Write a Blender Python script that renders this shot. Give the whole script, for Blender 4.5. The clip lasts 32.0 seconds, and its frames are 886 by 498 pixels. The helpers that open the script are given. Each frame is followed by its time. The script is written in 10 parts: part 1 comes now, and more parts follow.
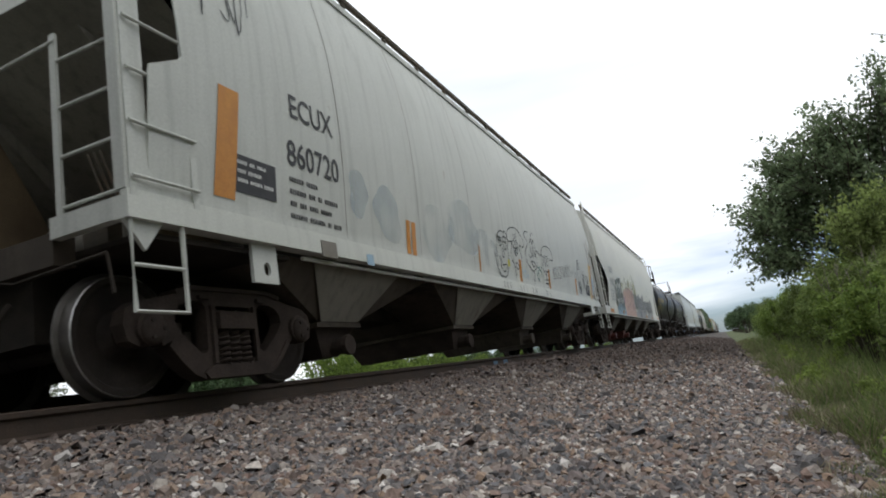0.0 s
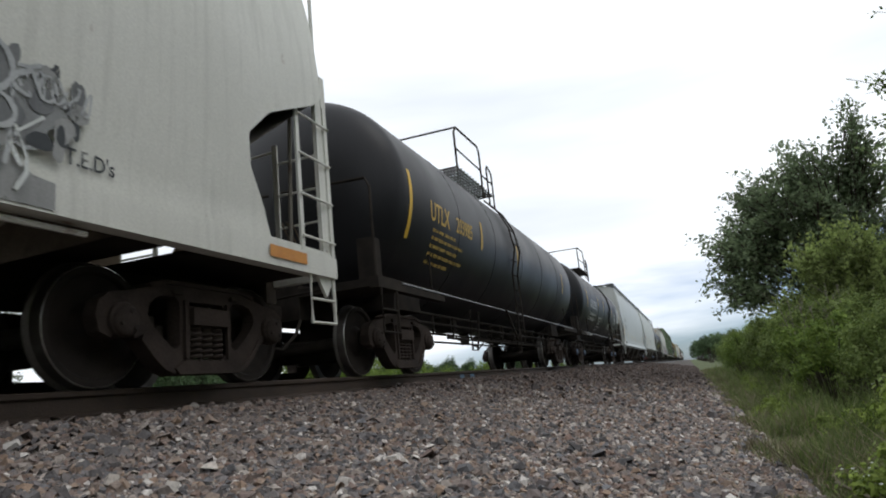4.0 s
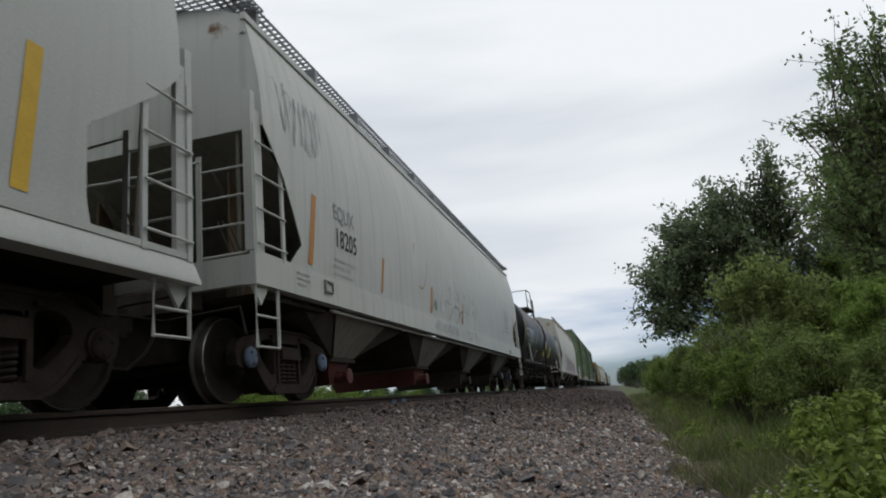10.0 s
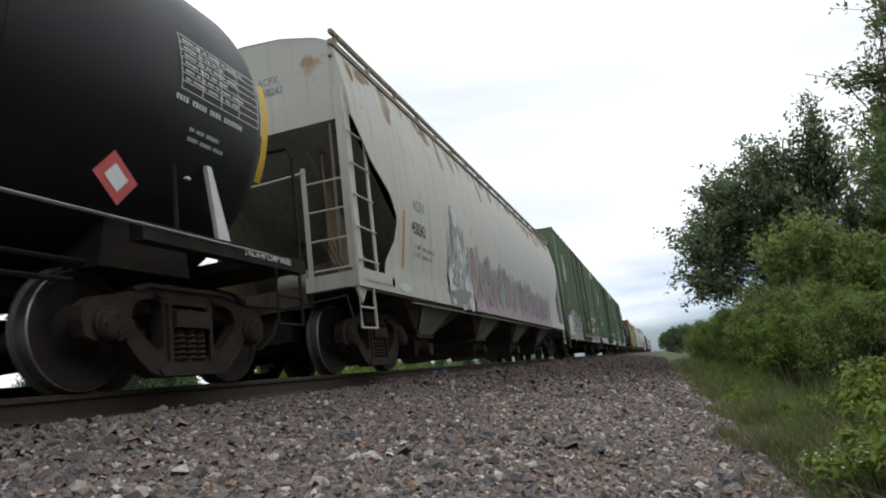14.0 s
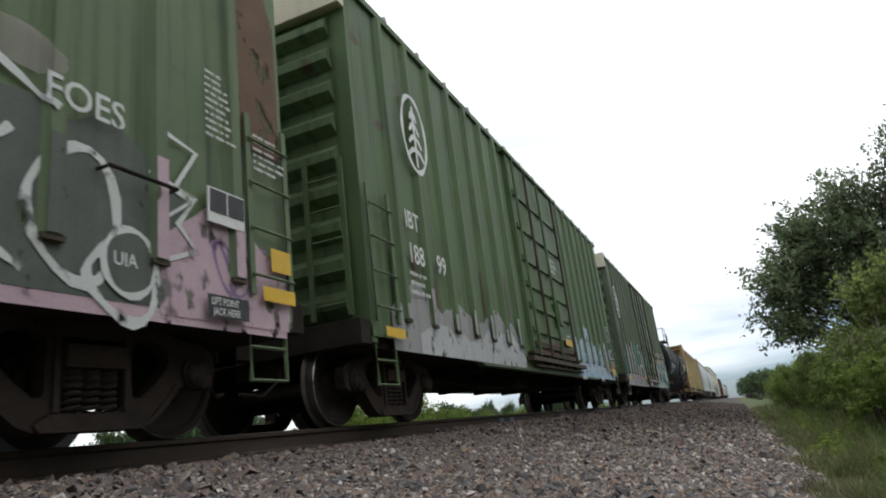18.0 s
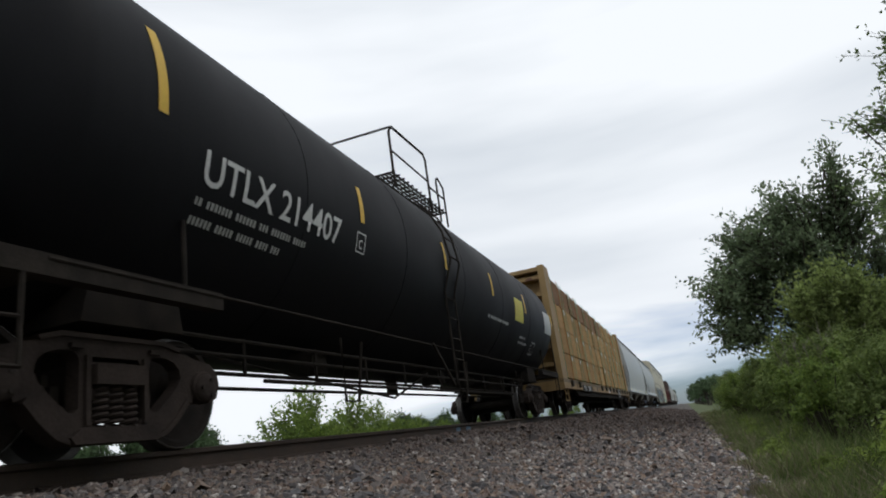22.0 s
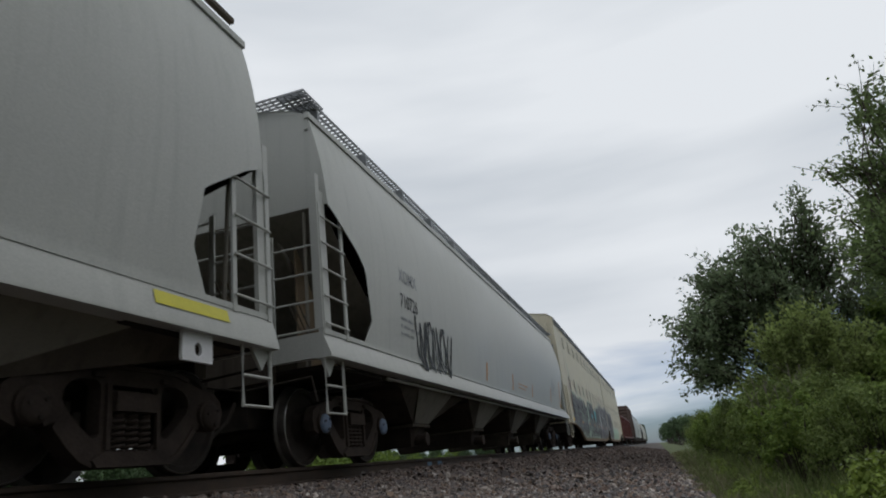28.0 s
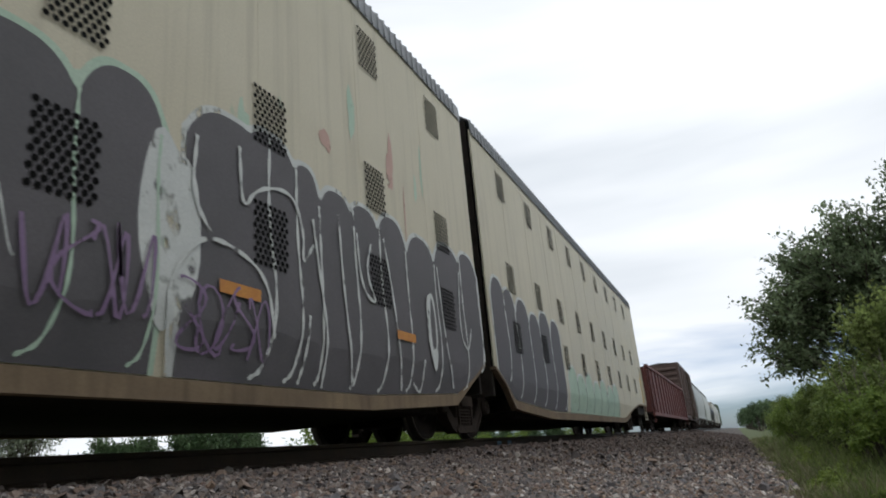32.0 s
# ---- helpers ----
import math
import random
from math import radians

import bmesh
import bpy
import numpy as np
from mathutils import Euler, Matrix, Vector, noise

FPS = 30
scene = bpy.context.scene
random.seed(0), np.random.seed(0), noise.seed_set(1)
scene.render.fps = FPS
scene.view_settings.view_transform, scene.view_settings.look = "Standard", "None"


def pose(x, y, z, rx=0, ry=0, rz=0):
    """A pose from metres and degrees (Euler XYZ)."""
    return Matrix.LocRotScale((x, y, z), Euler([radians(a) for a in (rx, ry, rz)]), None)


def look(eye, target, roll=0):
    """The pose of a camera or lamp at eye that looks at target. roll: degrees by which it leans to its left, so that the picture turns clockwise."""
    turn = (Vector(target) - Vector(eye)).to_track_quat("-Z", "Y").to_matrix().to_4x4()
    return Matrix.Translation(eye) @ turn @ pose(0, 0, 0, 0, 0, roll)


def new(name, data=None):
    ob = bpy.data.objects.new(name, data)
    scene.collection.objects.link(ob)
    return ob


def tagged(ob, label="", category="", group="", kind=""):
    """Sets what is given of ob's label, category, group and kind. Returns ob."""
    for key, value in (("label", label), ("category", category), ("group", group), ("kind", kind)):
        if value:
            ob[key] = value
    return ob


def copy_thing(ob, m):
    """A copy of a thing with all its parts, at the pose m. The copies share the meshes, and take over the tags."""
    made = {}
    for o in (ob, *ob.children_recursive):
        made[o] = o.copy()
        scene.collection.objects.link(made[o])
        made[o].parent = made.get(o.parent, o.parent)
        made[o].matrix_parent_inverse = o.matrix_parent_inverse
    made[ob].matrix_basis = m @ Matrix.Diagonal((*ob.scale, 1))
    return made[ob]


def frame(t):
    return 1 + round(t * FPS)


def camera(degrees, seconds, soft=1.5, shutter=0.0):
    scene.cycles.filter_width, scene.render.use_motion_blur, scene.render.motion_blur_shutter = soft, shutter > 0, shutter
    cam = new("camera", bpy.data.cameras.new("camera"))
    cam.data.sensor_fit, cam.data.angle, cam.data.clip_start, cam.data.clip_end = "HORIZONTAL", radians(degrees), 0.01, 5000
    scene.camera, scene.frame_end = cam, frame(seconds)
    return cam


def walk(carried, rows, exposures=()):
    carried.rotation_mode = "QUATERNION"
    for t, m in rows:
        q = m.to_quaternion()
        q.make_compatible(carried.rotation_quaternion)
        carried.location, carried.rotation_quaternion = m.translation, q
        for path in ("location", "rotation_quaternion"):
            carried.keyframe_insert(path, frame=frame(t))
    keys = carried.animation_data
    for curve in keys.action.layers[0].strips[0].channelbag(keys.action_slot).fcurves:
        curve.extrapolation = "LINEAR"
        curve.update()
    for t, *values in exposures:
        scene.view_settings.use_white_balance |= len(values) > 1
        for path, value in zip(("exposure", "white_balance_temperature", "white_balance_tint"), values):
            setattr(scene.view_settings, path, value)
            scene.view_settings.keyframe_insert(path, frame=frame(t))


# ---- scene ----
EYE, RAIL, TRACK = 0.80, 1.01, -4.8  # eye height, rail top, track centre
cam = camera(68.2, 32.0, 1.9, 0.06)
# seconds, yaw, pitch, roll of a camera held in the hand at one spot
TURNS = [
    (0, 23.44, 11.12, 9.12), (0.5, 24.53, 10.58, 9.98), (1, 23.17, 10, 9.67),
    (1.5, 20.67, 9.5, 9.42), (2, 19.41, 9.07, 9.33), (2.5, 18.21, 8.9, 9.03),
    (3, 17.6, 9.42, 8.83), (3.5, 20.4, 11.35, 7.64), (4, 20.48, 11.7, 5.69),
    (4.5, 17.9, 12.04, 4.88), (6.5, 16.31, 13.47, 5.69), (7, 17.03, 8.86, 6.82),
    (7.5, 16.49, 15.56, 3.22), (8, 18.23, 20.64, 2.76), (8.5, 18.2, 18.94, 3.65),
    (9, 16.15, 13.92, 4.68), (9.5, 15.38, 13.82, 5.62), (10, 14.63, 13.21, 5.59),
    (10.5, 13.54, 12.18, 4.67), (11, 12.8, 11.7, 4.17), (11.5, 13.78, 11.86, 4.35),
    (12, 15.66, 11.98, 4.59), (12.5, 16.51, 11.86, 5.21), (13, 17.17, 11.62, 6.25),
    (13.5, 17.83, 11.58, 7.02), (14, 18.15, 11.12, 7), (14.5, 18.09, 10.75, 6.92),
    (16.5, 22.36, 12.75, 5.93), (17, 24.09, 13.99, 6.38), (17.5, 25.4, 14.86, 6.41),
    (18, 23.84, 15.78, 6.85), (18.5, 20.93, 16.3, 7.27), (19, 21.81, 16.69, 7.13),
    (19.5, 21.1, 16.74, 7), (20, 19.42, 16.48, 6.2), (20.5, 18.8, 17.16, 7.37),
    (21, 18.27, 16.73, 7.34), (21.5, 18.24, 16.75, 7.85), (22, 20.15, 16.12, 7.83),
    (22.5, 21.39, 16.15, 7.69), (23, 21.59, 16.63, 7.78), (23.5, 21.04, 19.68, 6.89),
    (24, 20.21, 21.42, 7.57), (24.5, 19.5, 21.53, 6.46), (25, 19.13, 20.95, 5.65),
    (25.5, 18.88, 20.15, 5.63), (27.5, 17.85, 19.03, 6.69), (28, 17.7, 18.56, 6.58),
    (28.5, 17.68, 18.41, 6.68), (29, 17.2, 17.97, 5.63), (29.5, 15.48, 17.41, 4.95),
    (30, 16.12, 16.86, 5), (30.5, 21.22, 17.16, 4.4), (31, 22.58, 17.45, 4.5),
    (31.5, 23.57, 17.5, 4.83), (32, 23.55, 17.45, 4.99),
]
walk(cam, [(t, pose(0, 0, EYE, 90 + pitch, roll, yaw)) for t, yaw, pitch, roll in TURNS],
     [(0, 0.1, 6500, 10), (2, 0.1, 6500, 10), (4.5, 0.0, 6425, 10), (7, -0.15, 6425, 10), (8, -0.45, 6325, 10), (9, -0.57, 6425, 10), (10.5, -0.25, 6425, 10), (13, 0.0, 6425, 10),
      (14.5, 0.05, 6475, 10), (17, 0.15, 6525, 10), (18, 0.15, 6525, 10), (19, -0.1, 6450, 10), (20, -0.1, 6450, 10), (21.5, -0.31, 6400, 10), (23, -0.3, 6375, 10), (25, -0.5, 6375, 10), (28, -0.58, 6375, 10),
      (30, -0.42, 6400, 10), (31, -0.1, 6475, 10), (32, -0.15, 6425, 10)])


def run(t):
    """How far the train has rolled after t seconds: it slowly gains speed."""
    return 8.4 * t + 0.0325 * t * t


# ---- light ----
world = bpy.data.worlds.new("sky")
scene.world = world
world.use_nodes = True
wn, wl = world.node_tree.nodes, world.node_tree.links
wn.clear()


def wnode(kind, **values):
    n = wn.new(kind)
    for k, v in values.items():
        n.inputs[k].default_value = v
    return n


sky = wnode("ShaderNodeTexSky")
sky.sky_type, sky.sun_disc = "NISHITA", False
sky.sun_elevation, sky.sun_rotation = radians(65), radians(90)
sky.air_density, sky.dust_density = 1.0, 0.6
coord = wnode("ShaderNodeTexCoord")
squash = wnode("ShaderNodeMapping", Scale=(0.8, 0.5, 4.6), Location=(0.35, 0.1, 0.0))
clouds = wnode("ShaderNodeTexNoise", Scale=1.6, Detail=6.0, Roughness=0.5, Distortion=0.3)
cover = wnode("ShaderNodeMapRange", **{"From Min": 0.36, "From Max": 0.56})
height = wnode("ShaderNodeSeparateXYZ")
clearing = wnode("ShaderNodeMapRange", **{"From Min": 0.03, "From Max": 0.30, "To Min": -0.23, "To Max": 0.24})
lift = wnode("ShaderNodeMath")
tone = wnode("ShaderNodeTexNoise", Scale=1.5, Detail=5.0, Roughness=0.45)
grey = wnode("ShaderNodeValToRGB")
grey.color_ramp.elements[0].position, grey.color_ramp.elements[0].color = 0.34, (6.7, 7.15, 7.65, 1)
grey.color_ramp.elements[1].position, grey.color_ramp.elements[1].color = 0.58, (9.3, 9.6, 9.9, 1)
wl.new(coord.outputs["Generated"], height.inputs[0])
wl.new(height.outputs["Z"], clearing.inputs["Value"])
wl.new(clouds.outputs["Fac"], lift.inputs[0])
# the cloud deck closes down to the horizon on the far side of the track
west = wnode("ShaderNodeMapRange", **{"From Min": -0.55, "From Max": -0.25, "To Min": 0.34, "To Max": 0.0})
both = wnode("ShaderNodeMath")
wl.new(height.outputs["X"], west.inputs["Value"])
wl.new(clearing.outputs[0], both.inputs[0])
wl.new(west.outputs[0], both.inputs[1])
wl.new(both.outputs[0], lift.inputs[1])
deck = wnode("ShaderNodeMixRGB")
back = wnode("ShaderNodeBackground", Strength=0.125)
out = wnode("ShaderNodeOutputWorld")
wl.new(coord.outputs["Generated"], squash.inputs["Vector"])
wl.new(squash.outputs[0], clouds.inputs["Vector"])
wl.new(squash.outputs[0], tone.inputs["Vector"])
wl.new(lift.outputs[0], cover.inputs["Value"])
wl.new(tone.outputs["Fac"], grey.inputs["Fac"])
wl.new(cover.outputs[0], deck.inputs["Fac"])
tint = wnode("ShaderNodeMixRGB", Fac=1.0, Color2=(0.53, 0.66, 0.92, 1))
tint.blend_type = "MULTIPLY"
wl.new(sky.outputs[0], tint.inputs["Color1"])
wl.new(tint.outputs[0], deck.inputs["Color1"])
wl.new(grey.outputs[0], deck.inputs["Color2"])
wl.new(deck.outputs[0], back.inputs["Color"])
wl.new(back.outputs[0], out.inputs[0])
sun = new("sun", bpy.data.lights.new("sun", "SUN"))
sun.data.energy, sun.data.angle, sun.data.color = 0.55, radians(30), (1.0, 0.97, 0.93)
sun.matrix_world = look((14, 4, 30), (0, 4, 0))
scene.view_settings.exposure = 0.0


# ---- materials ----
def shader(name, first, second, scale=3.0, rough=0.6, metal=0.0, bump=0.0, fine=60.0, streak=0.0, rust=0.0,
           rust_colour=(0.16, 0.07, 0.035), stretch=(1, 1, 1), gloss=0.0, jitter=0.0, worn=0.0, soft=False):
    """A weathered surface: two tones, fine grain, runs of dirt down the side, patches of rust."""
    m = bpy.data.materials.new(name)
    m.use_nodes = True
    n, l = m.node_tree.nodes, m.node_tree.links
    b = n["Principled BSDF"]
    b.inputs["Metallic"].default_value = metal
    tc = n.new("ShaderNodeTexCoord")

    def noise_at(s, detail, vec_scale):
        mp = n.new("ShaderNodeMapping")
        mp.inputs["Scale"].default_value = vec_scale
        tx = n.new("ShaderNodeTexNoise")
        tx.inputs["Scale"].default_value, tx.inputs["Detail"].default_value = s, detail
        l.new(tc.outputs["Object"], mp.inputs["Vector"])
        l.new(mp.outputs[0], tx.inputs["Vector"])
        return tx.outputs["Fac"]

    def ramp(value, lo, hi, a=0.0, c=1.0):
        r = n.new("ShaderNodeMapRange")
        r.inputs["From Min"].default_value, r.inputs["From Max"].default_value = lo, hi
        r.inputs["To Min"].default_value, r.inputs["To Max"].default_value = a, c
        l.new(value, r.inputs["Value"])
        return r.outputs[0]

    def mix(fac, c1, c2, kind="MIX"):
        x = n.new("ShaderNodeMixRGB")
        x.blend_type = kind
        for sock, v in ((x.inputs["Fac"], fac), (x.inputs["Color1"], c1), (x.inputs["Color2"], c2)):
            if isinstance(v, bpy.types.NodeSocket):
                l.new(v, sock)
            else:
                sock.default_value = v if isinstance(v, float) else (*v[:3], 1)
        return x.outputs[0]

    broad, grain = noise_at(scale, 6, stretch), noise_at(fine, 4, stretch)
    colour = mix(ramp(broad, 0.3, 0.7), first, second)
    colour = mix(ramp(grain, 0.3, 0.75, 0.0, 0.35), colour, tuple(0.55 * v for v in first))
    if streak:
        runs = noise_at(1.0, 5, (9, 9, 0.35))
        colour = mix(ramp(runs, 0.5, 0.75, 0.0, streak), colour, tuple(0.45 * v for v in first))
    if rust:
        spots = noise_at(2.6, 9, (1, 1, 0.8))
        colour = mix(ramp(spots, 0.72 - 0.25 * rust, 0.80 - 0.25 * rust), colour, rust_colour)
    if jitter:
        info = n.new("ShaderNodeObjectInfo")
        geo = n.new("ShaderNodeNewGeometry")
        add = n.new("ShaderNodeMath")
        add.operation = "ADD"
        l.new(info.outputs["Random"], add.inputs[0])
        l.new(geo.outputs["Random Per Island"], add.inputs[1])
        wrap = n.new("ShaderNodeMath")
        wrap.operation = "FRACT"
        l.new(add.outputs[0], wrap.inputs[0])
        hsv = n.new("ShaderNodeHueSaturation")
        l.new(ramp(wrap.outputs[0], 0, 1, 1 - jitter, 1 + jitter), hsv.inputs["Value"])
        l.new(colour, hsv.inputs["Color"])
        colour = hsv.outputs[0]
    l.new(colour, b.inputs["Base Color"])
    l.new(ramp(broad, 0.2, 0.8, rough - 0.12, min(1.0, rough + 0.12)), b.inputs["Roughness"])
    b.inputs["Specular IOR Level"].default_value = max(0.0, 0.35 + gloss)
    if bump:
        bp = n.new("ShaderNodeBump")
        bp.inputs["Strength"].default_value, bp.inputs["Distance"].default_value = bump, 0.02
        l.new(grain, bp.inputs["Height"])
        l.new(bp.outputs[0], b.inputs["Normal"])
    if worn:
        chips = noise_at(1.7 if soft else 7.0, 8, (1, 1, 0.7))
        clear = n.new("ShaderNodeBsdfTransparent")
        blend = n.new("ShaderNodeMixShader")
        l.new(ramp(chips, 0.30, 0.70, worn - 0.30, worn + 0.25) if soft else ramp(chips, 0.72 - 0.3 * worn, 0.84 - 0.3 * worn), blend.inputs[0])
        l.new(b.outputs[0], blend.inputs[1])
        l.new(clear.outputs[0], blend.inputs[2])
        l.new(blend.outputs[0], n["Material Output"].inputs["Surface"])
    return m


def stone_shader(name, bright=1.0):
    """Crushed stone: every piece takes its own tone of grey, pink, tan or white."""
    m = bpy.data.materials.new(name)
    m.use_nodes = True
    n, l = m.node_tree.nodes, m.node_tree.links
    b = n["Principled BSDF"]
    info, geo = n.new("ShaderNodeObjectInfo"), n.new("ShaderNodeNewGeometry")
    add, wrap = n.new("ShaderNodeMath"), n.new("ShaderNodeMath")
    add.operation, wrap.operation = "ADD", "FRACT"
    l.new(info.outputs["Random"], add.inputs[0])
    l.new(geo.outputs["Random Per Island"], add.inputs[1])
    l.new(add.outputs[0], wrap.inputs[0])
    rp = n.new("ShaderNodeValToRGB")
    tones = ((0.0, (0.085, 0.078, 0.077)), (0.16, (0.160, 0.156, 0.162)), (0.34, (0.225, 0.192, 0.174)), (0.5, (0.250, 0.172, 0.140)), (0.62, (0.185, 0.186, 0.196)),
             (0.76, (0.330, 0.232, 0.166)), (0.86, (0.335, 0.290, 0.262)), (0.94, (0.480, 0.425, 0.375)), (1.0, (0.690, 0.650, 0.610)))
    while len(rp.color_ramp.elements) < len(tones):
        rp.color_ramp.elements.new(0.5)
    for e, (at, c) in zip(rp.color_ramp.elements, tones):
        e.position = at
    for e, (at, c) in zip(rp.color_ramp.elements, tones):
        e.color = (*(bright * v for v in c), 1)
    l.new(wrap.outputs[0], rp.inputs["Fac"])
    tx, tc = n.new("ShaderNodeTexNoise"), n.new("ShaderNodeTexCoord")
    tx.inputs["Scale"].default_value, tx.inputs["Detail"].default_value = 60.0, 5.0
    l.new(tc.outputs["Object"], tx.inputs["Vector"])
    mr = n.new("ShaderNodeMapRange")
    mr.inputs["From Min"].default_value, mr.inputs["From Max"].default_value = 0.3, 0.7
    mr.inputs["To Min"].default_value, mr.inputs["To Max"].default_value = 0.72, 1.2
    l.new(tx.outputs["Fac"], mr.inputs["Value"])
    hsv = n.new("ShaderNodeHueSaturation")
    l.new(mr.outputs[0], hsv.inputs["Value"])
    l.new(rp.outputs[0], hsv.inputs["Color"])
    # brake dust and rust beside the rail, plus painted shade between farther stones
    sep, dust_shade, fade, blot = n.new("ShaderNodeSeparateXYZ"), n.new("ShaderNodeMixRGB"), n.new("ShaderNodeMapRange"), n.new("ShaderNodeTexNoise")
    blot.inputs["Scale"].default_value, blot.inputs["Detail"].default_value = 1.1, 4.0
    l.new(tc.outputs["Object"], sep.inputs[0])
    l.new(tc.outputs["Object"], blot.inputs["Vector"])
    shift = n.new("ShaderNodeMath")
    shift.operation, shift.inputs[1].default_value = "MULTIPLY_ADD", 1.6
    l.new(blot.outputs["Fac"], shift.inputs[0])
    # colour darkens along y, standing in for shaded gaps of distant stones
    far_shade = n.new("ShaderNodeMath")
    far_shade.operation, far_shade.inputs[1].default_value = "MULTIPLY_ADD", -0.22
    l.new(sep.outputs["Y"], far_shade.inputs[0])
    l.new(sep.outputs["X"], far_shade.inputs[2])
    l.new(far_shade.outputs[0], shift.inputs[2])
    for key, v in (("From Min", -4.6), ("From Max", -1.3), ("To Min", 0.8), ("To Max", 0.0)):
        fade.inputs[key].default_value = v
    l.new(shift.outputs[0], fade.inputs["Value"])
    dust_shade.inputs["Color2"].default_value = (0.072, 0.055, 0.048, 1)
    l.new(fade.outputs[0], dust_shade.inputs["Fac"])
    l.new(hsv.outputs[0], dust_shade.inputs["Color1"])
    l.new(dust_shade.outputs[0], b.inputs["Base Color"])
    b.inputs["Roughness"].default_value = 0.9
    b.inputs["Specular IOR Level"].default_value = 0.2
    bp = n.new("ShaderNodeBump")
    bp.inputs["Strength"].default_value, bp.inputs["Distance"].default_value = 0.4, 0.01
    l.new(tx.outputs["Fac"], bp.inputs["Height"])
    l.new(bp.outputs[0], b.inputs["Normal"])
    return m


def leaf_shader(name, dark, light, through_light=0.35, clump=0.9):
    """Leaves: each takes its own green, and whole sprays are older or fresher than others."""
    m = bpy.data.materials.new(name)
    m.use_nodes = True
    n, l = m.node_tree.nodes, m.node_tree.links
    b = n["Principled BSDF"]
    geo = n.new("ShaderNodeNewGeometry")
    rp = n.new("ShaderNodeValToRGB")
    rp.color_ramp.elements[0].color, rp.color_ramp.elements[1].color = (*dark, 1), (*light, 1)
    l.new(geo.outputs["Random Per Island"], rp.inputs["Fac"])
    tc, tx = n.new("ShaderNodeTexCoord"), n.new("ShaderNodeTexNoise")
    tx.inputs["Scale"].default_value, tx.inputs["Detail"].default_value = clump, 3.0
    l.new(tc.outputs["Object"], tx.inputs["Vector"])
    mr, hsv = n.new("ShaderNodeMapRange"), n.new("ShaderNodeHueSaturation")
    for key, v in (("From Min", 0.32), ("From Max", 0.68), ("To Min", 0.66), ("To Max", 1.28)):
        mr.inputs[key].default_value = v
    l.new(tx.outputs["Fac"], mr.inputs["Value"])
    l.new(mr.outputs[0], hsv.inputs["Value"])
    l.new(rp.outputs[0], hsv.inputs["Color"])
    l.new(hsv.outputs[0], b.inputs["Base Color"])
    b.inputs["Roughness"].default_value = 0.6
    b.inputs["Specular IOR Level"].default_value = 0.2
    tr = n.new("ShaderNodeBsdfTranslucent")
    l.new(hsv.outputs[0], tr.inputs["Color"])
    mx = n.new("ShaderNodeMixShader")
    mx.inputs[0].default_value = through_light
    l.new(b.outputs[0], mx.inputs[1])
    l.new(tr.outputs[0], mx.inputs[2])
    l.new(mx.outputs[0], n["Material Output"].inputs["Surface"])
    return m


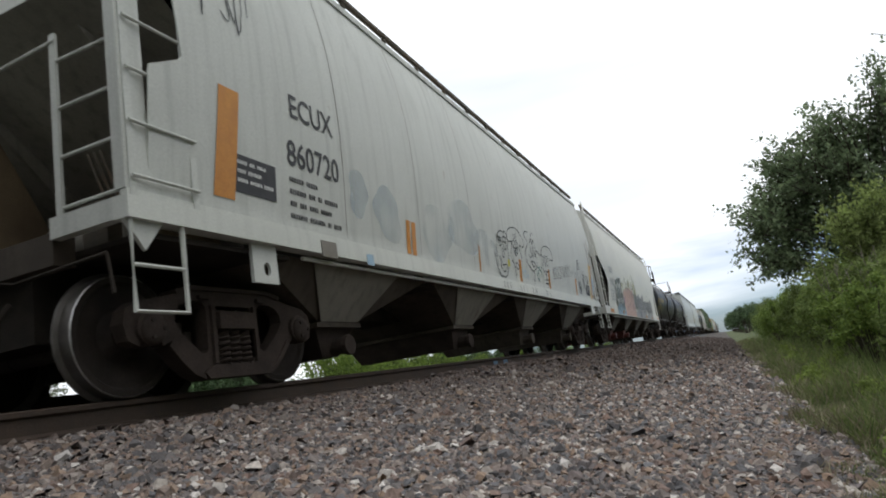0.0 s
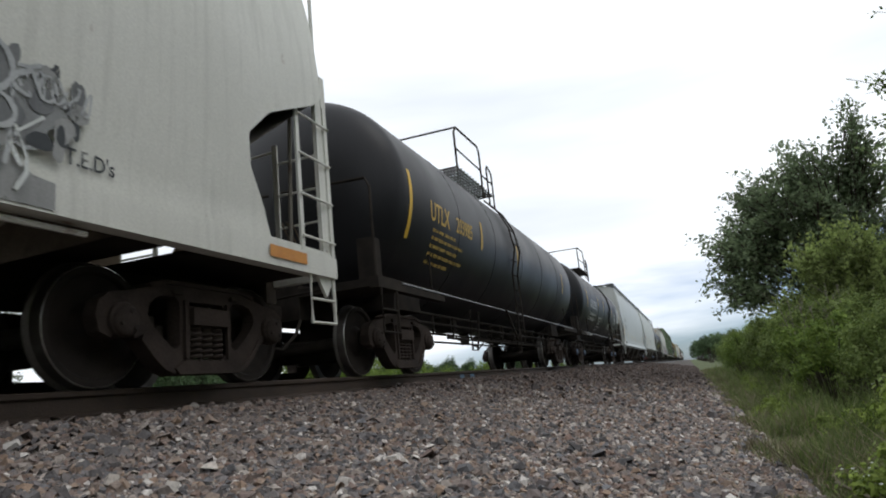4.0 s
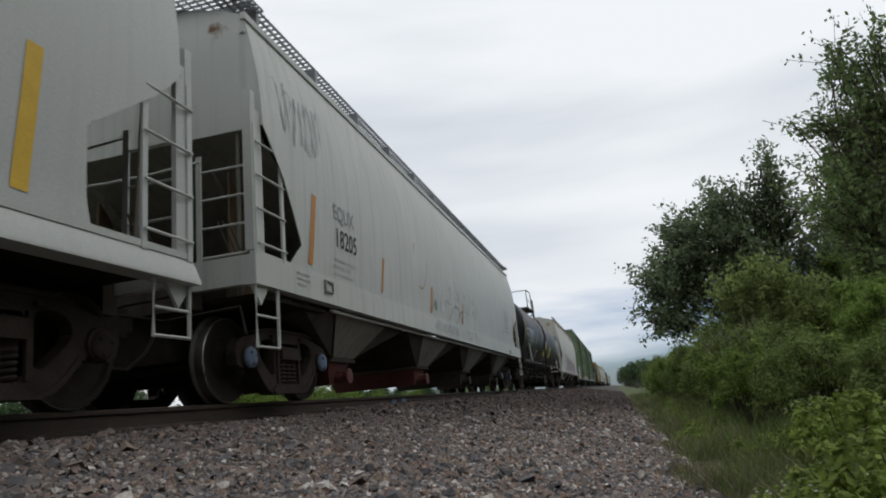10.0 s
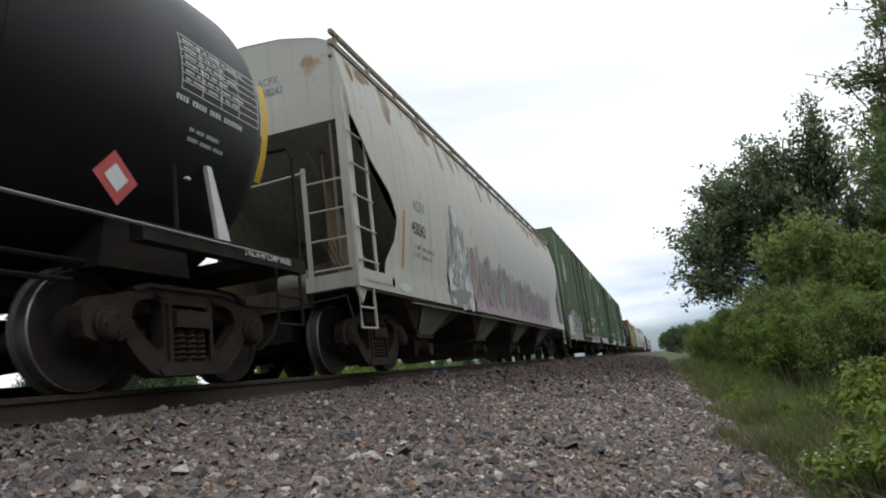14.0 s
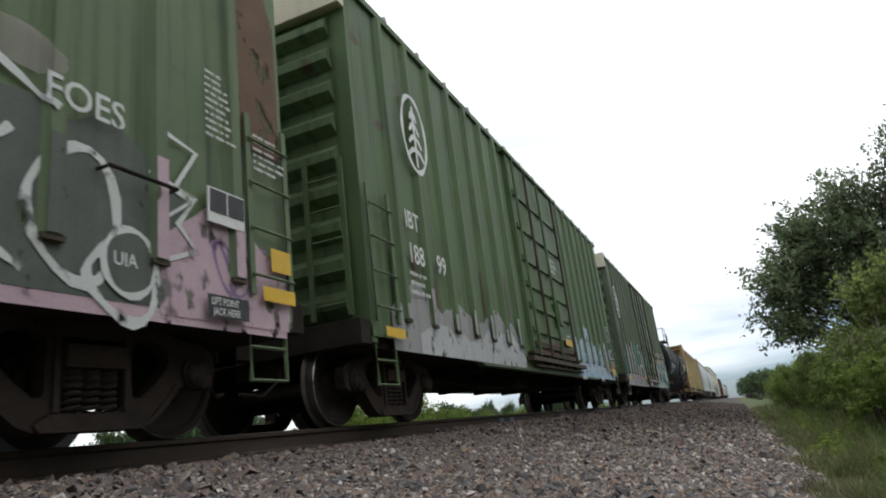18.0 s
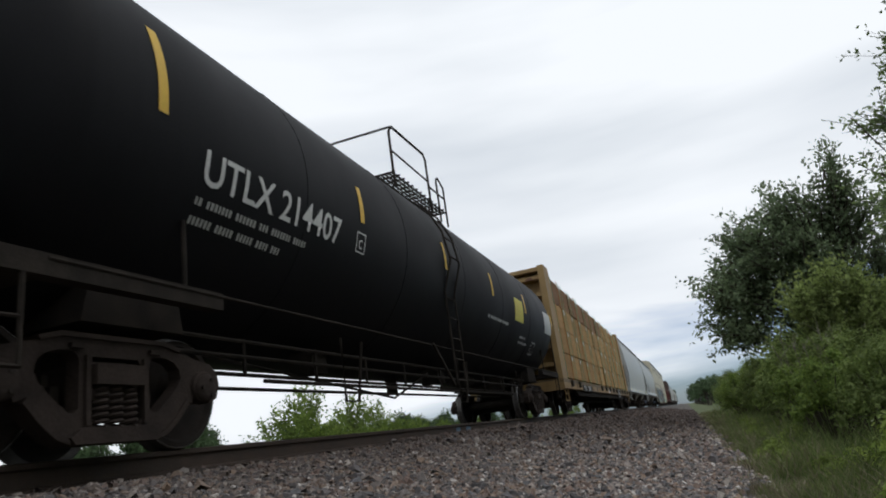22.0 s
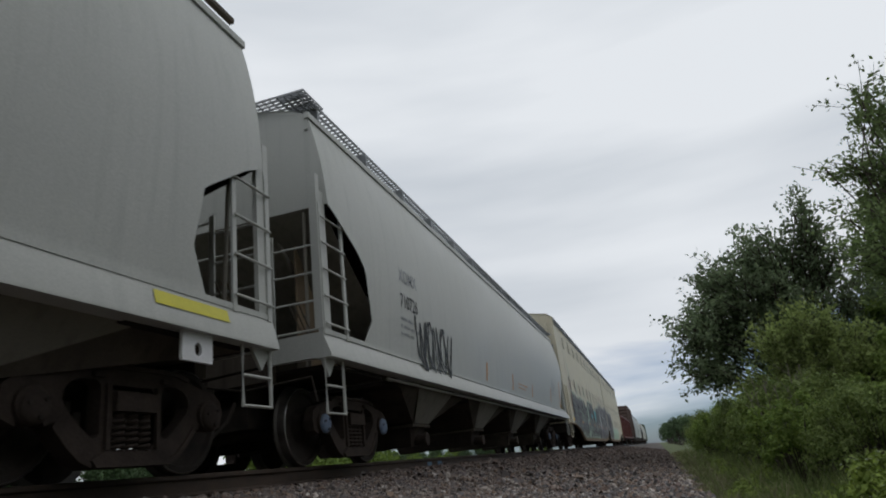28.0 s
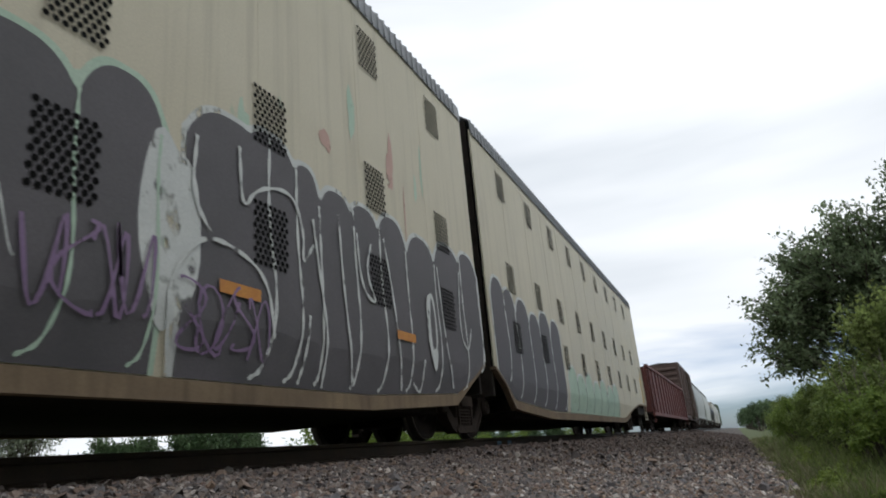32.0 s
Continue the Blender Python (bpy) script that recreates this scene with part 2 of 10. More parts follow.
M = dict(
    pale=shader("pale_grey_paint", (0.50, 0.51, 0.47), (0.60, 0.61, 0.57), 0.8, 0.5, streak=0.35, rust=0.10),
    chalk=shader("chalky_off_white_paint", (0.58, 0.575, 0.52), (0.68, 0.675, 0.62), 0.8, 0.55, streak=0.28, rust=0.10),
    white=shader("white_paint", (0.58, 0.59, 0.54), (0.66, 0.67, 0.62), 0.9, 0.45, streak=0.25),
    # grimy brown with the shade beneath the cars put into the colour
    bay=shader("grimy_shaded_hopper_bay", (0.055, 0.045, 0.037), (0.11, 0.092, 0.075), 1.6, 0.85, streak=0.5, gloss=-0.2),
    # grime, taken darker so the colour also holds the shade of recessed ends
    slope=shader("grimy_shaded_slope_paint", (0.17, 0.155, 0.13), (0.26, 0.24, 0.205), 1.3, 0.75, streak=0.5, rust=0.3, rust_colour=(0.10, 0.065, 0.045)),
    clean=shader("clean_off_white_paint", (0.47, 0.48, 0.45), (0.53, 0.54, 0.51), 0.5, 0.42, streak=0.12),
    grey=shader("mid_grey_paint", (0.41, 0.415, 0.39), (0.485, 0.49, 0.46), 0.7, 0.45, streak=0.18),
    warm=shader("warm_grey_paint", (0.47, 0.46, 0.405), (0.56, 0.55, 0.49), 0.9, 0.55, streak=0.45, rust=0.25, rust_colour=(0.36, 0.22, 0.12)),
    black=shader("black_tank_paint", (0.012, 0.012, 0.0135), (0.019, 0.019, 0.022), 0.7, 0.43, streak=0.15, gloss=-0.12),
    matt=shader("matt_black_tank_paint", (0.010, 0.010, 0.0115), (0.016, 0.016, 0.018), 0.7, 0.6, streak=0.15, gloss=-0.25),
    grime=shader("black_grime", (0.022, 0.019, 0.017), (0.045, 0.038, 0.032), 4.0, 0.9, bump=0.2, gloss=-0.28),
    truck=shader("cast_iron_with_brake_dust", (0.034, 0.027, 0.024), (0.070, 0.054, 0.046), 4.0, 0.9, bump=0.3, fine=40, gloss=-0.25),
    wheel=shader("rusty_wheel_steel", (0.024, 0.020, 0.018), (0.048, 0.039, 0.034), 5.0, 0.8, bump=0.15, gloss=-0.22),
    tread=shader("worn_wheel_tread", (0.10, 0.09, 0.085), (0.17, 0.155, 0.145), 6.0, 0.5, metal=0.6),
    bright=shader("polished_steel", (0.42, 0.41, 0.40), (0.52, 0.51, 0.49), 6.0, 0.35, metal=0.8),
    green=shader("faded_green_paint", (0.074, 0.122, 0.053), (0.115, 0.174, 0.078), 1.2, 0.6, streak=0.85, rust=0.36, rust_colour=(0.085, 0.06, 0.035)),
    sage=shader("sun_bleached_green_paint", (0.096, 0.140, 0.072), (0.145, 0.198, 0.104), 1.2, 0.62, streak=0.85, rust=0.36, rust_colour=(0.10, 0.075, 0.045)),
    olive=shader("brownish_green_paint", (0.09, 0.122, 0.073), (0.137, 0.164, 0.104), 1.2, 0.65, streak=0.85, rust=0.36, rust_colour=(0.10, 0.085, 0.055)),
    rustbar=shader("rusty_door_gear", (0.045, 0.042, 0.03), (0.095, 0.066, 0.042), 5.0, 0.85, bump=0.3),
    rail_blue=shader("blue_rail_paint", (0.07, 0.13, 0.19), (0.12, 0.19, 0.26), 12.0, 0.7),
    rail=shader("rusty_rail", (0.04, 0.028, 0.021), (0.07, 0.048, 0.036), 6.0, 0.8, bump=0.2),
    tie=shader("old_sleeper_wood", (0.04, 0.033, 0.028), (0.08, 0.066, 0.055), 6.0, 0.9, bump=0.5, stretch=(1, 8, 8)),
    tan=shader("tan_yellow_paint", (0.29, 0.185, 0.075), (0.37, 0.245, 0.105), 1.5, 0.65, streak=0.5, rust=0.3, rust_colour=(0.14, 0.07, 0.04)),
    rusty_roof=shader("rusty_roof_edge", (0.20, 0.17, 0.13), (0.32, 0.28, 0.22), 2.0, 0.75, streak=0.4, rust=0.6, rust_colour=(0.20, 0.11, 0.06)),
    lumber=shader("sawn_lumber", (0.35, 0.205, 0.085), (0.50, 0.32, 0.142), 3.0, 0.85, bump=0.3, stretch=(6, 0.6, 6), jitter=0.14, gloss=-0.15),
    lumber_old=shader("weathered_lumber", (0.21, 0.115, 0.065), (0.32, 0.19, 0.10), 3.0, 0.85, bump=0.3, stretch=(6, 0.6, 6), jitter=0.16, gloss=-0.15),
    sill_tan=shader("dirty_tan_sill", (0.12, 0.08, 0.042), (0.22, 0.15, 0.075), 1.8, 0.75, streak=0.6, rust=0.55, rust_colour=(0.07, 0.045, 0.03)),
    brown=shader("brown_dirty_sill", (0.14, 0.10, 0.065), (0.25, 0.185, 0.115), 2.0, 0.8, streak=0.5),
    cream=shader("cream_panel_paint", (0.56, 0.51, 0.38), (0.64, 0.59, 0.46), 0.8, 0.55, streak=0.3, rust=0.05, rust_colour=(0.30, 0.42, 0.30)),
    roofgrey=shader("galvanised_roof", (0.22, 0.23, 0.24), (0.30, 0.31, 0.32), 4.0, 0.5, metal=0.4),
    russet=shader("dark_brown_box_car_paint", (0.075, 0.048, 0.040), (0.12, 0.078, 0.062), 1.5, 0.65, streak=0.5),
    maroon=shader("dark_red_paint", (0.12, 0.04, 0.035), (0.17, 0.06, 0.05), 1.5, 0.6, streak=0.5),
    yellow=shader("yellow_reflective_tape", (0.65, 0.40, 0.03), (0.75, 0.48, 0.05), 8.0, 0.5),
    teal_plate=shader("green_painted_plate", (0.03, 0.14, 0.085), (0.055, 0.20, 0.13), 3.0, 0.6, streak=0.5, rust=0.3),
    lemon=shader("lemon_yellow_panel", (0.55, 0.50, 0.035), (0.63, 0.57, 0.06), 8.0, 0.5),
    orange=shader("orange_reflective_tape", (0.50, 0.20, 0.04), (0.60, 0.27, 0.06), 8.0, 0.55),
    # black that paints the shade inside holes which are not cut
    hole_shade=shader("black_hole_shade", (0.006, 0.006, 0.006), (0.010, 0.010, 0.010), 9.0, 0.9, gloss=-0.3),
    letter_black=shader("black_lettering", (0.03, 0.03, 0.035), (0.06, 0.06, 0.065), 9.0, 0.6),
    letter_white=shader("white_lettering", (0.62, 0.62, 0.60), (0.72, 0.72, 0.70), 9.0, 0.6),
    letter_gold=shader("gold_lettering", (0.55, 0.36, 0.08), (0.62, 0.42, 0.12), 9.0, 0.6),
    spray_grey=shader("dark_grey_spray_paint", (0.085, 0.08, 0.085), (0.13, 0.12, 0.13), 1.6, 0.6),
    spray_white=shader("white_spray_paint", (0.55, 0.57, 0.55), (0.66, 0.68, 0.66), 3.0, 0.6, worn=0.5),
    spray_ash=shader("pale_ash_spray_paint", (0.38, 0.395, 0.40), (0.48, 0.49, 0.49), 2.2, 0.65, streak=0.3, worn=0.5),
    spray_dusk=shader("faded_charcoal_spray_paint", (0.13, 0.135, 0.14), (0.21, 0.215, 0.215), 2.0, 0.65, streak=0.4, worn=0.3),
    spray_navy=shader("grey_navy_spray_paint", (0.13, 0.14, 0.165), (0.20, 0.21, 0.235), 2.0, 0.65, streak=0.4, worn=0.35),
    spray_moss=shader("dark_grey_green_spray_paint", (0.075, 0.09, 0.075), (0.12, 0.135, 0.115), 2.5, 0.6, streak=0.3, worn=0.25),
    spray_lime=shader("yellow_green_overspray", (0.44, 0.46, 0.27), (0.54, 0.55, 0.38), 2.0, 0.6, worn=0.66, soft=True),
    spray_slate=shader("slate_blue_spray_paint", (0.10, 0.14, 0.16), (0.17, 0.22, 0.24), 2.5, 0.6, streak=0.3, worn=0.4),
    spray_salmon=shader("salmon_pink_spray_paint", (0.50, 0.33, 0.27), (0.57, 0.40, 0.34), 1.5, 0.6, streak=0.25, worn=0.12),
    spray_rust=shader("rust_bleeding_through", (0.12, 0.075, 0.05), (0.18, 0.115, 0.075), 3.0, 0.85, worn=0.5),
    spray_rustwash=shader("orange_rust_wash", (0.30, 0.17, 0.07), (0.42, 0.27, 0.13), 3.0, 0.85, streak=0.6, worn=0.55, soft=True),
    spray_plum=shader("dull_purple_spray_paint", (0.15, 0.095, 0.12), (0.23, 0.15, 0.175), 2.5, 0.6, worn=0.25),
    spray_wine=shader("brown_red_spray_paint", (0.13, 0.075, 0.068), (0.20, 0.125, 0.11), 2.5, 0.65, streak=0.4, worn=0.3),
    spray_pinkwhite=shader("pale_pink_spray_paint", (0.58, 0.50, 0.47), (0.68, 0.60, 0.56), 3.0, 0.6, worn=0.4),
    spray_fade=shader("faded_grey_spray_paint", (0.22, 0.225, 0.225), (0.31, 0.315, 0.31), 2.0, 0.65, streak=0.4, worn=0.45),
    spray_limehaze=shader("thin_yellow_green_overspray", (0.43, 0.45, 0.30), (0.53, 0.54, 0.40), 1.2, 0.6, worn=0.86, soft=True),
    spray_sea=shader("pale_sea_green_spray_paint", (0.24, 0.32, 0.28), (0.36, 0.43, 0.38), 3.0, 0.6, streak=0.3, worn=0.4),
    spray_umber=shader("dark_umber_spray_paint", (0.045, 0.032, 0.026), (0.08, 0.06, 0.048), 3.0, 0.7, worn=0.3),
    spray_mint=shader("mint_spray_paint", (0.38, 0.52, 0.40), (0.50, 0.62, 0.50), 2.0, 0.6, worn=0.2),
    spray_blue=shader("pale_blue_spray_paint", (0.30, 0.44, 0.56), (0.42, 0.55, 0.64), 1.5, 0.6, worn=0.45),
    spray_haze=shader("faded_blue_overspray", (0.42, 0.51, 0.57), (0.52, 0.58, 0.61), 1.5, 0.6, worn=0.80, soft=True),
    spray_teal=shader("teal_spray_paint", (0.06, 0.20, 0.17), (0.11, 0.27, 0.23), 2.0, 0.6, worn=0.35),
    spray_silver=shader("silver_grey_spray_paint", (0.25, 0.25, 0.245), (0.34, 0.34, 0.33), 2.2, 0.55, streak=0.4, worn=0.35),
    spray_rose=shader("dusty_rose_spray_paint", (0.33, 0.20, 0.20), (0.42, 0.29, 0.28), 2.2, 0.6, streak=0.4, worn=0.45),
    spray_tan=shader("cream_brown_paint", (0.28, 0.22, 0.14), (0.40, 0.34, 0.24), 3.0, 0.7, streak=0.5, worn=0.5),
    spray_cyan=shader("cyan_spray_paint", (0.12, 0.42, 0.48), (0.20, 0.50, 0.55), 2.0, 0.6),
    spray_pink=shader("salmon_spray_paint", (0.48, 0.30, 0.25), (0.56, 0.38, 0.32), 2.0, 0.6, worn=0.5),
    spray_lilac=shader("pink_lilac_spray_paint", (0.46, 0.33, 0.38), (0.55, 0.42, 0.46), 2.0, 0.6, worn=0.55),
    spray_mist=shader("pinkish_white_overspray", (0.40, 0.35, 0.33), (0.52, 0.46, 0.43), 2.0, 0.6, worn=0.62, soft=True),
    spray_purple=shader("purple_spray_paint", (0.20, 0.13, 0.24), (0.28, 0.19, 0.31), 2.0, 0.6, worn=0.4),
    spray_black=shader("black_spray_paint", (0.025, 0.03, 0.032), (0.05, 0.055, 0.06), 3.0, 0.6, worn=0.4),
    paper=shader("white_paper_tag", (0.65, 0.65, 0.66), (0.75, 0.75, 0.76), 9.0, 0.7),
    red=shader("red_placard", (0.45, 0.05, 0.05), (0.5, 0.08, 0.07), 9.0, 0.5),
    strap=shader("green_plastic_strap", (0.25, 0.40, 0.22), (0.32, 0.47, 0.28), 9.0, 0.5),
    strap_orange=shader("orange_plastic_strap", (0.50, 0.22, 0.08), (0.55, 0.26, 0.10), 9.0, 0.5),
    blue=shader("blue_bearing_cap", (0.10, 0.15, 0.24), (0.18, 0.22, 0.30), 9.0, 0.6),
    stone=stone_shader("grey_pink_ballast"),
    bed=shader("ballast_bed", (0.03, 0.027, 0.025), (0.16, 0.135, 0.12), 22.0, 0.95, bump=1.0, fine=38),
    soil=shader("grassy_ground", (0.065, 0.085, 0.03), (0.11, 0.13, 0.05), 1.5, 0.95, bump=0.8, fine=30),
    bark=shader("dark_bark", (0.045, 0.035, 0.028), (0.08, 0.065, 0.05), 6.0, 0.95, bump=0.6, stretch=(4, 4, 0.6)),
    leaf=leaf_shader("tree_leaves", (0.11, 0.15, 0.08), (0.19, 0.245, 0.13), 0.42, 0.6),
    lightleaf=leaf_shader("light_tree_leaves", (0.11, 0.155, 0.06), (0.21, 0.28, 0.105), 0.42, 0.5),
    bushleaf=leaf_shader("bush_leaves", (0.115, 0.18, 0.038), (0.235, 0.32, 0.07), 0.42, 1.3),
    dullleaf=leaf_shader("dull_bush_leaves", (0.115, 0.165, 0.045), (0.22, 0.28, 0.085), 0.4, 1.3),
    freshleaf=leaf_shader("fresh_sapling_leaves", (0.17, 0.22, 0.07), (0.31, 0.38, 0.13), 0.5, 1.2),
    weedleaf=leaf_shader("weed_leaves", (0.16, 0.23, 0.045), (0.33, 0.42, 0.09), 0.3, 2.5),
    blossom=leaf_shader("white_weed_blossoms", (0.5, 0.52, 0.46), (0.66, 0.68, 0.62), 0.3, 2.0),
    greybark=shader("bare_grey_stems", (0.16, 0.14, 0.11), (0.26, 0.235, 0.195), 8.0, 0.9, bump=0.3),
    farleaf=leaf_shader("far_leaves", (0.06, 0.10, 0.045), (0.11, 0.165, 0.075)),
    blade=leaf_shader("grass_blades", (0.10, 0.15, 0.045), (0.23, 0.27, 0.10), 0.45),
    willow=leaf_shader("pale_willow_leaves", (0.16, 0.19, 0.13), (0.30, 0.33, 0.24), 0.45),
    straw=leaf_shader("dry_grass", (0.16, 0.14, 0.09), (0.32, 0.28, 0.19), 0.2),
)


# ---- building helpers ----
def thing(name, label, category, m=None, group="", kind=""):
    ob = new(name)
    if m:
        ob.matrix_basis = m
    return tagged(ob, label, category, group, kind)


def mesh_of(name, bm, material, smooth=30):
    me = bpy.data.meshes.new(name)
    bmesh.ops.recalc_face_normals(bm, faces=bm.faces)
    bm.to_mesh(me)
    bm.free()
    for mt in material if isinstance(material, (list, tuple)) else [material]:
        me.materials.append(mt)
    if smooth:
        me.shade_smooth()
        me.set_sharp_from_angle(angle=radians(smooth))
    return me


def part(name, bm, material, parent, label="", smooth=30, at=None):
    """One mesh object under a thing or a part; bm may be a mesh that is shared."""
    me = bm if isinstance(bm, bpy.types.Mesh) else mesh_of(name, bm, material, smooth)
    ob = new(name, me)
    ob.parent = parent
    if at:
        ob.matrix_basis = at
    return tagged(ob, label)


def solid(name, bm, material, label, category, kind="", smooth=30, group=""):
    return tagged(new(name, mesh_of(name, bm, material, smooth)), label, category, group, kind)


def box(bm, x0, x1, y0, y1, z0, z1):
    v = [bm.verts.new((x, y, z)) for x in (x0, x1) for y in (y0, y1) for z in (z0, z1)]
    for f in ((0, 1, 3, 2), (4, 6, 7, 5), (0, 4, 5, 1), (2, 3, 7, 6), (0, 2, 6, 4), (1, 5, 7, 3)):
        bm.faces.new([v[i] for i in f])
    return bm


def cube(x0, x1, y0, y1, z0, z1):
    return box(bmesh.new(), x0, x1, y0, y1, z0, z1)


def tube(bm, points, r, n=6):
    """A round bar along points."""
    rings = []
    pts = [Vector(p) for p in points]
    for i, p in enumerate(pts):
        d = (pts[min(i + 1, len(pts) - 1)] - pts[max(i - 1, 0)]).normalized()
        a = d.orthogonal().normalized() if abs(d.z) > 0.9 else d.cross(Vector((0, 0, 1))).normalized()
        b = d.cross(a)
        rings.append([bm.verts.new(p + r * (math.cos(k * math.tau / n) * a + math.sin(k * math.tau / n) * b)) for k in range(n)])
    for r0, r1 in zip(rings, rings[1:]):
        for k in range(n):
            bm.faces.new((r0[k], r0[(k + 1) % n], r1[(k + 1) % n], r1[k]))
    bm.faces.new(rings[0]), bm.faces.new(rings[-1][::-1])
    return bm


def prism(bm, outline, x0, x1):
    """An outline in (y, z), x0 to x1 thick."""
    a = [bm.verts.new((x0, y, z)) for y, z in outline]
    b = [bm.verts.new((x1, y, z)) for y, z in outline]
    bm.faces.new(a), bm.faces.new(b[::-1])
    for i in range(len(a)):
        j = (i + 1) % len(a)
        bm.faces.new((a[i], b[i], b[j], a[j]))
    return bm


def beam(bm, y0, z0, y1, z1, thick, x0, x1):
    """A straight flat bar in the y-z plane."""
    d = Vector((y1 - y0, z1 - z0)).normalized() * thick / 2
    return prism(bm, [(y0 + d.y, z0 - d.x), (y1 + d.y, z1 - d.x), (y1 - d.y, z1 + d.x), (y0 - d.y, z0 + d.x)], x0, x1)


def lathe(bm, profile, centre, n=28, mats=None, axis="x"):
    """A turned body about the x axis (or y): profile of (along, radius)."""
    rings = []
    for a, r in profile:
        ring = []
        for k in range(n):
            c, s = r * math.cos(k * math.tau / n), r * math.sin(k * math.tau / n)
            p = (a, c, s) if axis == "x" else (c, a, s)
            ring.append(bm.verts.new(Vector(centre) + Vector(p)))
        rings.append(ring)
    for i, (r0, r1) in enumerate(zip(rings, rings[1:])):
        for k in range(n):
            f = bm.faces.new((r0[k], r0[(k + 1) % n], r1[(k + 1) % n], r1[k]))
            if mats:
                f.material_index = mats[i]
    for ring in (rings[0], rings[-1]):
        bm.faces.new(ring)
    return bm


def sheet(bm, grid):
    """A surface through rows of points."""
    rows = [[bm.verts.new(p) for p in row] for row in grid]
    for r0, r1 in zip(rows, rows[1:]):
        for k in range(len(r0) - 1):
            bm.faces.new((r0[k], r0[k + 1], r1[k + 1], r1[k]))
    return bm


# ---- lettering ----
WORDS = ["ECUX", "860720", "UTLX", "203985", "GATX 234692", "SR-8754", "SR-13450", "SR-13449", "UTCX", "50257", "EQUX", "18205",
         "CTCX 732397", "PLATE", "C", "ACFX", "458242", "LD LMT", "LT WT", "IBT", "188", "99", "19", "59", "UTLX 214407", "TTZX", "855435",
         "XOMX", "710726", "0.5 IN CERAMIC FIBER", "TRD CON SHOES", "2 INCH", "T.E.D's", "JACK HERE", "EXTERIOR PAINT", "INTERIOR LINING",
         "LD LMT  216800  98300 KG", "LT WT   69200  31400 KG", "LD LMT  196000 LB  88900 KG", "LT WT  79000 LB  35800 KG",
         "015222", "CLOSE AND LOCK", "BOTH DOORS BEFORE", "MOVING CAR", "SEAL", "2 INCH HF COMP SHOES", "UIA", "FOES", "LIFT POINT", "5"]
WORD_MESH = {}
for word in WORDS:
    cu = bpy.data.curves.new("lettering", "FONT")
    cu.body, cu.size, cu.resolution_u, cu.offset = word, 1.0, 3, 0.012
    WORD_MESH[word] = new("lettering", cu)
dg = bpy.context.evaluated_depsgraph_get()
for word, ob in list(WORD_MESH.items()):
    me = bpy.data.meshes.new_from_object(ob.evaluated_get(dg))
    cu = ob.data
    bpy.data.objects.remove(ob)
    bpy.data.curves.remove(cu)
    WORD_MESH[word] = me


def wrap_on(bm, skin, proud):
    """Lay a flat drawing in (y, z) on a side whose half-width at height z is skin(z)."""
    zs = [v.co.z for v in bm.verts]
    if zs:
        lo, hi = min(zs), max(zs)
        z = lo + 0.06
        while z < hi:
            bmesh.ops.bisect_plane(bm, geom=bm.verts[:] + bm.edges[:] + bm.faces[:], plane_co=(0, 0, z), plane_no=(0, 0, 1))
            z += 0.09
    for v in bm.verts:
        v.co.x = skin(v.co.z) + proud
    return bm


def letters(word, y, z, height, material, skin, parent, squeeze=0.85, name="lettering", proud=0.006, drop=0.0):
    """A word painted on the side from y on, its foot at z."""
    bm = bmesh.new()
    bm.from_mesh(WORD_MESH[word])
    s = height / 0.72
    for v in bm.verts:
        v.co = Vector((0, y + v.co.x * s * squeeze, z + v.co.y * s))
    return part(name, wrap_on(bm, skin, proud), material, parent, smooth=0)


def patch(y0, y1, z0, z1, skin, proud=0.005, lean=0.0):
    """A flat rectangle laid on the side."""
    n = max(2, int((z1 - z0) / 0.07))
    return sheet(bmesh.new(), [[(skin(z0 + (z1 - z0) * i / n) + proud, y + lean * i / n, z0 + (z1 - z0) * i / n) for y in (y0, y1)] for i in range(n + 1)])


def fine_print(y, z, lines, height, width, material, skin, parent, seed=1):
    """Lines of small writing that cannot be read, as rows of little bars."""
    rnd = random.Random(seed)
    bm = bmesh.new()
    h = height * 0.8
    for i in range(lines):
        at, end = y, y + width * rnd.uniform(0.55, 1.0)
        zz = z - i * height * 1.9
        while at < end:
            for _ in range(rnd.randint(2, 7)):
                w = h * rnd.uniform(0.4, 0.6)
                bm.faces.new([bm.verts.new((skin(b) + 0.005, a, b)) for a, b in ((at, zz), (at + w, zz), (at + w, zz + h), (at, zz + h))])
                at += w + h * 0.28
            at += h * 0.8
    return tagged(part("small_print", bm, material, parent, smooth=0), kind="stuff")


def blob(bm, cy, cz, ry, rz, skin, proud, rnd, wobble=0.12, n=26, turn=0.0):
    """A rounded painted shape on the side, in rings, so that it follows the skin. Returns its outline."""
    ph = [rnd.uniform(0, 6.28) for _ in range(3)]
    pts = []
    for k in range(n):
        a = k * math.tau / n
        f = 1 + wobble * (math.sin(2 * a + ph[0]) + 0.6 * math.sin(3 * a + ph[1]) + 0.4 * math.sin(5 * a + ph[2]))
        dy, dz = ry * f * math.cos(a), rz * f * math.sin(a)
        pts.append((cy + dy * math.cos(turn) - dz * math.sin(turn), cz + dy * math.sin(turn) + dz * math.cos(turn)))
    rings = []
    for s in (0.02, 0.35, 0.7, 1.0):
        rings.append([bm.verts.new((skin(cz + (z - cz) * s) + proud, cy + (y - cy) * s, cz + (z - cz) * s)) for y, z in pts])
    for r0, r1 in zip(rings, rings[1:]):
        for k in range(n):
            bm.faces.new((r0[k], r0[(k + 1) % n], r1[(k + 1) % n], r1[k]))
    return pts


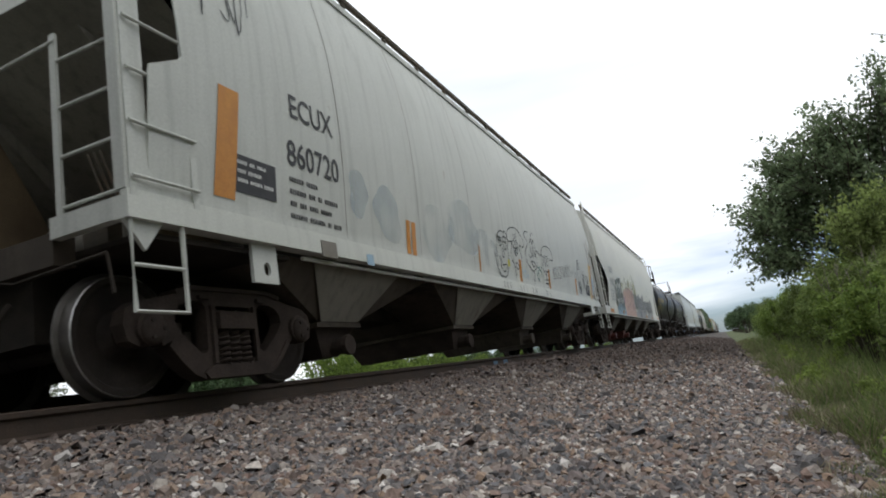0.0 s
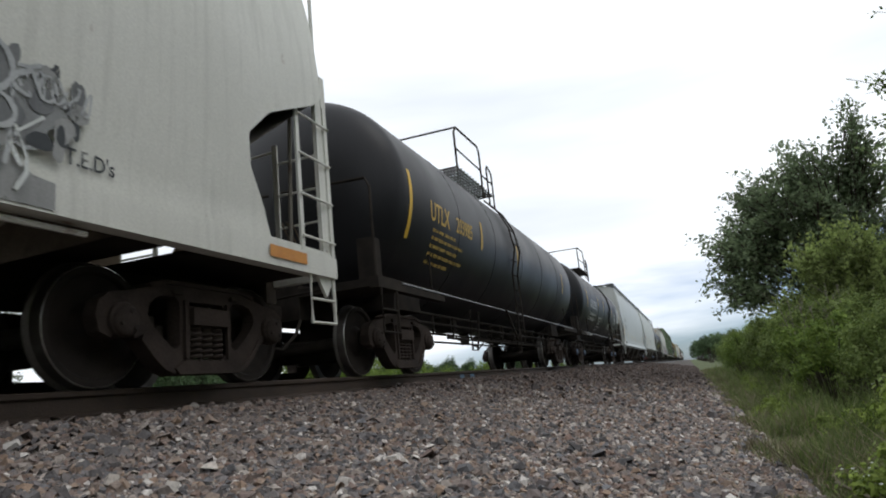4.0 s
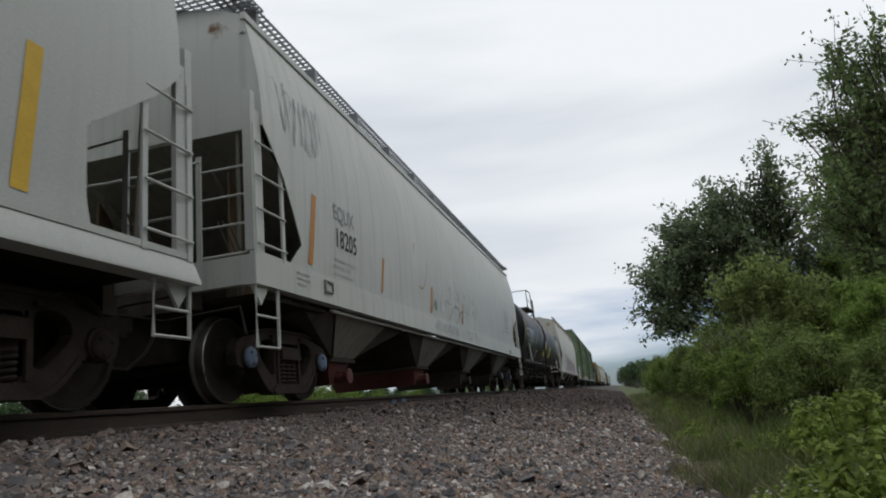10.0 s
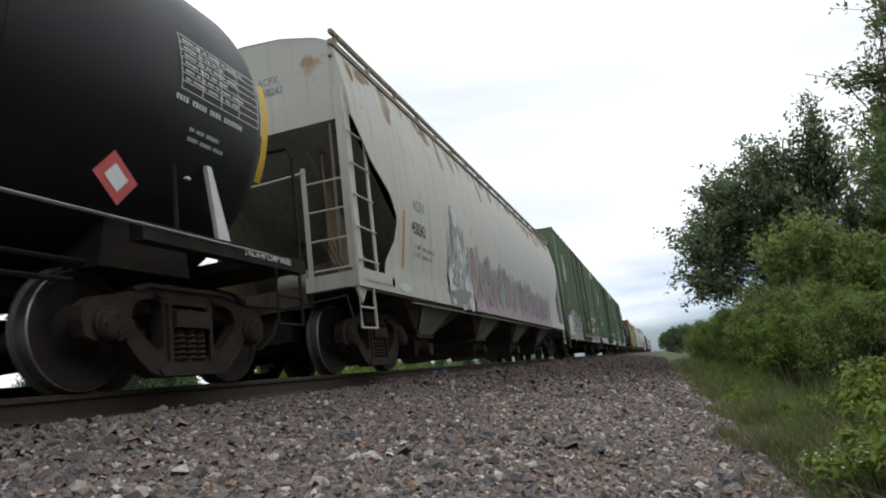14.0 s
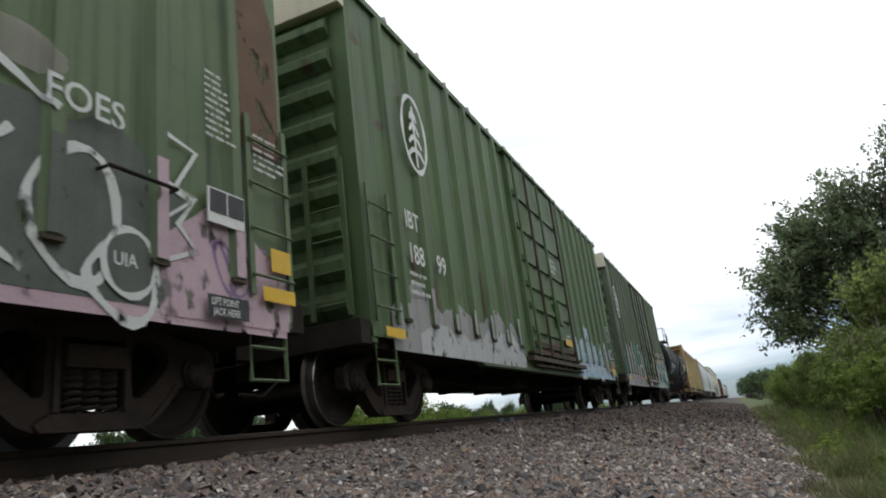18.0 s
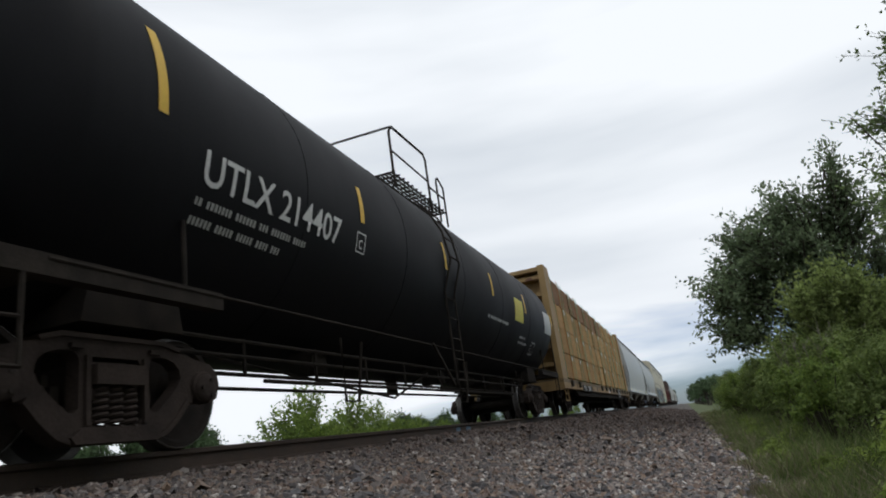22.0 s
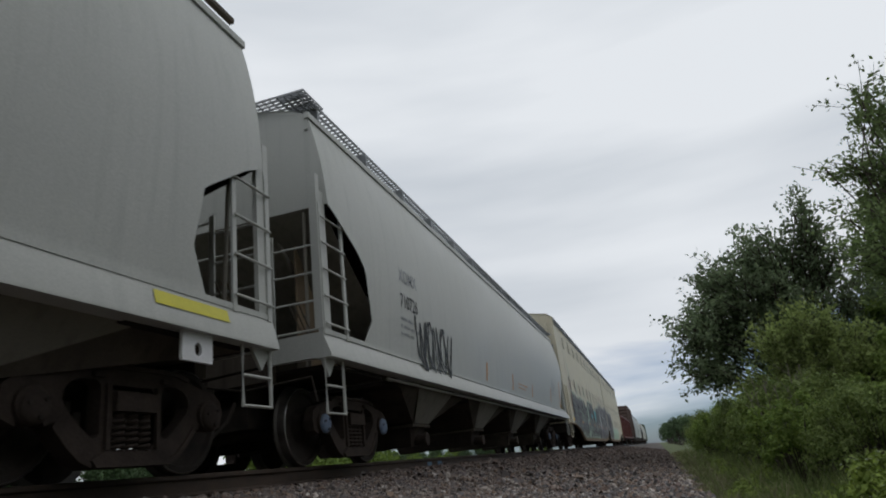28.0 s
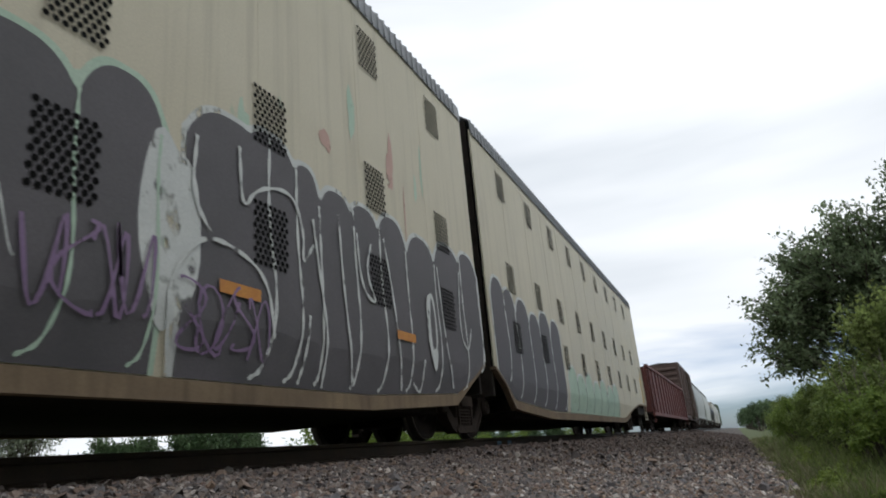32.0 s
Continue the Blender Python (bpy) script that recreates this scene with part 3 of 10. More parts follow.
def ribbon(bm, pts, width, skin, proud, closed=False):
    """A painted line of a given width along (y, z) points."""
    m = len(pts)
    prev = None
    first = None
    for i in range(m):
        a, b = pts[i - 1] if (i or closed) else pts[0], pts[(i + 1) % m] if (closed or i < m - 1) else pts[-1]
        d = Vector((b[0] - a[0], b[1] - a[1]))
        d = d.normalized() if d.length > 1e-6 else Vector((1, 0))
        w = width * (0.75 + 0.25 * math.sin(i * 1.3)) / 2
        y, z = pts[i]
        pair = [bm.verts.new((skin(z + s * d.x * w) + proud, y - s * d.y * w, z + s * d.x * w)) for s in (1, -1)]
        if prev:
            bm.faces.new((prev[0], prev[1], pair[1], pair[0]))
        prev, first = pair, first or pair
    if closed:
        bm.faces.new((prev[0], prev[1], first[1], first[0]))


def scribble(y0, y1, z0, z1, skin, material, parent, seed, strokes=6, width=0.025, name="graffiti_tag", label=""):
    """A scrawl of thin looping lines."""
    rnd = random.Random(seed)
    for s in range(strokes):
        c = y0 + (y1 - y0) * (s + 0.5) / strokes
        w, h = (y1 - y0) / strokes * 0.7, (z1 - z0) * 0.5
        ax, bx, px, pz = rnd.uniform(0.5, 2.2), rnd.uniform(0.5, 2.2), rnd.uniform(0, 6), rnd.uniform(0, 6)
        zc = (z0 + z1) / 2 + rnd.uniform(-0.15, 0.15) * h
        bm = ribbon_mesh([(c + w * math.sin(ax * k * 0.3 + px), zc + h * math.sin(bx * k * 0.3 + pz) * 0.9) for k in range(rnd.randint(12, 22))], width, skin, 0.009 + 0.0003 * (s % 4))
        part(name, bm, material, parent, label if s == 0 else "", smooth=0)


def throw_up(y0, y1, z0, z1, skin, fill, line, parent, seed, count=6, width=0.05, halo=None, label="", lean=0.0, accent=None):
    """Bubble letters: a filled mass with a bumpy top, bold outlines round each letter, inner curls."""
    rnd = random.Random(seed)
    step = (y1 - y0) / count
    shapes = []
    for i in range(count):
        h = (z1 - z0) * rnd.uniform(0.78, 1.0)
        shapes.append((y0 + step * (i + 0.5) + rnd.uniform(-0.1, 0.1) * step, h, step * rnd.uniform(0.52, 0.66), rnd.uniform(-0.22, 0.22) + lean, rnd.uniform(2.2, 4.0)))

    def top(y):
        best = 0.42 * (z1 - z0)
        for c, h, r, t, p in shapes:
            q = abs(y - c - t * h * 0.3) / r
            if q < 1:
                best = max(best, h * (0.5 + 0.5 * (1 - q ** p) ** (1 / p)))
        return best

    def mass(grow, proud):
        bm = bmesh.new()
        n = count * 14
        grid = []
        for i in range(n + 1):
            y = y0 - grow + (y1 - y0 + 2 * grow) * i / n
            edge = min(1.0, (i + 0.4) / 5, (n - i + 0.4) / 5)
            hi = z0 + (top(min(max(y, y0), y1)) + grow) * (0.55 + 0.45 * math.sqrt(edge))
            lo = z0 - grow * 0.3
            grid.append([(skin(lo + (hi - lo) * k / 7) + proud, y, lo + (hi - lo) * k / 7) for k in range(8)])
        return sheet(bm, grid)

    if halo:
        part("graffiti_halo", mass(0.09, 0.006), halo, parent, smooth=0)
    part("graffiti_fill", mass(0.0, 0.009), fill, parent, label, smooth=0)
    for i, (c, h, r, t, p) in enumerate(shapes):
        lines = bmesh.new()
        pts = []
        for k in range(40):
            a = k * math.tau / 40
            ca, sa = math.cos(a), math.sin(a)
            e = 2 / p
            yy, zz = r * math.copysign(abs(ca) ** e, ca), h / 2 * math.copysign(abs(sa) ** e, sa)
            pts.append((c + yy + t * (zz + h / 2) * 0.3, z0 + h / 2 + zz))
        ribbon(lines, pts, width, skin, 0.0125 + 0.0008 * (i % 3), closed=True)
        if accent and i % 3 == 1:
            acc = bmesh.new()
            blob(acc, c, z0 + 0.55 * h, r * 0.55, h * 0.22, skin, 0.0115, rnd, 0.2)
            part("graffiti_accent", acc, accent, parent, smooth=0)
        for _ in range(2):
            oy, oz, rr = c + rnd.uniform(-0.35, 0.35) * r, z0 + rnd.uniform(0.2, 0.8) * h, rnd.uniform(0.12, 0.34)
            a0, sp = rnd.uniform(0, 6), rnd.uniform(0.22, 0.34)
            arc = [(oy + r * rr * math.cos(a0 + sp * k), oz + h * rr * 0.8 * math.sin(a0 + sp * k)) for k in range(rnd.randint(7, 15))]
            ribbon(lines, arc, width * 0.75, skin, 0.0155)
        part("graffiti_letter", lines, line, parent, smooth=0)


GLYPHS = (
    ((0.05, 0.0), (0.12, 0.55), (0.1, 1.0), (0.55, 1.02), (0.75, 0.72), (0.3, 0.5), (0.6, 0.3), (0.95, 0.0)),
    ((0.9, 0.85), (0.5, 1.05), (0.1, 0.8), (0.45, 0.55), (0.9, 0.35), (0.6, 0.0), (0.1, 0.12)),
    ((0.1, 0.0), (0.2, 0.6), (0.45, 1.05), (0.7, 0.6), (0.85, 0.0), (0.7, 0.4), (0.25, 0.38)),
    ((0.1, 1.0), (0.12, 0.4), (0.3, 0.0), (0.75, 0.05), (0.9, 0.5), (0.85, 1.0)),
    ((0.15, 0.0), (0.1, 1.0), (0.45, 0.5), (0.8, 0.05), (0.9, 1.05)),
    ((0.9, 0.95), (0.3, 1.0), (0.08, 0.5), (0.3, 0.02), (0.85, 0.05), (0.85, 0.45), (0.5, 0.48)),
)


def bubble_piece(skin, foot, bumps, fill, line, halo, parent, seed, width, label=""):
    """A row of bubble letters that run together: bumps (middle, top, half-width) make the skyline, foot(y) is the lower edge."""
    rnd = random.Random(seed)
    y0, y1 = bumps[0][0] - bumps[0][2], bumps[-1][0] + bumps[-1][2]

    def top(y):
        best = foot(y) + 0.25
        for c, z, w in bumps:
            q = abs(y - c) / (w * 1.12)
            if q < 1:
                best = max(best, z - 0.62 * (1 - (1 - q ** 2.6) ** 0.55))
        return best

    def mass(grow, proud):
        n = int((y1 - y0 + 2 * grow) / 0.045)
        grid = []
        for i in range(n + 1):
            y = y0 - grow + (y1 - y0 + 2 * grow) * i / n
            hi = max(top(min(max(q, y0), y1)) for q in (y - grow * 0.7, y, y + grow * 0.7)) + grow
            lo = foot(y) + 0.012
            grid.append([(skin(lo + (hi - lo) * k / 10) + proud, y, lo + (hi - lo) * k / 10) for k in range(11)])
        return sheet(bmesh.new(), grid)

    if halo:
        part("graffiti_halo", mass(0.05, 0.006), halo, parent, smooth=0)
    part("graffiti_fill", mass(0.0, 0.0105), fill, parent, label, smooth=0)
    for i, (c, z, w) in enumerate(bumps):
        bm, f = bmesh.new(), foot(c) + 0.05
        mid = f + (z - f) * rnd.uniform(0.5, 0.62)
        # the edge that runs down between this letter and the next
        edge = c + w * 0.98
        ribbon(bm, smooth_line([(edge - 0.02, top(edge) - 0.03), (edge - rnd.uniform(0.02, 0.12) * w, mid + 0.1), (edge + rnd.uniform(0.0, 0.25) * w, (mid + f) / 2), (edge - 0.15 * w, f + 0.08), (edge - 0.5 * w, f)]), width, skin, 0.0150 + 0.0006 * (i % 3))
        part("graffiti_letter", bm, line, parent, smooth=0)


def drape(bm, first, pitch, count, proud, half=1.47):
    """Lay a drawing over a ribbed side: flat wall between the posts, standing out over each of them."""
    for k in range(count):
        for d in (-0.10, -0.05, 0.05, 0.10):
            bmesh.ops.bisect_plane(bm, geom=bm.verts[:] + bm.edges[:] + bm.faces[:], plane_co=(0, first + k * pitch + d, 0), plane_no=(0, 1, 0))
    for v in bm.verts:
        d = min(abs(v.co.y - first - k * pitch) for k in range(count))
        rise = max(0.016, 0.065 * min(1.0, max(0.0, (0.10 - d) / 0.05))) if v.co.z > 1.10 else 0.016
        v.co.x = half + rise + proud
    return bm


def painted_lines(lines, width, skin, material, parent, proud=0.012, label="", over=None, rounds=2, name="graffiti_outline"):
    """Hand-drawn strokes; over: the posts (first, pitch, count) that they run across."""
    for i, line in enumerate(lines):
        bm = ribbon_mesh(smooth_line(list(line), rounds), width, skin, proud + 0.0004 * (i % 4))
        if over:
            drape(bm, *over, proud + 0.0004 * (i % 4))
        part(name, bm, material, parent, label if i == 0 else "", smooth=0)


def ribbon_mesh(pts, width, skin, proud):
    bm = bmesh.new()
    ribbon(bm, pts, width, skin, proud)
    return bm


def smooth_line(pts, rounds=3):
    for _ in range(rounds):
        out = [pts[0]]
        for a, b in zip(pts, pts[1:]):
            out.append((0.75 * a[0] + 0.25 * b[0], 0.75 * a[1] + 0.25 * b[1]))
            out.append((0.25 * a[0] + 0.75 * b[0], 0.25 * a[1] + 0.75 * b[1]))
        pts = out + [pts[-1]]
    return pts


def wild(y0, y1, z0, z1, skin, fill, line, parent, seed, count=6, bold=0.16, halo=None, label="", lean=0.1):
    """Overlapping bold strokes, too tangled to read: a halo, an outline and a fill for each."""
    rnd = random.Random(seed)
    step = (y1 - y0) / count
    first = True
    for i in range(count):
        g = GLYPHS[rnd.randrange(len(GLYPHS))]
        h, w = (z1 - z0) * rnd.uniform(0.75, 1.0), step * rnd.uniform(0.95, 1.25)
        base = z0 + rnd.uniform(0, 0.08) * (z1 - z0)
        flip = rnd.random() < 0.3
        pts = [((1 - a if flip else a) + rnd.uniform(-0.08, 0.08), b + rnd.uniform(-0.06, 0.06)) for a, b in g]
        pts = smooth_line([(y0 + step * i + a * w + lean * b * h, base + b * h) for a, b in pts])
        lift = 0.0004 * (i % 5)
        for name, mat, width, proud in (("graffiti_halo", halo, 2.1, 0.008), ("graffiti_outline", line, 1.5, 0.0115), ("graffiti_letter", fill, 1.0, 0.015)):
            if mat:
                bm = bmesh.new()
                ribbon(bm, pts, bold * width * rnd.uniform(0.9, 1.1), skin, proud + lift)
                part(name, bm, mat, parent, label if first and name == "graffiti_letter" else "", smooth=0)
        first = False


def wash(y0, y1, z0, z1, skin, material, parent, seed, proud=0.004, name="paint_wash", label="", over=None):
    """A rolled-on ground of paint with a ragged, drifting upper edge."""
    rnd = random.Random(seed)
    n = max(8, int((y1 - y0) * 7))
    top, grid = z1, []
    for i in range(n + 1):
        top += rnd.uniform(-0.10, 0.10) + 0.25 * (z1 - top)
        edge = min(1.0, (i + 0.6) / 4, (n - i + 0.6) / 4)
        hi = z0 + (top - z0) * (0.6 + 0.4 * edge)
        grid.append([(skin(z0 + (hi - z0) * k / 6) + proud, y0 + (y1 - y0) * i / n, z0 + (hi - z0) * k / 6) for k in range(7)])
    bm = sheet(bmesh.new(), grid)
    if over:
        drape(bm, *over, proud - 0.002)
    part(name, bm, material, parent, label, smooth=0)


# ---- running gear ----
def wheel_mesh():
    bm = bmesh.new()
    prof = [(0.36, 0.085), (0.62, 0.085), (0.64, 0.16), (0.66, 0.20), (0.70, 0.36), (0.685, 0.40), (0.685, 0.488), (0.705, 0.488), (0.722, 0.458), (0.815, 0.452),
            (0.822, 0.445), (0.822, 0.40), (0.79, 0.375), (0.76, 0.20), (0.80, 0.15), (0.84, 0.14), (0.84, 0.085), (0.96, 0.085)]
    mats = [0, 0, 0, 0, 0, 1, 1, 1, 1, 2, 0, 0, 0, 0, 0, 0, 0]
    for side in (1, -1):
        lathe(bm, [(side * a, r) for a, r in prof], (0, 0, 0), 30, mats)
        lathe(bm, [(side * 0.93, 0.115), (side * 1.105, 0.115), (side * 1.125, 0.10), (side * 1.135, 0.06), (side * 1.136, 0.0)], (0, 0, 0), 14, [3, 3, 3, 3])
        for k in range(3):
            c, s = 0.07 * math.cos(k * 2.094), 0.07 * math.sin(k * 2.094)
            lathe(bm, [(side * 1.12, 0.018), (side * 1.145, 0.018)], (0, c, s), 6, [3])
    lathe(bm, [(-0.4, 0.08), (0.4, 0.08)], (0, 0, 0), 12, [0])
    return bm


def side_frame_bm(x):
    """A cast frame: a thick plate from journal to journal with a spring window and an egg-shaped opening on either side of it."""
    half = [(0.0, 0.785), (0.46, 0.78), (0.62, 0.74), (0.80, 0.70), (1.00, 0.665), (1.09, 0.60), (1.115, 0.50), (1.08, 0.38), (0.985, 0.34), (0.965, 0.40), (0.80, 0.40), (0.77, 0.34), (0.70, 0.37), (0.58, 0.235), (0.47, 0.14), (0.37, 0.095), (0.0, 0.085)]
    outer = half + [(-y, z) for y, z in half[-2:0:-1]]
    window = [(0.20, 0.19), (0.235, 0.23), (0.235, 0.61), (0.20, 0.655), (-0.20, 0.655), (-0.235, 0.61), (-0.235, 0.23), (-0.20, 0.19)]
    loops = [outer, window]
    for s in (1, -1):
        loops.append([(s * y, z) for y, z in ((0.315, 0.30), (0.345, 0.275), (0.39, 0.275), (0.50, 0.36), (0.615, 0.47), (0.645, 0.53), (0.635, 0.60), (0.58, 0.655), (0.48, 0.685), (0.36, 0.685), (0.32, 0.65), (0.31, 0.60))])
    bm = bmesh.new()
    for loop in loops:
        ring = [bm.verts.new((x - 0.055, y, z)) for y, z in loop]
        for p, q in zip(ring, ring[1:] + ring[:1]):
            bm.edges.new((p, q))
    bmesh.ops.triangle_fill(bm, use_beauty=True, use_dissolve=False, edges=bm.edges[:])
    made = bmesh.ops.extrude_face_region(bm, geom=bm.faces[:])
    bmesh.ops.translate(bm, vec=(0.12, 0, 0), verts=[v for v in made["geom"] if isinstance(v, bmesh.types.BMVert)])
    bmesh.ops.recalc_face_normals(bm, faces=bm.faces[:])
    a, b = x - 0.075, x + 0.085
    # flanges round the edge, the pedestal caps and the spring seat
    prism(bm, [(-0.62, 0.735), (-0.46, 0.775), (0.46, 0.775), (0.62, 0.735), (0.64, 0.765), (0.47, 0.81), (-0.47, 0.81), (-0.64, 0.765)], a, b)
    for s in (1, -1):
        prism(bm, [(s * y, z) for y, z in ((0.70, 0.375), (0.585, 0.245), (0.475, 0.15), (0.375, 0.105), (0.385, 0.07), (0.49, 0.11), (0.605, 0.205), (0.725, 0.335))], a, b)
        prism(bm, [(s * y, z) for y, z in ((0.235, 0.19), (0.275, 0.19), (0.275, 0.66), (0.235, 0.66))], a, b + 0.01)
        lathe(bm, [(a - 0.01, 0.13), (b + 0.01, 0.13), (b + 0.02, 0.115)], (0, s * 0.889, 0.47), 16)
        box(bm, b - 0.03, b + 0.015, min(s * 0.30, s * 0.40), max(s * 0.30, s * 0.40), 0.70, 0.735)
    prism(bm, [(-0.36, 0.07), (0.36, 0.07), (0.40, 0.115), (0.30, 0.175), (-0.30, 0.175), (-0.40, 0.115)], a - 0.02, b + 0.02)
    return bm


def spring_mesh():
    bm = bmesh.new()
    tube(bm, [(0.055 * math.cos(k * 0.9), 0.055 * math.sin(k * 0.9), 0.27 * k / 42) for k in range(43)], 0.016, 5)
    return bm


GEAR = {
    "wheel_set": mesh_of("wheel_set", wheel_mesh(), [M["wheel"], M["tread"], M["bright"], M["truck"]], 40),
    "wheel_set_blue": mesh_of("wheel_set_blue", wheel_mesh(), [M["wheel"], M["tread"], M["bright"], M["blue"]], 40),
    "side_frame": mesh_of("side_frame", side_frame_bm(0.99), M["truck"], 30),
    "side_frame_far": mesh_of("side_frame_far", side_frame_bm(-0.99), M["truck"], 30),
    "spring": mesh_of("spring", spring_mesh(), M["truck"], 60),
}
WHEELS = []  # wheel sets with the train position of their axle


def truck(car, lead, y, caps=False):
    """A two-axle truck of a car whose front end lies at train position lead."""
    bm = cube(-1.05, 1.05, -0.20, 0.20, 0.36, 0.62)
    box(bm, -0.4, 0.4, -0.4, 0.4, 0.60, 0.80)
    box(bm, 1.02, 1.12, -0.22, 0.22, 0.46, 0.60)
    tk = part("truck", bm, M["truck"], car, "cast truck bolster, dark with brake dust", at=pose(0, y, 0))
    part("side_frame", GEAR["side_frame"], None, tk)
    part("side_frame", GEAR["side_frame_far"], None, tk)
    for dy in (-0.13, 0.0, 0.13):
        part("spring", GEAR["spring"], None, tk, at=pose(1.03, dy, 0.17))
    shoes = bmesh.new()
    for s in (1, -1):
        box(shoes, -0.9, 0.9, s * 0.33, s * 0.40, 0.28, 0.47)
        box(shoes, 0.66, 0.86, s * 0.38, s * 0.43, 0.30, 0.55)
    part("brake_beam", shoes, M["grime"], tk)
    for s in (1, -1):
        w = part("wheel_set", GEAR["wheel_set_blue" if caps else "wheel_set"], None, tk, at=pose(0, s * 0.889, 0.457))
        WHEELS.append((w, lead + y + s * 0.889, s * 0.889))
    return tk


CARS = []  # (empty, train position of its front end)


def rail_car(name, lead, label, category):
    car = thing(name, label, category, pose(TRACK, lead, RAIL), group="cars of the freight train")
    CARS.append((car, lead))
    return car


def coupler(car, y, way):
    bm = cube(-0.08, 0.08, min(y, y + way * 0.62), max(y, y + way * 0.62), 0.80, 0.96)
    prism(bm, [(y + way * 0.55, 0.73), (y + way * 0.84, 0.73), (y + way * 0.84, 1.02), (y + way * 0.55, 1.02)], -0.17, 0.15)
    part("coupler", bm, M["grime"], car, smooth=0)
    hose = tube(bmesh.new(), [(0.35, y, 0.75), (0.36, y + way * 0.15, 0.55), (0.30, y + way * 0.35, 0.38), (0.18, y + way * 0.58, 0.42)], 0.022, 6)
    part("air_hose", hose, M["grime"], car)


PIECES = {}


def bar(kind, size, material):
    """A mesh shared by alike ladder pieces: a flat stile (0.024 x 0.06) or a round rung of that length."""
    key = (kind, round(size, 3), material.name)
    if key not in PIECES:
        bm = tube(bmesh.new(), [(0, 0, 0), (0, size, 0)], 0.013, 6) if kind == "rung" else cube(-0.012, 0.012, -0.03, 0.03, 0, size)
        PIECES[key] = mesh_of("ladder_" + kind, bm, material)
    return PIECES[key]


def ladder(car, x, y0, y1, z0, z1, rungs, material):
    """Uprights and rungs on the side."""
    a, b = min(y0, y1), max(y0, y1)
    for y in (a, b):
        part("ladder_stile", bar("stile", z1 - z0, material), None, car, at=pose(x, y, z0))
    for k in range(rungs):
        part("ladder_rung", bar("rung", b - a + 0.04, material), None, car, at=pose(x + math.copysign(0.03, x), a - 0.02, z0 + (z1 - z0) * (k + 0.4) / rungs))


def end_ladder(car, y, x0, x1, z0, z1, rungs, material):
    a, b = min(x0, x1), max(x0, x1)
    for x in (a, b):
        part("ladder_stile", bar("stile", z1 - z0, material), None, car, at=pose(x, y, z0, 0, 0, 90))
    for k in range(rungs):
        part("ladder_rung", bar("rung", b - a, material), None, car, at=pose(b, y, z0 + (z1 - z0) * (k + 0.4) / rungs, 0, 0, 90))


def stirrup(car, x, y0, y1, z_top, z_low, material):
    bm = bmesh.new()
    tube(bm, [(x, y0, z_top), (x, y0, z_low), (x, y1, z_low), (x, y1, z_top)], 0.02, 6)
    tube(bm, [(x, y0, (z_top + z_low) / 2), (x, y1, (z_top + z_low) / 2)], 0.014, 6)
    part("sill_step", bm, material, car)


# ---- covered hoppers ----
def frustum(bm, top, low):
    """top and low: (x0, x1, y0, y1, z)."""
    r = [[bm.verts.new((x, y, q[4])) for x, y in ((q[0], q[2]), (q[1], q[2]), (q[1], q[3]), (q[0], q[3]))] for q in (top, low)]
    for k in range(4):
        bm.faces.new((r[0][k], r[0][(k + 1) % 4], r[1][(k + 1) % 4], r[1][k]))
    bm.faces.new(r[0]), bm.faces.new(r[1])
    return bm


def hopper_skin(eave, bulge=0.08):
    def skin(z):
        s = min(1.0, max(0.0, (z - 1.40) / (eave - 1.40)))
        return 1.49 + bulge * math.sin(math.pi * s) - 0.15 * s ** 4
    return skin


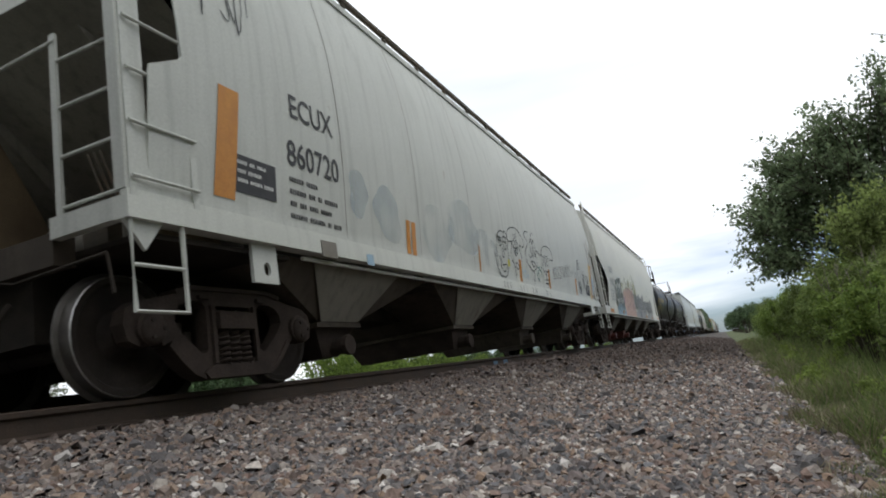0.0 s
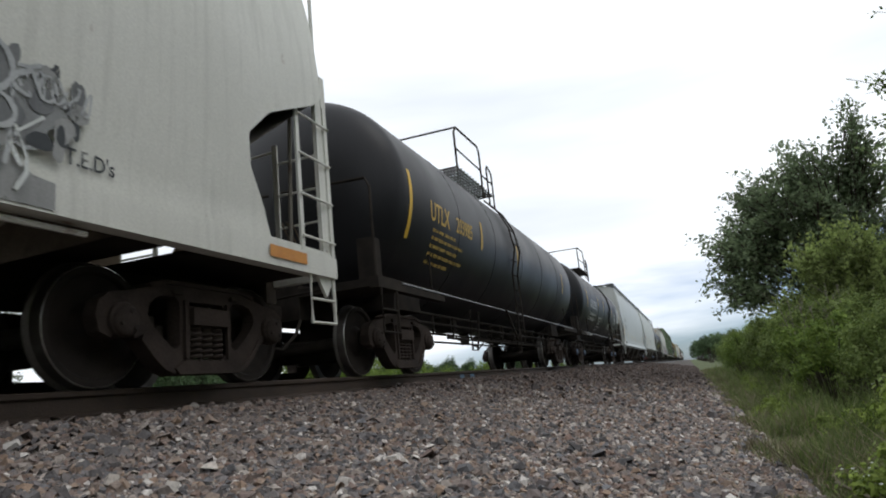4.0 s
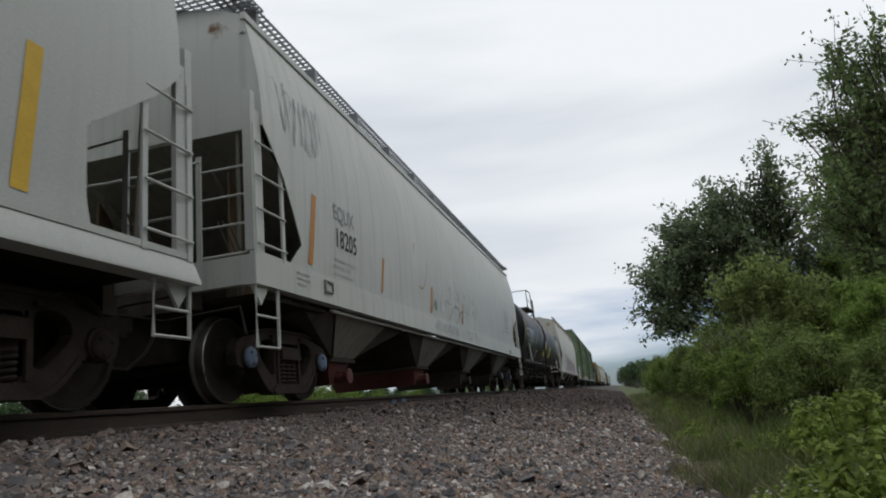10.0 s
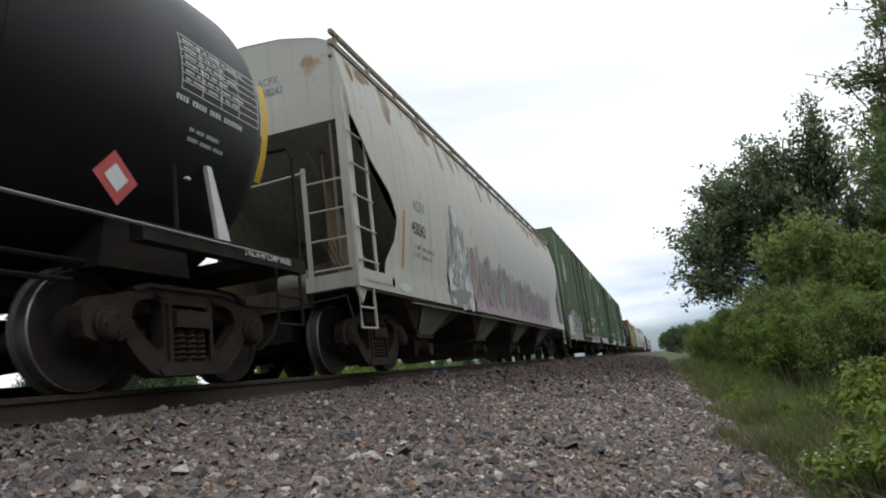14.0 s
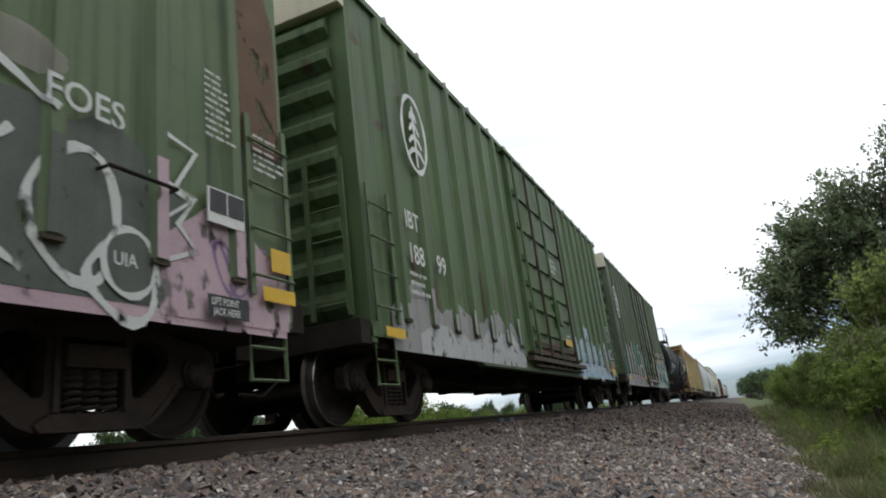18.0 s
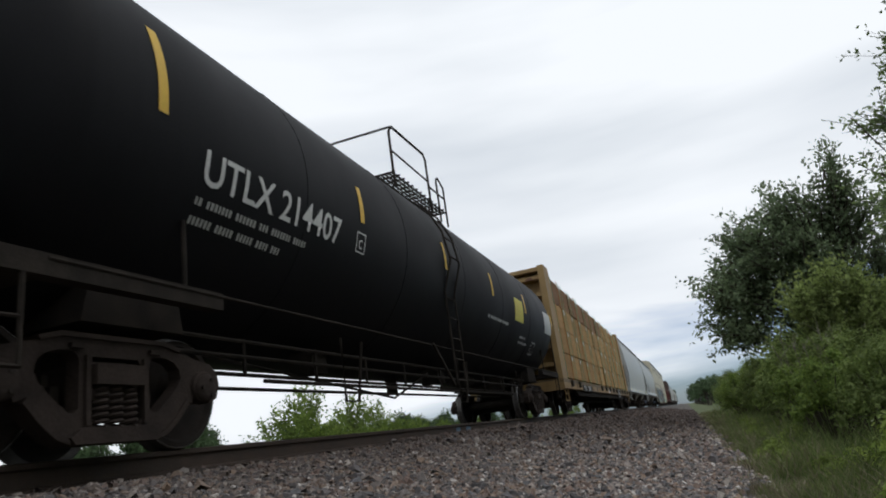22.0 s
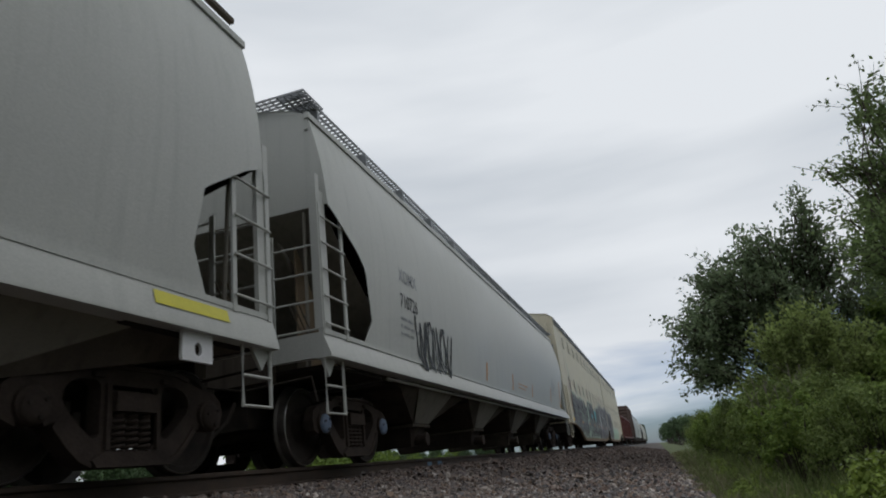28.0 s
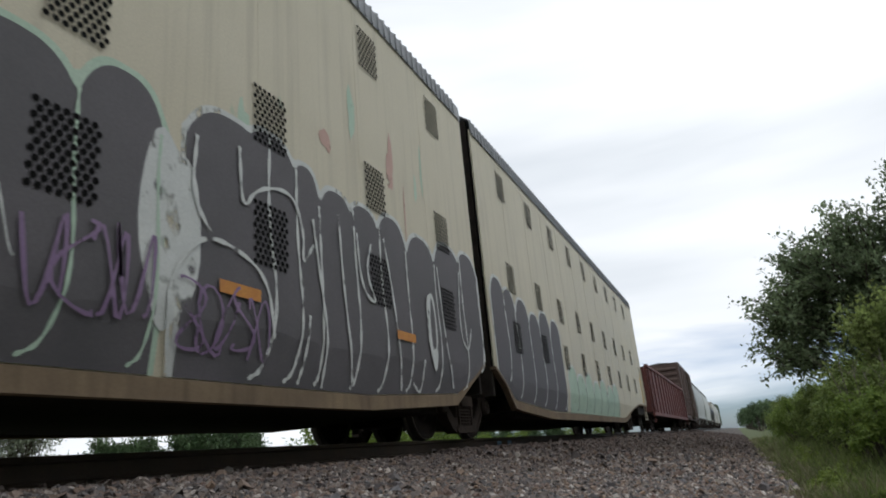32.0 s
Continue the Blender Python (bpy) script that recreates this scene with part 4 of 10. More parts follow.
def hopper(lead, length, eave, paint, label, edge=((1.40, 1.25), (1.8, 1.4), (2.3, 1.1), (2.9, 0.2)), rear=None, bays=3, grating=True, bulge=0.08, trucks=(1.45, 1.45), sill=(1.10, 1.40), caps=False, gate="truck",
           bay_at=None, hoop=False, roof_paint=None, tilt=0.0, bay_paint="slope", sill_paint=None):
    """A covered hopper; edge: (height, distance from the end) down the cut-away corner of the side sheet."""
    car = rail_car("covered_hopper", lead, label, "hopper car")
    skin = hopper_skin(eave, bulge)
    mt, (low, st) = M[paint], sill
    rear = rear or edge
    zo = edge[-1][0]

    def start(z, outline):
        if z >= outline[-1][0]:
            return 0.2
        return float(np.interp(z, [q[0] for q in outline], [q[1] for q in outline]))

    heights = [st + (3.4 - st) * i / 44 for i in range(45)] + [3.4 + (eave - 3.4) * i / 6 for i in range(1, 7)]
    cols = [i / 14 for i in range(15)]
    for side in (1, -1):
        rows = []
        for z in heights:
            a, b = start(z, edge), length - start(z, rear)
            ys = [a, a + (1.9 - a) * 0.5, 1.9] + [1.9 + (length - 3.8) * c for c in cols[1:-1]] + [length - 1.9, b - (b - length + 1.9) * 0.5, b]
            rows.append([(side * skin(z), y, z) for y in ys])
        bm = sheet(bmesh.new(), rows)
        body = part("side_sheet", bm, mt, car)
        body.modifiers.new("thickness", "SOLIDIFY").thickness = 0.012
        body.modifiers.new("crease", "EDGE_SPLIT").split_angle = radians(40)
    xr = skin(eave)
    arch = [(xr, eave), (xr - 0.06, eave + 0.06), (xr - 0.22, eave + 0.14), (0.6, eave + 0.27), (0, eave + 0.32)]
    arch += [(-x, z) for x, z in arch[-2::-1]]
    part("roof", sheet(bmesh.new(), [[(x, y, z) for x, z in arch] for y in (0.19, length / 2, length - 0.19)]), mt, car)
    lip = bmesh.new()
    for s in (1, -1):
        box(lip, s * xr - 0.03, s * xr + 0.035, 0.17, length - 0.17, eave - 0.03, eave + 0.05)
        box(lip, s * (xr - 0.02) - 0.02, s * (xr - 0.02) + 0.03, 0.17, length - 0.17, eave - 0.20, eave - 0.17)
    part("roof_angle", lip, M[roof_paint] if roof_paint else mt, car)
    for way, y, outline in ((1, 0.2, edge), (-1, length - 0.2, rear)):
        zo = outline[-1][0]
        bm = bmesh.new()
        levels = [zo + (eave - zo) * k / 4 for k in range(5)]
        bm.faces.new([bm.verts.new((x, y, z)) for x, z in [(skin(z), z) for z in levels] + arch[1:-1] + [(-skin(z), z) for z in levels[::-1]]])
        part("end_sheet", bm, mt, car)
        run_out = 2.3 + 0.5 * (zo - 2.7)
        # grimy sheet, its colour darkened further for the shade in the end cavity
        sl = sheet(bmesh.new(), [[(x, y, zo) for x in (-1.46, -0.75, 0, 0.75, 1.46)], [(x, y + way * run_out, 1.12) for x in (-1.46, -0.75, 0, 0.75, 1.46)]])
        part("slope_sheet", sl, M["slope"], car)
        for x in (-0.75, 0.75):
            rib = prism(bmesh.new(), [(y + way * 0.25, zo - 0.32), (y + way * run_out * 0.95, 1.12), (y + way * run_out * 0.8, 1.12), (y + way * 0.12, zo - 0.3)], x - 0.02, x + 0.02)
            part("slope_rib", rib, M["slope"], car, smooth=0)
        for s in (1, -1):
            part("end_sill", cube(*sorted((s * 0.78, s * 1.46)), min(y - way * 0.196, y - way * 0.12), max(y - way * 0.196, y - way * 0.12), low + 0.01, st - 0.03), mt, car, smooth=0)
        part("end_beam", cube(-0.77, 0.77, min(y - way * 0.17, y), max(y - way * 0.17, y), low - 0.16, st - 0.12), M["bay"], car, smooth=0)
        deck = cube(-1.42, 1.42, min(y, y + way * 1.6), max(y, y + way * 1.6), 1.02, 1.06)
        part("end_platform", deck, M["grime"], car, smooth=0)
        for s in (1, -1):
            e0, e1 = y - way * 0.20, y - way * 0.10
            pb = cube(*sorted((s * 1.40, s * 1.50)), min(e0, e1) + 0.003, max(e0, e1) - 0.003, st + 0.012, zo + 0.35)
            box(pb, s * 1.47 - 0.02, s * 1.47 + 0.026, min(e1, y + way * 0.02), max(e1, y + way * 0.02), st + 0.012, zo + 0.15)
            part("corner_post", pb, mt, car)
            ladder(car, s * 1.50, y - way * 0.14, y + way * 0.42, st - 0.06, zo - 0.02, 4 if zo < 3 else 5, mt)
            stirrup(car, s * 1.48, y - way * 0.16, y + way * 0.28, low, 0.50, mt)
            gusset = prism(bmesh.new(), [(y - way * 0.2, low), (y + way * 0.12, low), (y - way * 0.04, low - 0.20)], s * 1.44, s * 1.47)
            part("step_gusset", gusset, mt, car, smooth=0)
            end_ladder(car, y - way * 0.16, s * 0.85, s * 1.47, st - 0.12, min(zo, 2.95) - 0.30, 4, mt)
        rail_z = min(zo, 2.95) - 0.36
        rod = tube(bmesh.new(), [(-0.87, y - way * 0.17, rail_z), (-0.3, y - way * 0.17, rail_z - 0.03), (0.3, y - way * 0.17, rail_z - 0.03), (0.87, y - way * 0.17, rail_z)], 0.014, 6)
        part("end_handrail", rod, mt, car)
        # brown shear plates behind the corner, brake gear and pipes on the platform
        for s in (1, -1):
            web = prism(bmesh.new(), [(y + way * 0.34, 1.04), (y + way * 1.5, 1.04), (y + way * 1.2, 1.5), (y + way * 0.36, zo - 0.30)], s * 0.88 - 0.012, s * 0.88 + 0.012)
            part("shear_plate", web, M["brown"], car, "brown dirty bracing plate", smooth=0)
            part("platform_stay", tube(bmesh.new(), [(s * 1.2, y + way * 0.05, zo - 0.02), (s * 1.15, y + way * 0.1, 1.06)], 0.022, 6), M["slope"], car)
        for k in range(3):
            rod = tube(bmesh.new(), [(0.98 + 0.06 * k, y - way * 0.03, st + 0.42), (1.14 + 0.06 * k, y - way * 0.03, st + 0.02)], 0.01, 5)
            part("hand_brake_rod", rod, M["rustbar"], car)
        part("draft_gear", cube(-0.45, 0.45, min(y - way * 0.1, y + way * 0.9), max(y - way * 0.1, y + way * 0.9), 0.46, 1.015), M["grime"], car, smooth=0)
        lever = tube(bmesh.new(), [(0.1, y - way * 0.5, 0.95), (0.5, y - way * 0.26, 0.86), (1.35, y - way * 0.24, 0.90), (1.42, y - way * 0.26, 0.62)], 0.014, 5)
        part("coupler_lever", lever, M["grime"], car)
        coupler(car, y - way * 0.2, -way)
    # brake gear on the leading platform
    tank = lathe(bmesh.new(), [(-0.45, 0.03), (-0.43, 0.13), (-0.38, 0.16), (0.38, 0.16), (0.43, 0.13), (0.45, 0.03)], (0, 0, 0), 14)
    part("air_reservoir", tank, M["slope"], car, at=pose(0.55, 0.55, 1.26))
    part("brake_valve", cube(0.75, 1.0, 0.28, 0.5, 1.06, 1.42), M["rustbar"], car)
    line = tube(bmesh.new(), [(1.15, 0.3, 1.08), (1.16, 0.32, 1.6), (1.05, 0.45, 1.72), (0.9, 0.8, 1.62), (0.8, 1.2, 1.2)], 0.016, 6)
    part("air_line", line, M["rustbar"], car)
    # side sills
    for s in (1, -1):
        sb = bmesh.new()
        ends = [[sb.verts.new((s * x, y, z)) for x, z in ((1.38, low), (1.515 + tilt, low), (1.515 + tilt, low + 0.03), (1.515 - tilt * 0.4, st - 0.04), (1.38, st - 0.04))] for y in (0, length)]
        sb.faces.new(ends[0]), sb.faces.new(ends[1][::-1])
        for k in range(5):
            sb.faces.new((ends[0][k], ends[1][k], ends[1][(k + 1) % 5], ends[0][(k + 1) % 5]))
        box(sb, s * 1.44, s * 1.505, 0.01, length - 0.01, st - 0.045, st + 0.01)
        # sill_paint may carry a tone brightened for a face turned skyward
        part("side_sill", sb, M[sill_paint] if sill_paint else mt, car)
    part("centre_sill", cube(-0.33, 0.33, 0.1, length - 0.1, 0.72, 1.02), M["grime"], car, smooth=0)
    part("underside", cube(-1.30, 1.30, 2.2, length - 2.2, 1.00, 1.06), M["grime"], car, smooth=0)
    # discharge bays
    b0, b1 = bay_at or (3.15, length - 3.15)
    pitch = (b1 - b0) / (bays - 1)
    for k in range(bays):
        yc = b0 + pitch * k
        # bay colour is grime plus painted-in shade of the downward slopes
        bp = part("hopper_bay", frustum(bmesh.new(), (-1.36, 1.36, yc - pitch * 0.48, yc + pitch * 0.48, 1.08), (-1.0, 1.0, yc - 0.38, yc + 0.38, 0.56)), M["bay"], car, "sloping hopper bay, grimy and toned dark for underside shade", smooth=0)
        for s in (1, -1):
            plate = sheet(bmesh.new(), [[(s * 1.395, yc - pitch * 0.25, 1.10), (s * 1.395, yc + pitch * 0.25, 1.10)], [(s * 1.025, yc - 0.37, 0.555), (s * 1.025, yc + 0.37, 0.555)]])
            part("bay_plate", plate, M[bay_paint], bp, smooth=0)
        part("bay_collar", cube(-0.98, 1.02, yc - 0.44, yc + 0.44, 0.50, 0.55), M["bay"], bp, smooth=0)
        g = frustum(bmesh.new(), (-0.95, 0.95, yc - 0.38, yc + 0.38, 0.50), (-0.85, 0.85, yc - 0.16, yc + 0.16, 0.20))
        lathe(g, [(0.66, 0.09), (1.02, 0.09), (1.04, 0.11), (1.09, 0.11)], (0, yc + 0.05, 0.30), 12)
        part("outlet_gate", g, M[gate] if k < 2 else M["bay"], bp, smooth=30)
    if grating:
        gb = bmesh.new()
        for s in (1, -1):
            for i in range(5):
                x = s * (0.98 + 0.085 * i)
                box(gb, x - 0.008, x + 0.008, 0.1, length - 0.1, eave + 0.30, eave + 0.335)
            y = 0.1
            while y < length - 0.1:
                box(gb, s * 1.15 - 0.19, s * 1.15 + 0.19, y, y + 0.014, eave + 0.305, eave + 0.33)
                y += 0.1
        part("running_board", gb, M["roofgrey"], car, smooth=0)
        for ye in (0.02, length - 0.56):
            cb = bmesh.new()
            for i in range(8):
                box(cb, -1.4, 1.4, ye + 0.075 * i, ye + 0.075 * i + 0.014, eave + 0.265, eave + 0.295)
            for i in range(29):
                box(cb, -1.4 + 0.1 * i - 0.006, -1.4 + 0.1 * i + 0.006, ye, ye + 0.54, eave + 0.27, eave + 0.29)
            part("crossover_board", cb, M["roofgrey"], car, smooth=0)
        br = mesh_of("board_bracket", cube(-0.2, 0.2, 0, 0.06, 0.10, 0.305), M["roofgrey"], 0)
        for k in range(int(length / 1.6)):
            for s in (1, -1):
                part("board_bracket", br, None, car, at=pose(s * 1.14, 0.5 + k * 1.6, eave))
    else:
        hatch = mesh_of("roof_hatch", cube(-0.55, 0.55, 0, 0.5, 0.27, 0.40), mt, 0)
        for k in range(int((length - 1.2) / 0.62)):
            part("roof_hatch", hatch, None, car, at=pose(0, 0.7 + k * 0.62, eave))
        for s in (1, -1):
            tb = cube(s * 1.30 - 0.03, s * 1.30 + 0.03, 0.3, length - 0.3, eave + 0.22, eave + 0.28)
            for k in range(int((length - 0.6) / 1.1)):
                box(tb, s * 1.30 - 0.02, s * 1.30 + 0.02, 0.4 + k * 1.1, 0.47 + k * 1.1, eave + 0.04, eave + 0.225)
            part("roof_rail", tb, M[roof_paint or "rustbar"], car, smooth=0)
    if hoop:
        for y, way in ((0.2, 1), (length - 0.2, -1)):
            hp = tube(bmesh.new(), [(1.42, y - way * 0.14, 3.0), (1.42, y - way * 0.14, eave + 0.1), (1.38, y - way * 0.05, eave + 0.32), (1.30, y + way * 0.4, eave + 0.30), (1.26, y + way * 0.45, eave + 0.1)], 0.022, 6)
            part("roof_handrail", hp, mt, car)
    pipe = tube(bmesh.new(), [(1.42, 2.0, low - 0.05), (1.42, length - 3, low - 0.05)], 0.02, 6)
    part("brake_pipe", pipe, mt, car)
    for y in (trucks[0], length - trucks[1]):
        truck(car, lead, y, caps)
    return car, skin


def holed_plate(y0, y1, z0, z1, x0, x1, hy, hz, ry, rz):
    """An upright plate with a round hole through it."""
    bm = bmesh.new()
    for loop in ([(y0, z0), (y1, z0), (y1, z1), (y0, z1)], [(hy + ry * math.cos(k * math.tau / 14), hz + rz * math.sin(k * math.tau / 14)) for k in range(14)]):
        ring = [bm.verts.new((x0, y, z)) for y, z in loop]
        for p, q in zip(ring, ring[1:] + ring[:1]):
            bm.edges.new((p, q))
    bmesh.ops.triangle_fill(bm, use_beauty=True, use_dissolve=False, edges=bm.edges[:])
    made = bmesh.ops.extrude_face_region(bm, geom=bm.faces[:])
    bmesh.ops.translate(bm, vec=(x1 - x0, 0, 0), verts=[v for v in made["geom"] if isinstance(v, bmesh.types.BMVert)])
    bmesh.ops.recalc_face_normals(bm, faces=bm.faces[:])
    return bm


def blob_plate(y, z, ry, rz, skin):
    bm = bmesh.new()
    bm.faces.new([bm.verts.new((skin(z) + 0.004, y + ry * math.cos(k * math.tau / 14), z + rz * math.sin(k * math.tau / 14))) for k in range(14)])
    return bm


def framed_plate(car, x, y0, y1, z0, z1, paint):
    """A small plate in a raised frame, welded on the sill."""
    fb = bmesh.new()
    for a, b, c, d in ((y0, y1, z0, z0 + 0.022), (y0, y1, z1 - 0.022, z1), (y0, y0 + 0.022, z0 + 0.022, z1 - 0.022), (y1 - 0.022, y1, z0 + 0.022, z1 - 0.022)):
        box(fb, x, x + 0.03, a, b, c, d)
    frame_part = part("sill_plate_frame", fb, M[paint], car, smooth=0)
    part("sill_plate", cube(x, x + 0.012, y0 + 0.022, y1 - 0.022, z0 + 0.022, z1 - 0.022), M["grey"], frame_part, smooth=0)


def end_letters(word, x, y, z, height, material, parent):
    """A word on the leading end sheet, read from ahead of the car."""
    bm = bmesh.new()
    bm.from_mesh(WORD_MESH[word])
    k = height / 0.72
    for v in bm.verts:
        v.co = Vector((x + v.co.x * k * 0.85, y, z + v.co.y * k))
    part("lettering", bm, material, parent, smooth=0)


def stripe(car, y, z0, z1, w, skin, material="yellow", lean=0.0):
    part("reflective_stripe", patch(y, y + w, z0, z1, skin, 0.006, lean), M[material], car, smooth=0)


# ---- tank cars ----
def tank_car(lead, length, label, radius=1.58, paint="black", dome_at=0.5, trucks=(1.55, 1.55), ladder_at=0.5, caps=False, rail="roofgrey"):
    car = rail_car("tank_car", lead, label, "tank car")
    zc = 0.90 + radius

    def skin(z):
        return math.sqrt(max(0.05, radius ** 2 - (z - zc) ** 2))

    y0, y1, hd = 0.30, length - 0.30, 0.62
    prof = [(y0 + hd * (1 - math.sin(a * math.pi / 20)), max(0.02, radius * math.cos(a * math.pi / 20))) for a in range(10, -1, -1)]
    prof += [(y0 + (y1 - y0) * k / 6, radius) for k in range(1, 6)]
    prof += [(y1 - hd * (1 - math.sin(a * math.pi / 20)), max(0.02, radius * math.cos(a * math.pi / 20))) for a in range(0, 11)]
    part("tank", lathe(bmesh.new(), prof, (0, 0, zc), 56, axis="y"), M[paint], car, smooth=40)
    for k in range(1, 6):
        seams = bmesh.new()
        y = y0 + hd + (y1 - y0 - 2 * hd) * k / 6
        lathe(seams, [(y - 0.02, radius - 0.01), (y - 0.015, radius + 0.005), (y + 0.015, radius + 0.005), (y + 0.02, radius - 0.01)], (0, 0, zc), 48, axis="y")
        part("jacket_band", seams, M[paint], car, smooth=40)
    # saddle, stub sills, end platforms
    for way, ye in ((1, 0.0), (-1, length)):
        bm = cube(-0.34, 0.34, min(ye, ye + way * 3.4), max(ye, ye + way * 3.4), 0.76, 1.20)
        prism(bm, [(ye + way * 1.3, 0.9), (ye + way * 2.3, 0.9), (ye + way * 2.1, 1.9), (ye + way * 1.5, 1.9)], -1.05, 1.05)
        part("stub_sill", bm, M["grime"], car, smooth=0)
        part("end_platform", cube(-1.45, 1.45, min(ye, ye + way * 0.75), max(ye, ye + way * 0.75), 1.04, 1.14), M["grime"], car, smooth=0)
        for s in (1, -1):
            part("side_sill", cube(*sorted((s * 1.34, s * 1.46)), min(ye, ye + way * 2.3), max(ye, ye + way * 2.3), 1.02, 1.16), M["grime"], car, smooth=0)
        for s in (1, -1):
            hr = tube(bmesh.new(), [(s * 1.42, ye + way * 0.03, 1.1), (s * 1.42, ye + way * 0.03, 2.3), (s * 1.36, ye + way * 0.03, 2.42), (s * 0.06, ye + way * 0.03, 2.46)], 0.02, 6)
            part("end_handrail", hr, M["grime"], car)
            part("rail_post", tube(bmesh.new(), [(s * 1.42, ye + way * 1.9, 1.1), (s * 1.42, ye + way * 1.9, 1.7)], 0.02, 6), M["grime"], car)
        stirrup(car, 1.44, ye + way * 0.1, ye + way * 0.55, 1.04, 0.48, M["grime"])
        stirrup(car, -1.44, ye + way * 0.1, ye + way * 0.55, 1.04, 0.48, M["grime"])
        coupler(car, ye, -way)
    part("brake_stand", cube(1.1, 1.32, 0.2, 0.42, 1.14, 1.7), M["grime"], car)
    # side rail along the jacket
    for s in (1, -1):
        part("side_rail", tube(bmesh.new(), [(s * 1.46, 0.7, 1.13), (s * 1.46, length - 0.7, 1.13)], 0.013, 6), M[rail] if s > 0 else M["grime"], car)
    # top fittings
    yd, top = length * dome_at, zc + radius
    part("manway", lathe(bmesh.new(), [(0, 0.32), (0.25, 0.32), (0.27, 0.36), (0.33, 0.36), (0.36, 0.2)], (0, 0, 0), 20), M["grime"], car,
         at=pose(0, yd - 0.7, top - 0.06, 0, -90, 0))
    part("valve_housing", cube(-0.32, 0.32, yd - 0.25, yd + 0.4, top - 0.05, top + 0.26), M["grime"], car)
    gr = bmesh.new()
    for k in range(9):
        box(gr, 0.45 + 0.07 * k, 0.47 + 0.07 * k, yd - 1.3, yd + 1.3, top - 0.02, top + 0.02)
        box(gr, -0.47 - 0.07 * k, -0.45 - 0.07 * k, yd - 1.3, yd + 1.3, top - 0.02, top + 0.02)
    for k in range(14):
        for s in (1, -1):
            box(gr, s * 0.76 - 0.32, s * 0.76 + 0.32, yd - 1.3 + 0.2 * k, yd - 1.28 + 0.2 * k, top - 0.015, top + 0.015)
    part("top_platform", gr, M["grime"], car, smooth=0)
    hr = bmesh.new()
    for s in (1, -1):
        x = s * 1.05
        tube(hr, [(x, yd - 1.3, top - 0.25), (x, yd - 1.3, top + 0.75), (x, yd - 1.15, top + 0.9), (x, yd + 0.35, top + 0.95), (x, yd + 0.45, top + 0.85), (x, yd + 0.45, top - 0.25)], 0.024, 6)
        tube(hr, [(x, yd - 1.3, top + 0.4), (x, yd + 0.45, top + 0.4)], 0.018, 6)
        tube(hr, [(x, yd + 0.95, top - 0.3), (x, yd + 0.95, top + 0.6), (x, yd + 1.05, top + 0.68), (x, yd + 1.35, top + 0.55), (x, yd + 1.35, top - 0.3)], 0.022, 6)
        tube(hr, [(x, yd + 0.45, top + 0.3), (x, yd + 1.35, top + 0.3)], 0.018, 6)
    tube(hr, [(-1.05, yd - 1.2, top + 0.88), (1.05, yd - 1.2, top + 0.88)], 0.02, 6)
    part("top_handrail", hr, M["grime"], car)
    # side ladder
    yl = length * ladder_at - 1.0
    lad = bmesh.new()
    for y in (yl, yl + 0.45):
        arc = [(skin(z) + 0.09, y, z) for z in (zc + 1.2, zc + 0.9, zc + 0.5, zc)] + [(1.56, y, zc - 0.5), (1.56, y, 0.55)]
        tube(lad, arc, 0.02, 6)
    for k in range(10):
        z = 0.62 + 0.33 * k
        x = (skin(z) + 0.09) if z > zc else 1.56
        tube(lad, [(x, yl, z), (x, yl + 0.45, z)], 0.014, 6)
    beam(lad, yl - 0.75, 1.13, yl, 0.55, 0.04, 1.5, 1.53)
    part("side_ladder", lad, M["grime"], car)
    # piping and brake gear hung below the tank
    rods = bmesh.new()
    for x, z, a, b in ((0.9, 0.80, 2.4, length - 2.4), (0.75, 0.66, 2.6, length - 3.5), (0.9, 0.95, 2.2, length - 2.2), (1.05, 0.55, 3.4, length - 4.2), (0.3, 0.60, 2.6, length - 2.6)):
        tube(rods, [(x, a, z), (x, b, z)], 0.022, 6)
    rnd = random.Random(int(lead))
    for k in range(9):
        y = 3.2 + (length - 6.4) * k / 8 + rnd.uniform(-0.2, 0.2)
        tube(rods, [(0.9, y, 0.98), (0.9, y, 0.62)], 0.02, 5)
        if k % 3 == 1:
            tube(rods, [(1.25, y, 1.05), (1.2, y + 0.1, 0.34), (1.2, y + 0.42, 0.34), (1.25, y + 0.52, 1.05)], 0.02, 5)
            box(rods, 0.55, 0.85, y, y + 0.35, 0.72, 0.98)
    tube(rods, [(0.5, 3.0, 0.9), (0.8, length * 0.4, 0.45), (0.7, length * 0.5, 0.9)], 0.018, 5)
    part("brake_rigging", rods, M["grime"], car)
    val = lathe(bmesh.new(), [(0.0, 0.16), (0.35, 0.16), (0.40, 0.10), (0.62, 0.10)], (0, 0, 0), 14)
    part("outlet_valve", val, M["grime"], car, at=pose(0, length / 2, 1.26, 0, 90, 0))
    cyl = lathe(bmesh.new(), [(-0.5, 0.05), (-0.48, 0.17), (0.2, 0.17), (0.25, 0.06)], (0, 0, 0), 14, axis="y")
    part("brake_cylinder", cyl, M["grime"], car, at=pose(0.35, length * 0.68, 0.95))
    for y in (trucks[0], length - trucks[1]):
        truck(car, lead, y, caps)
    return car, skin, zc


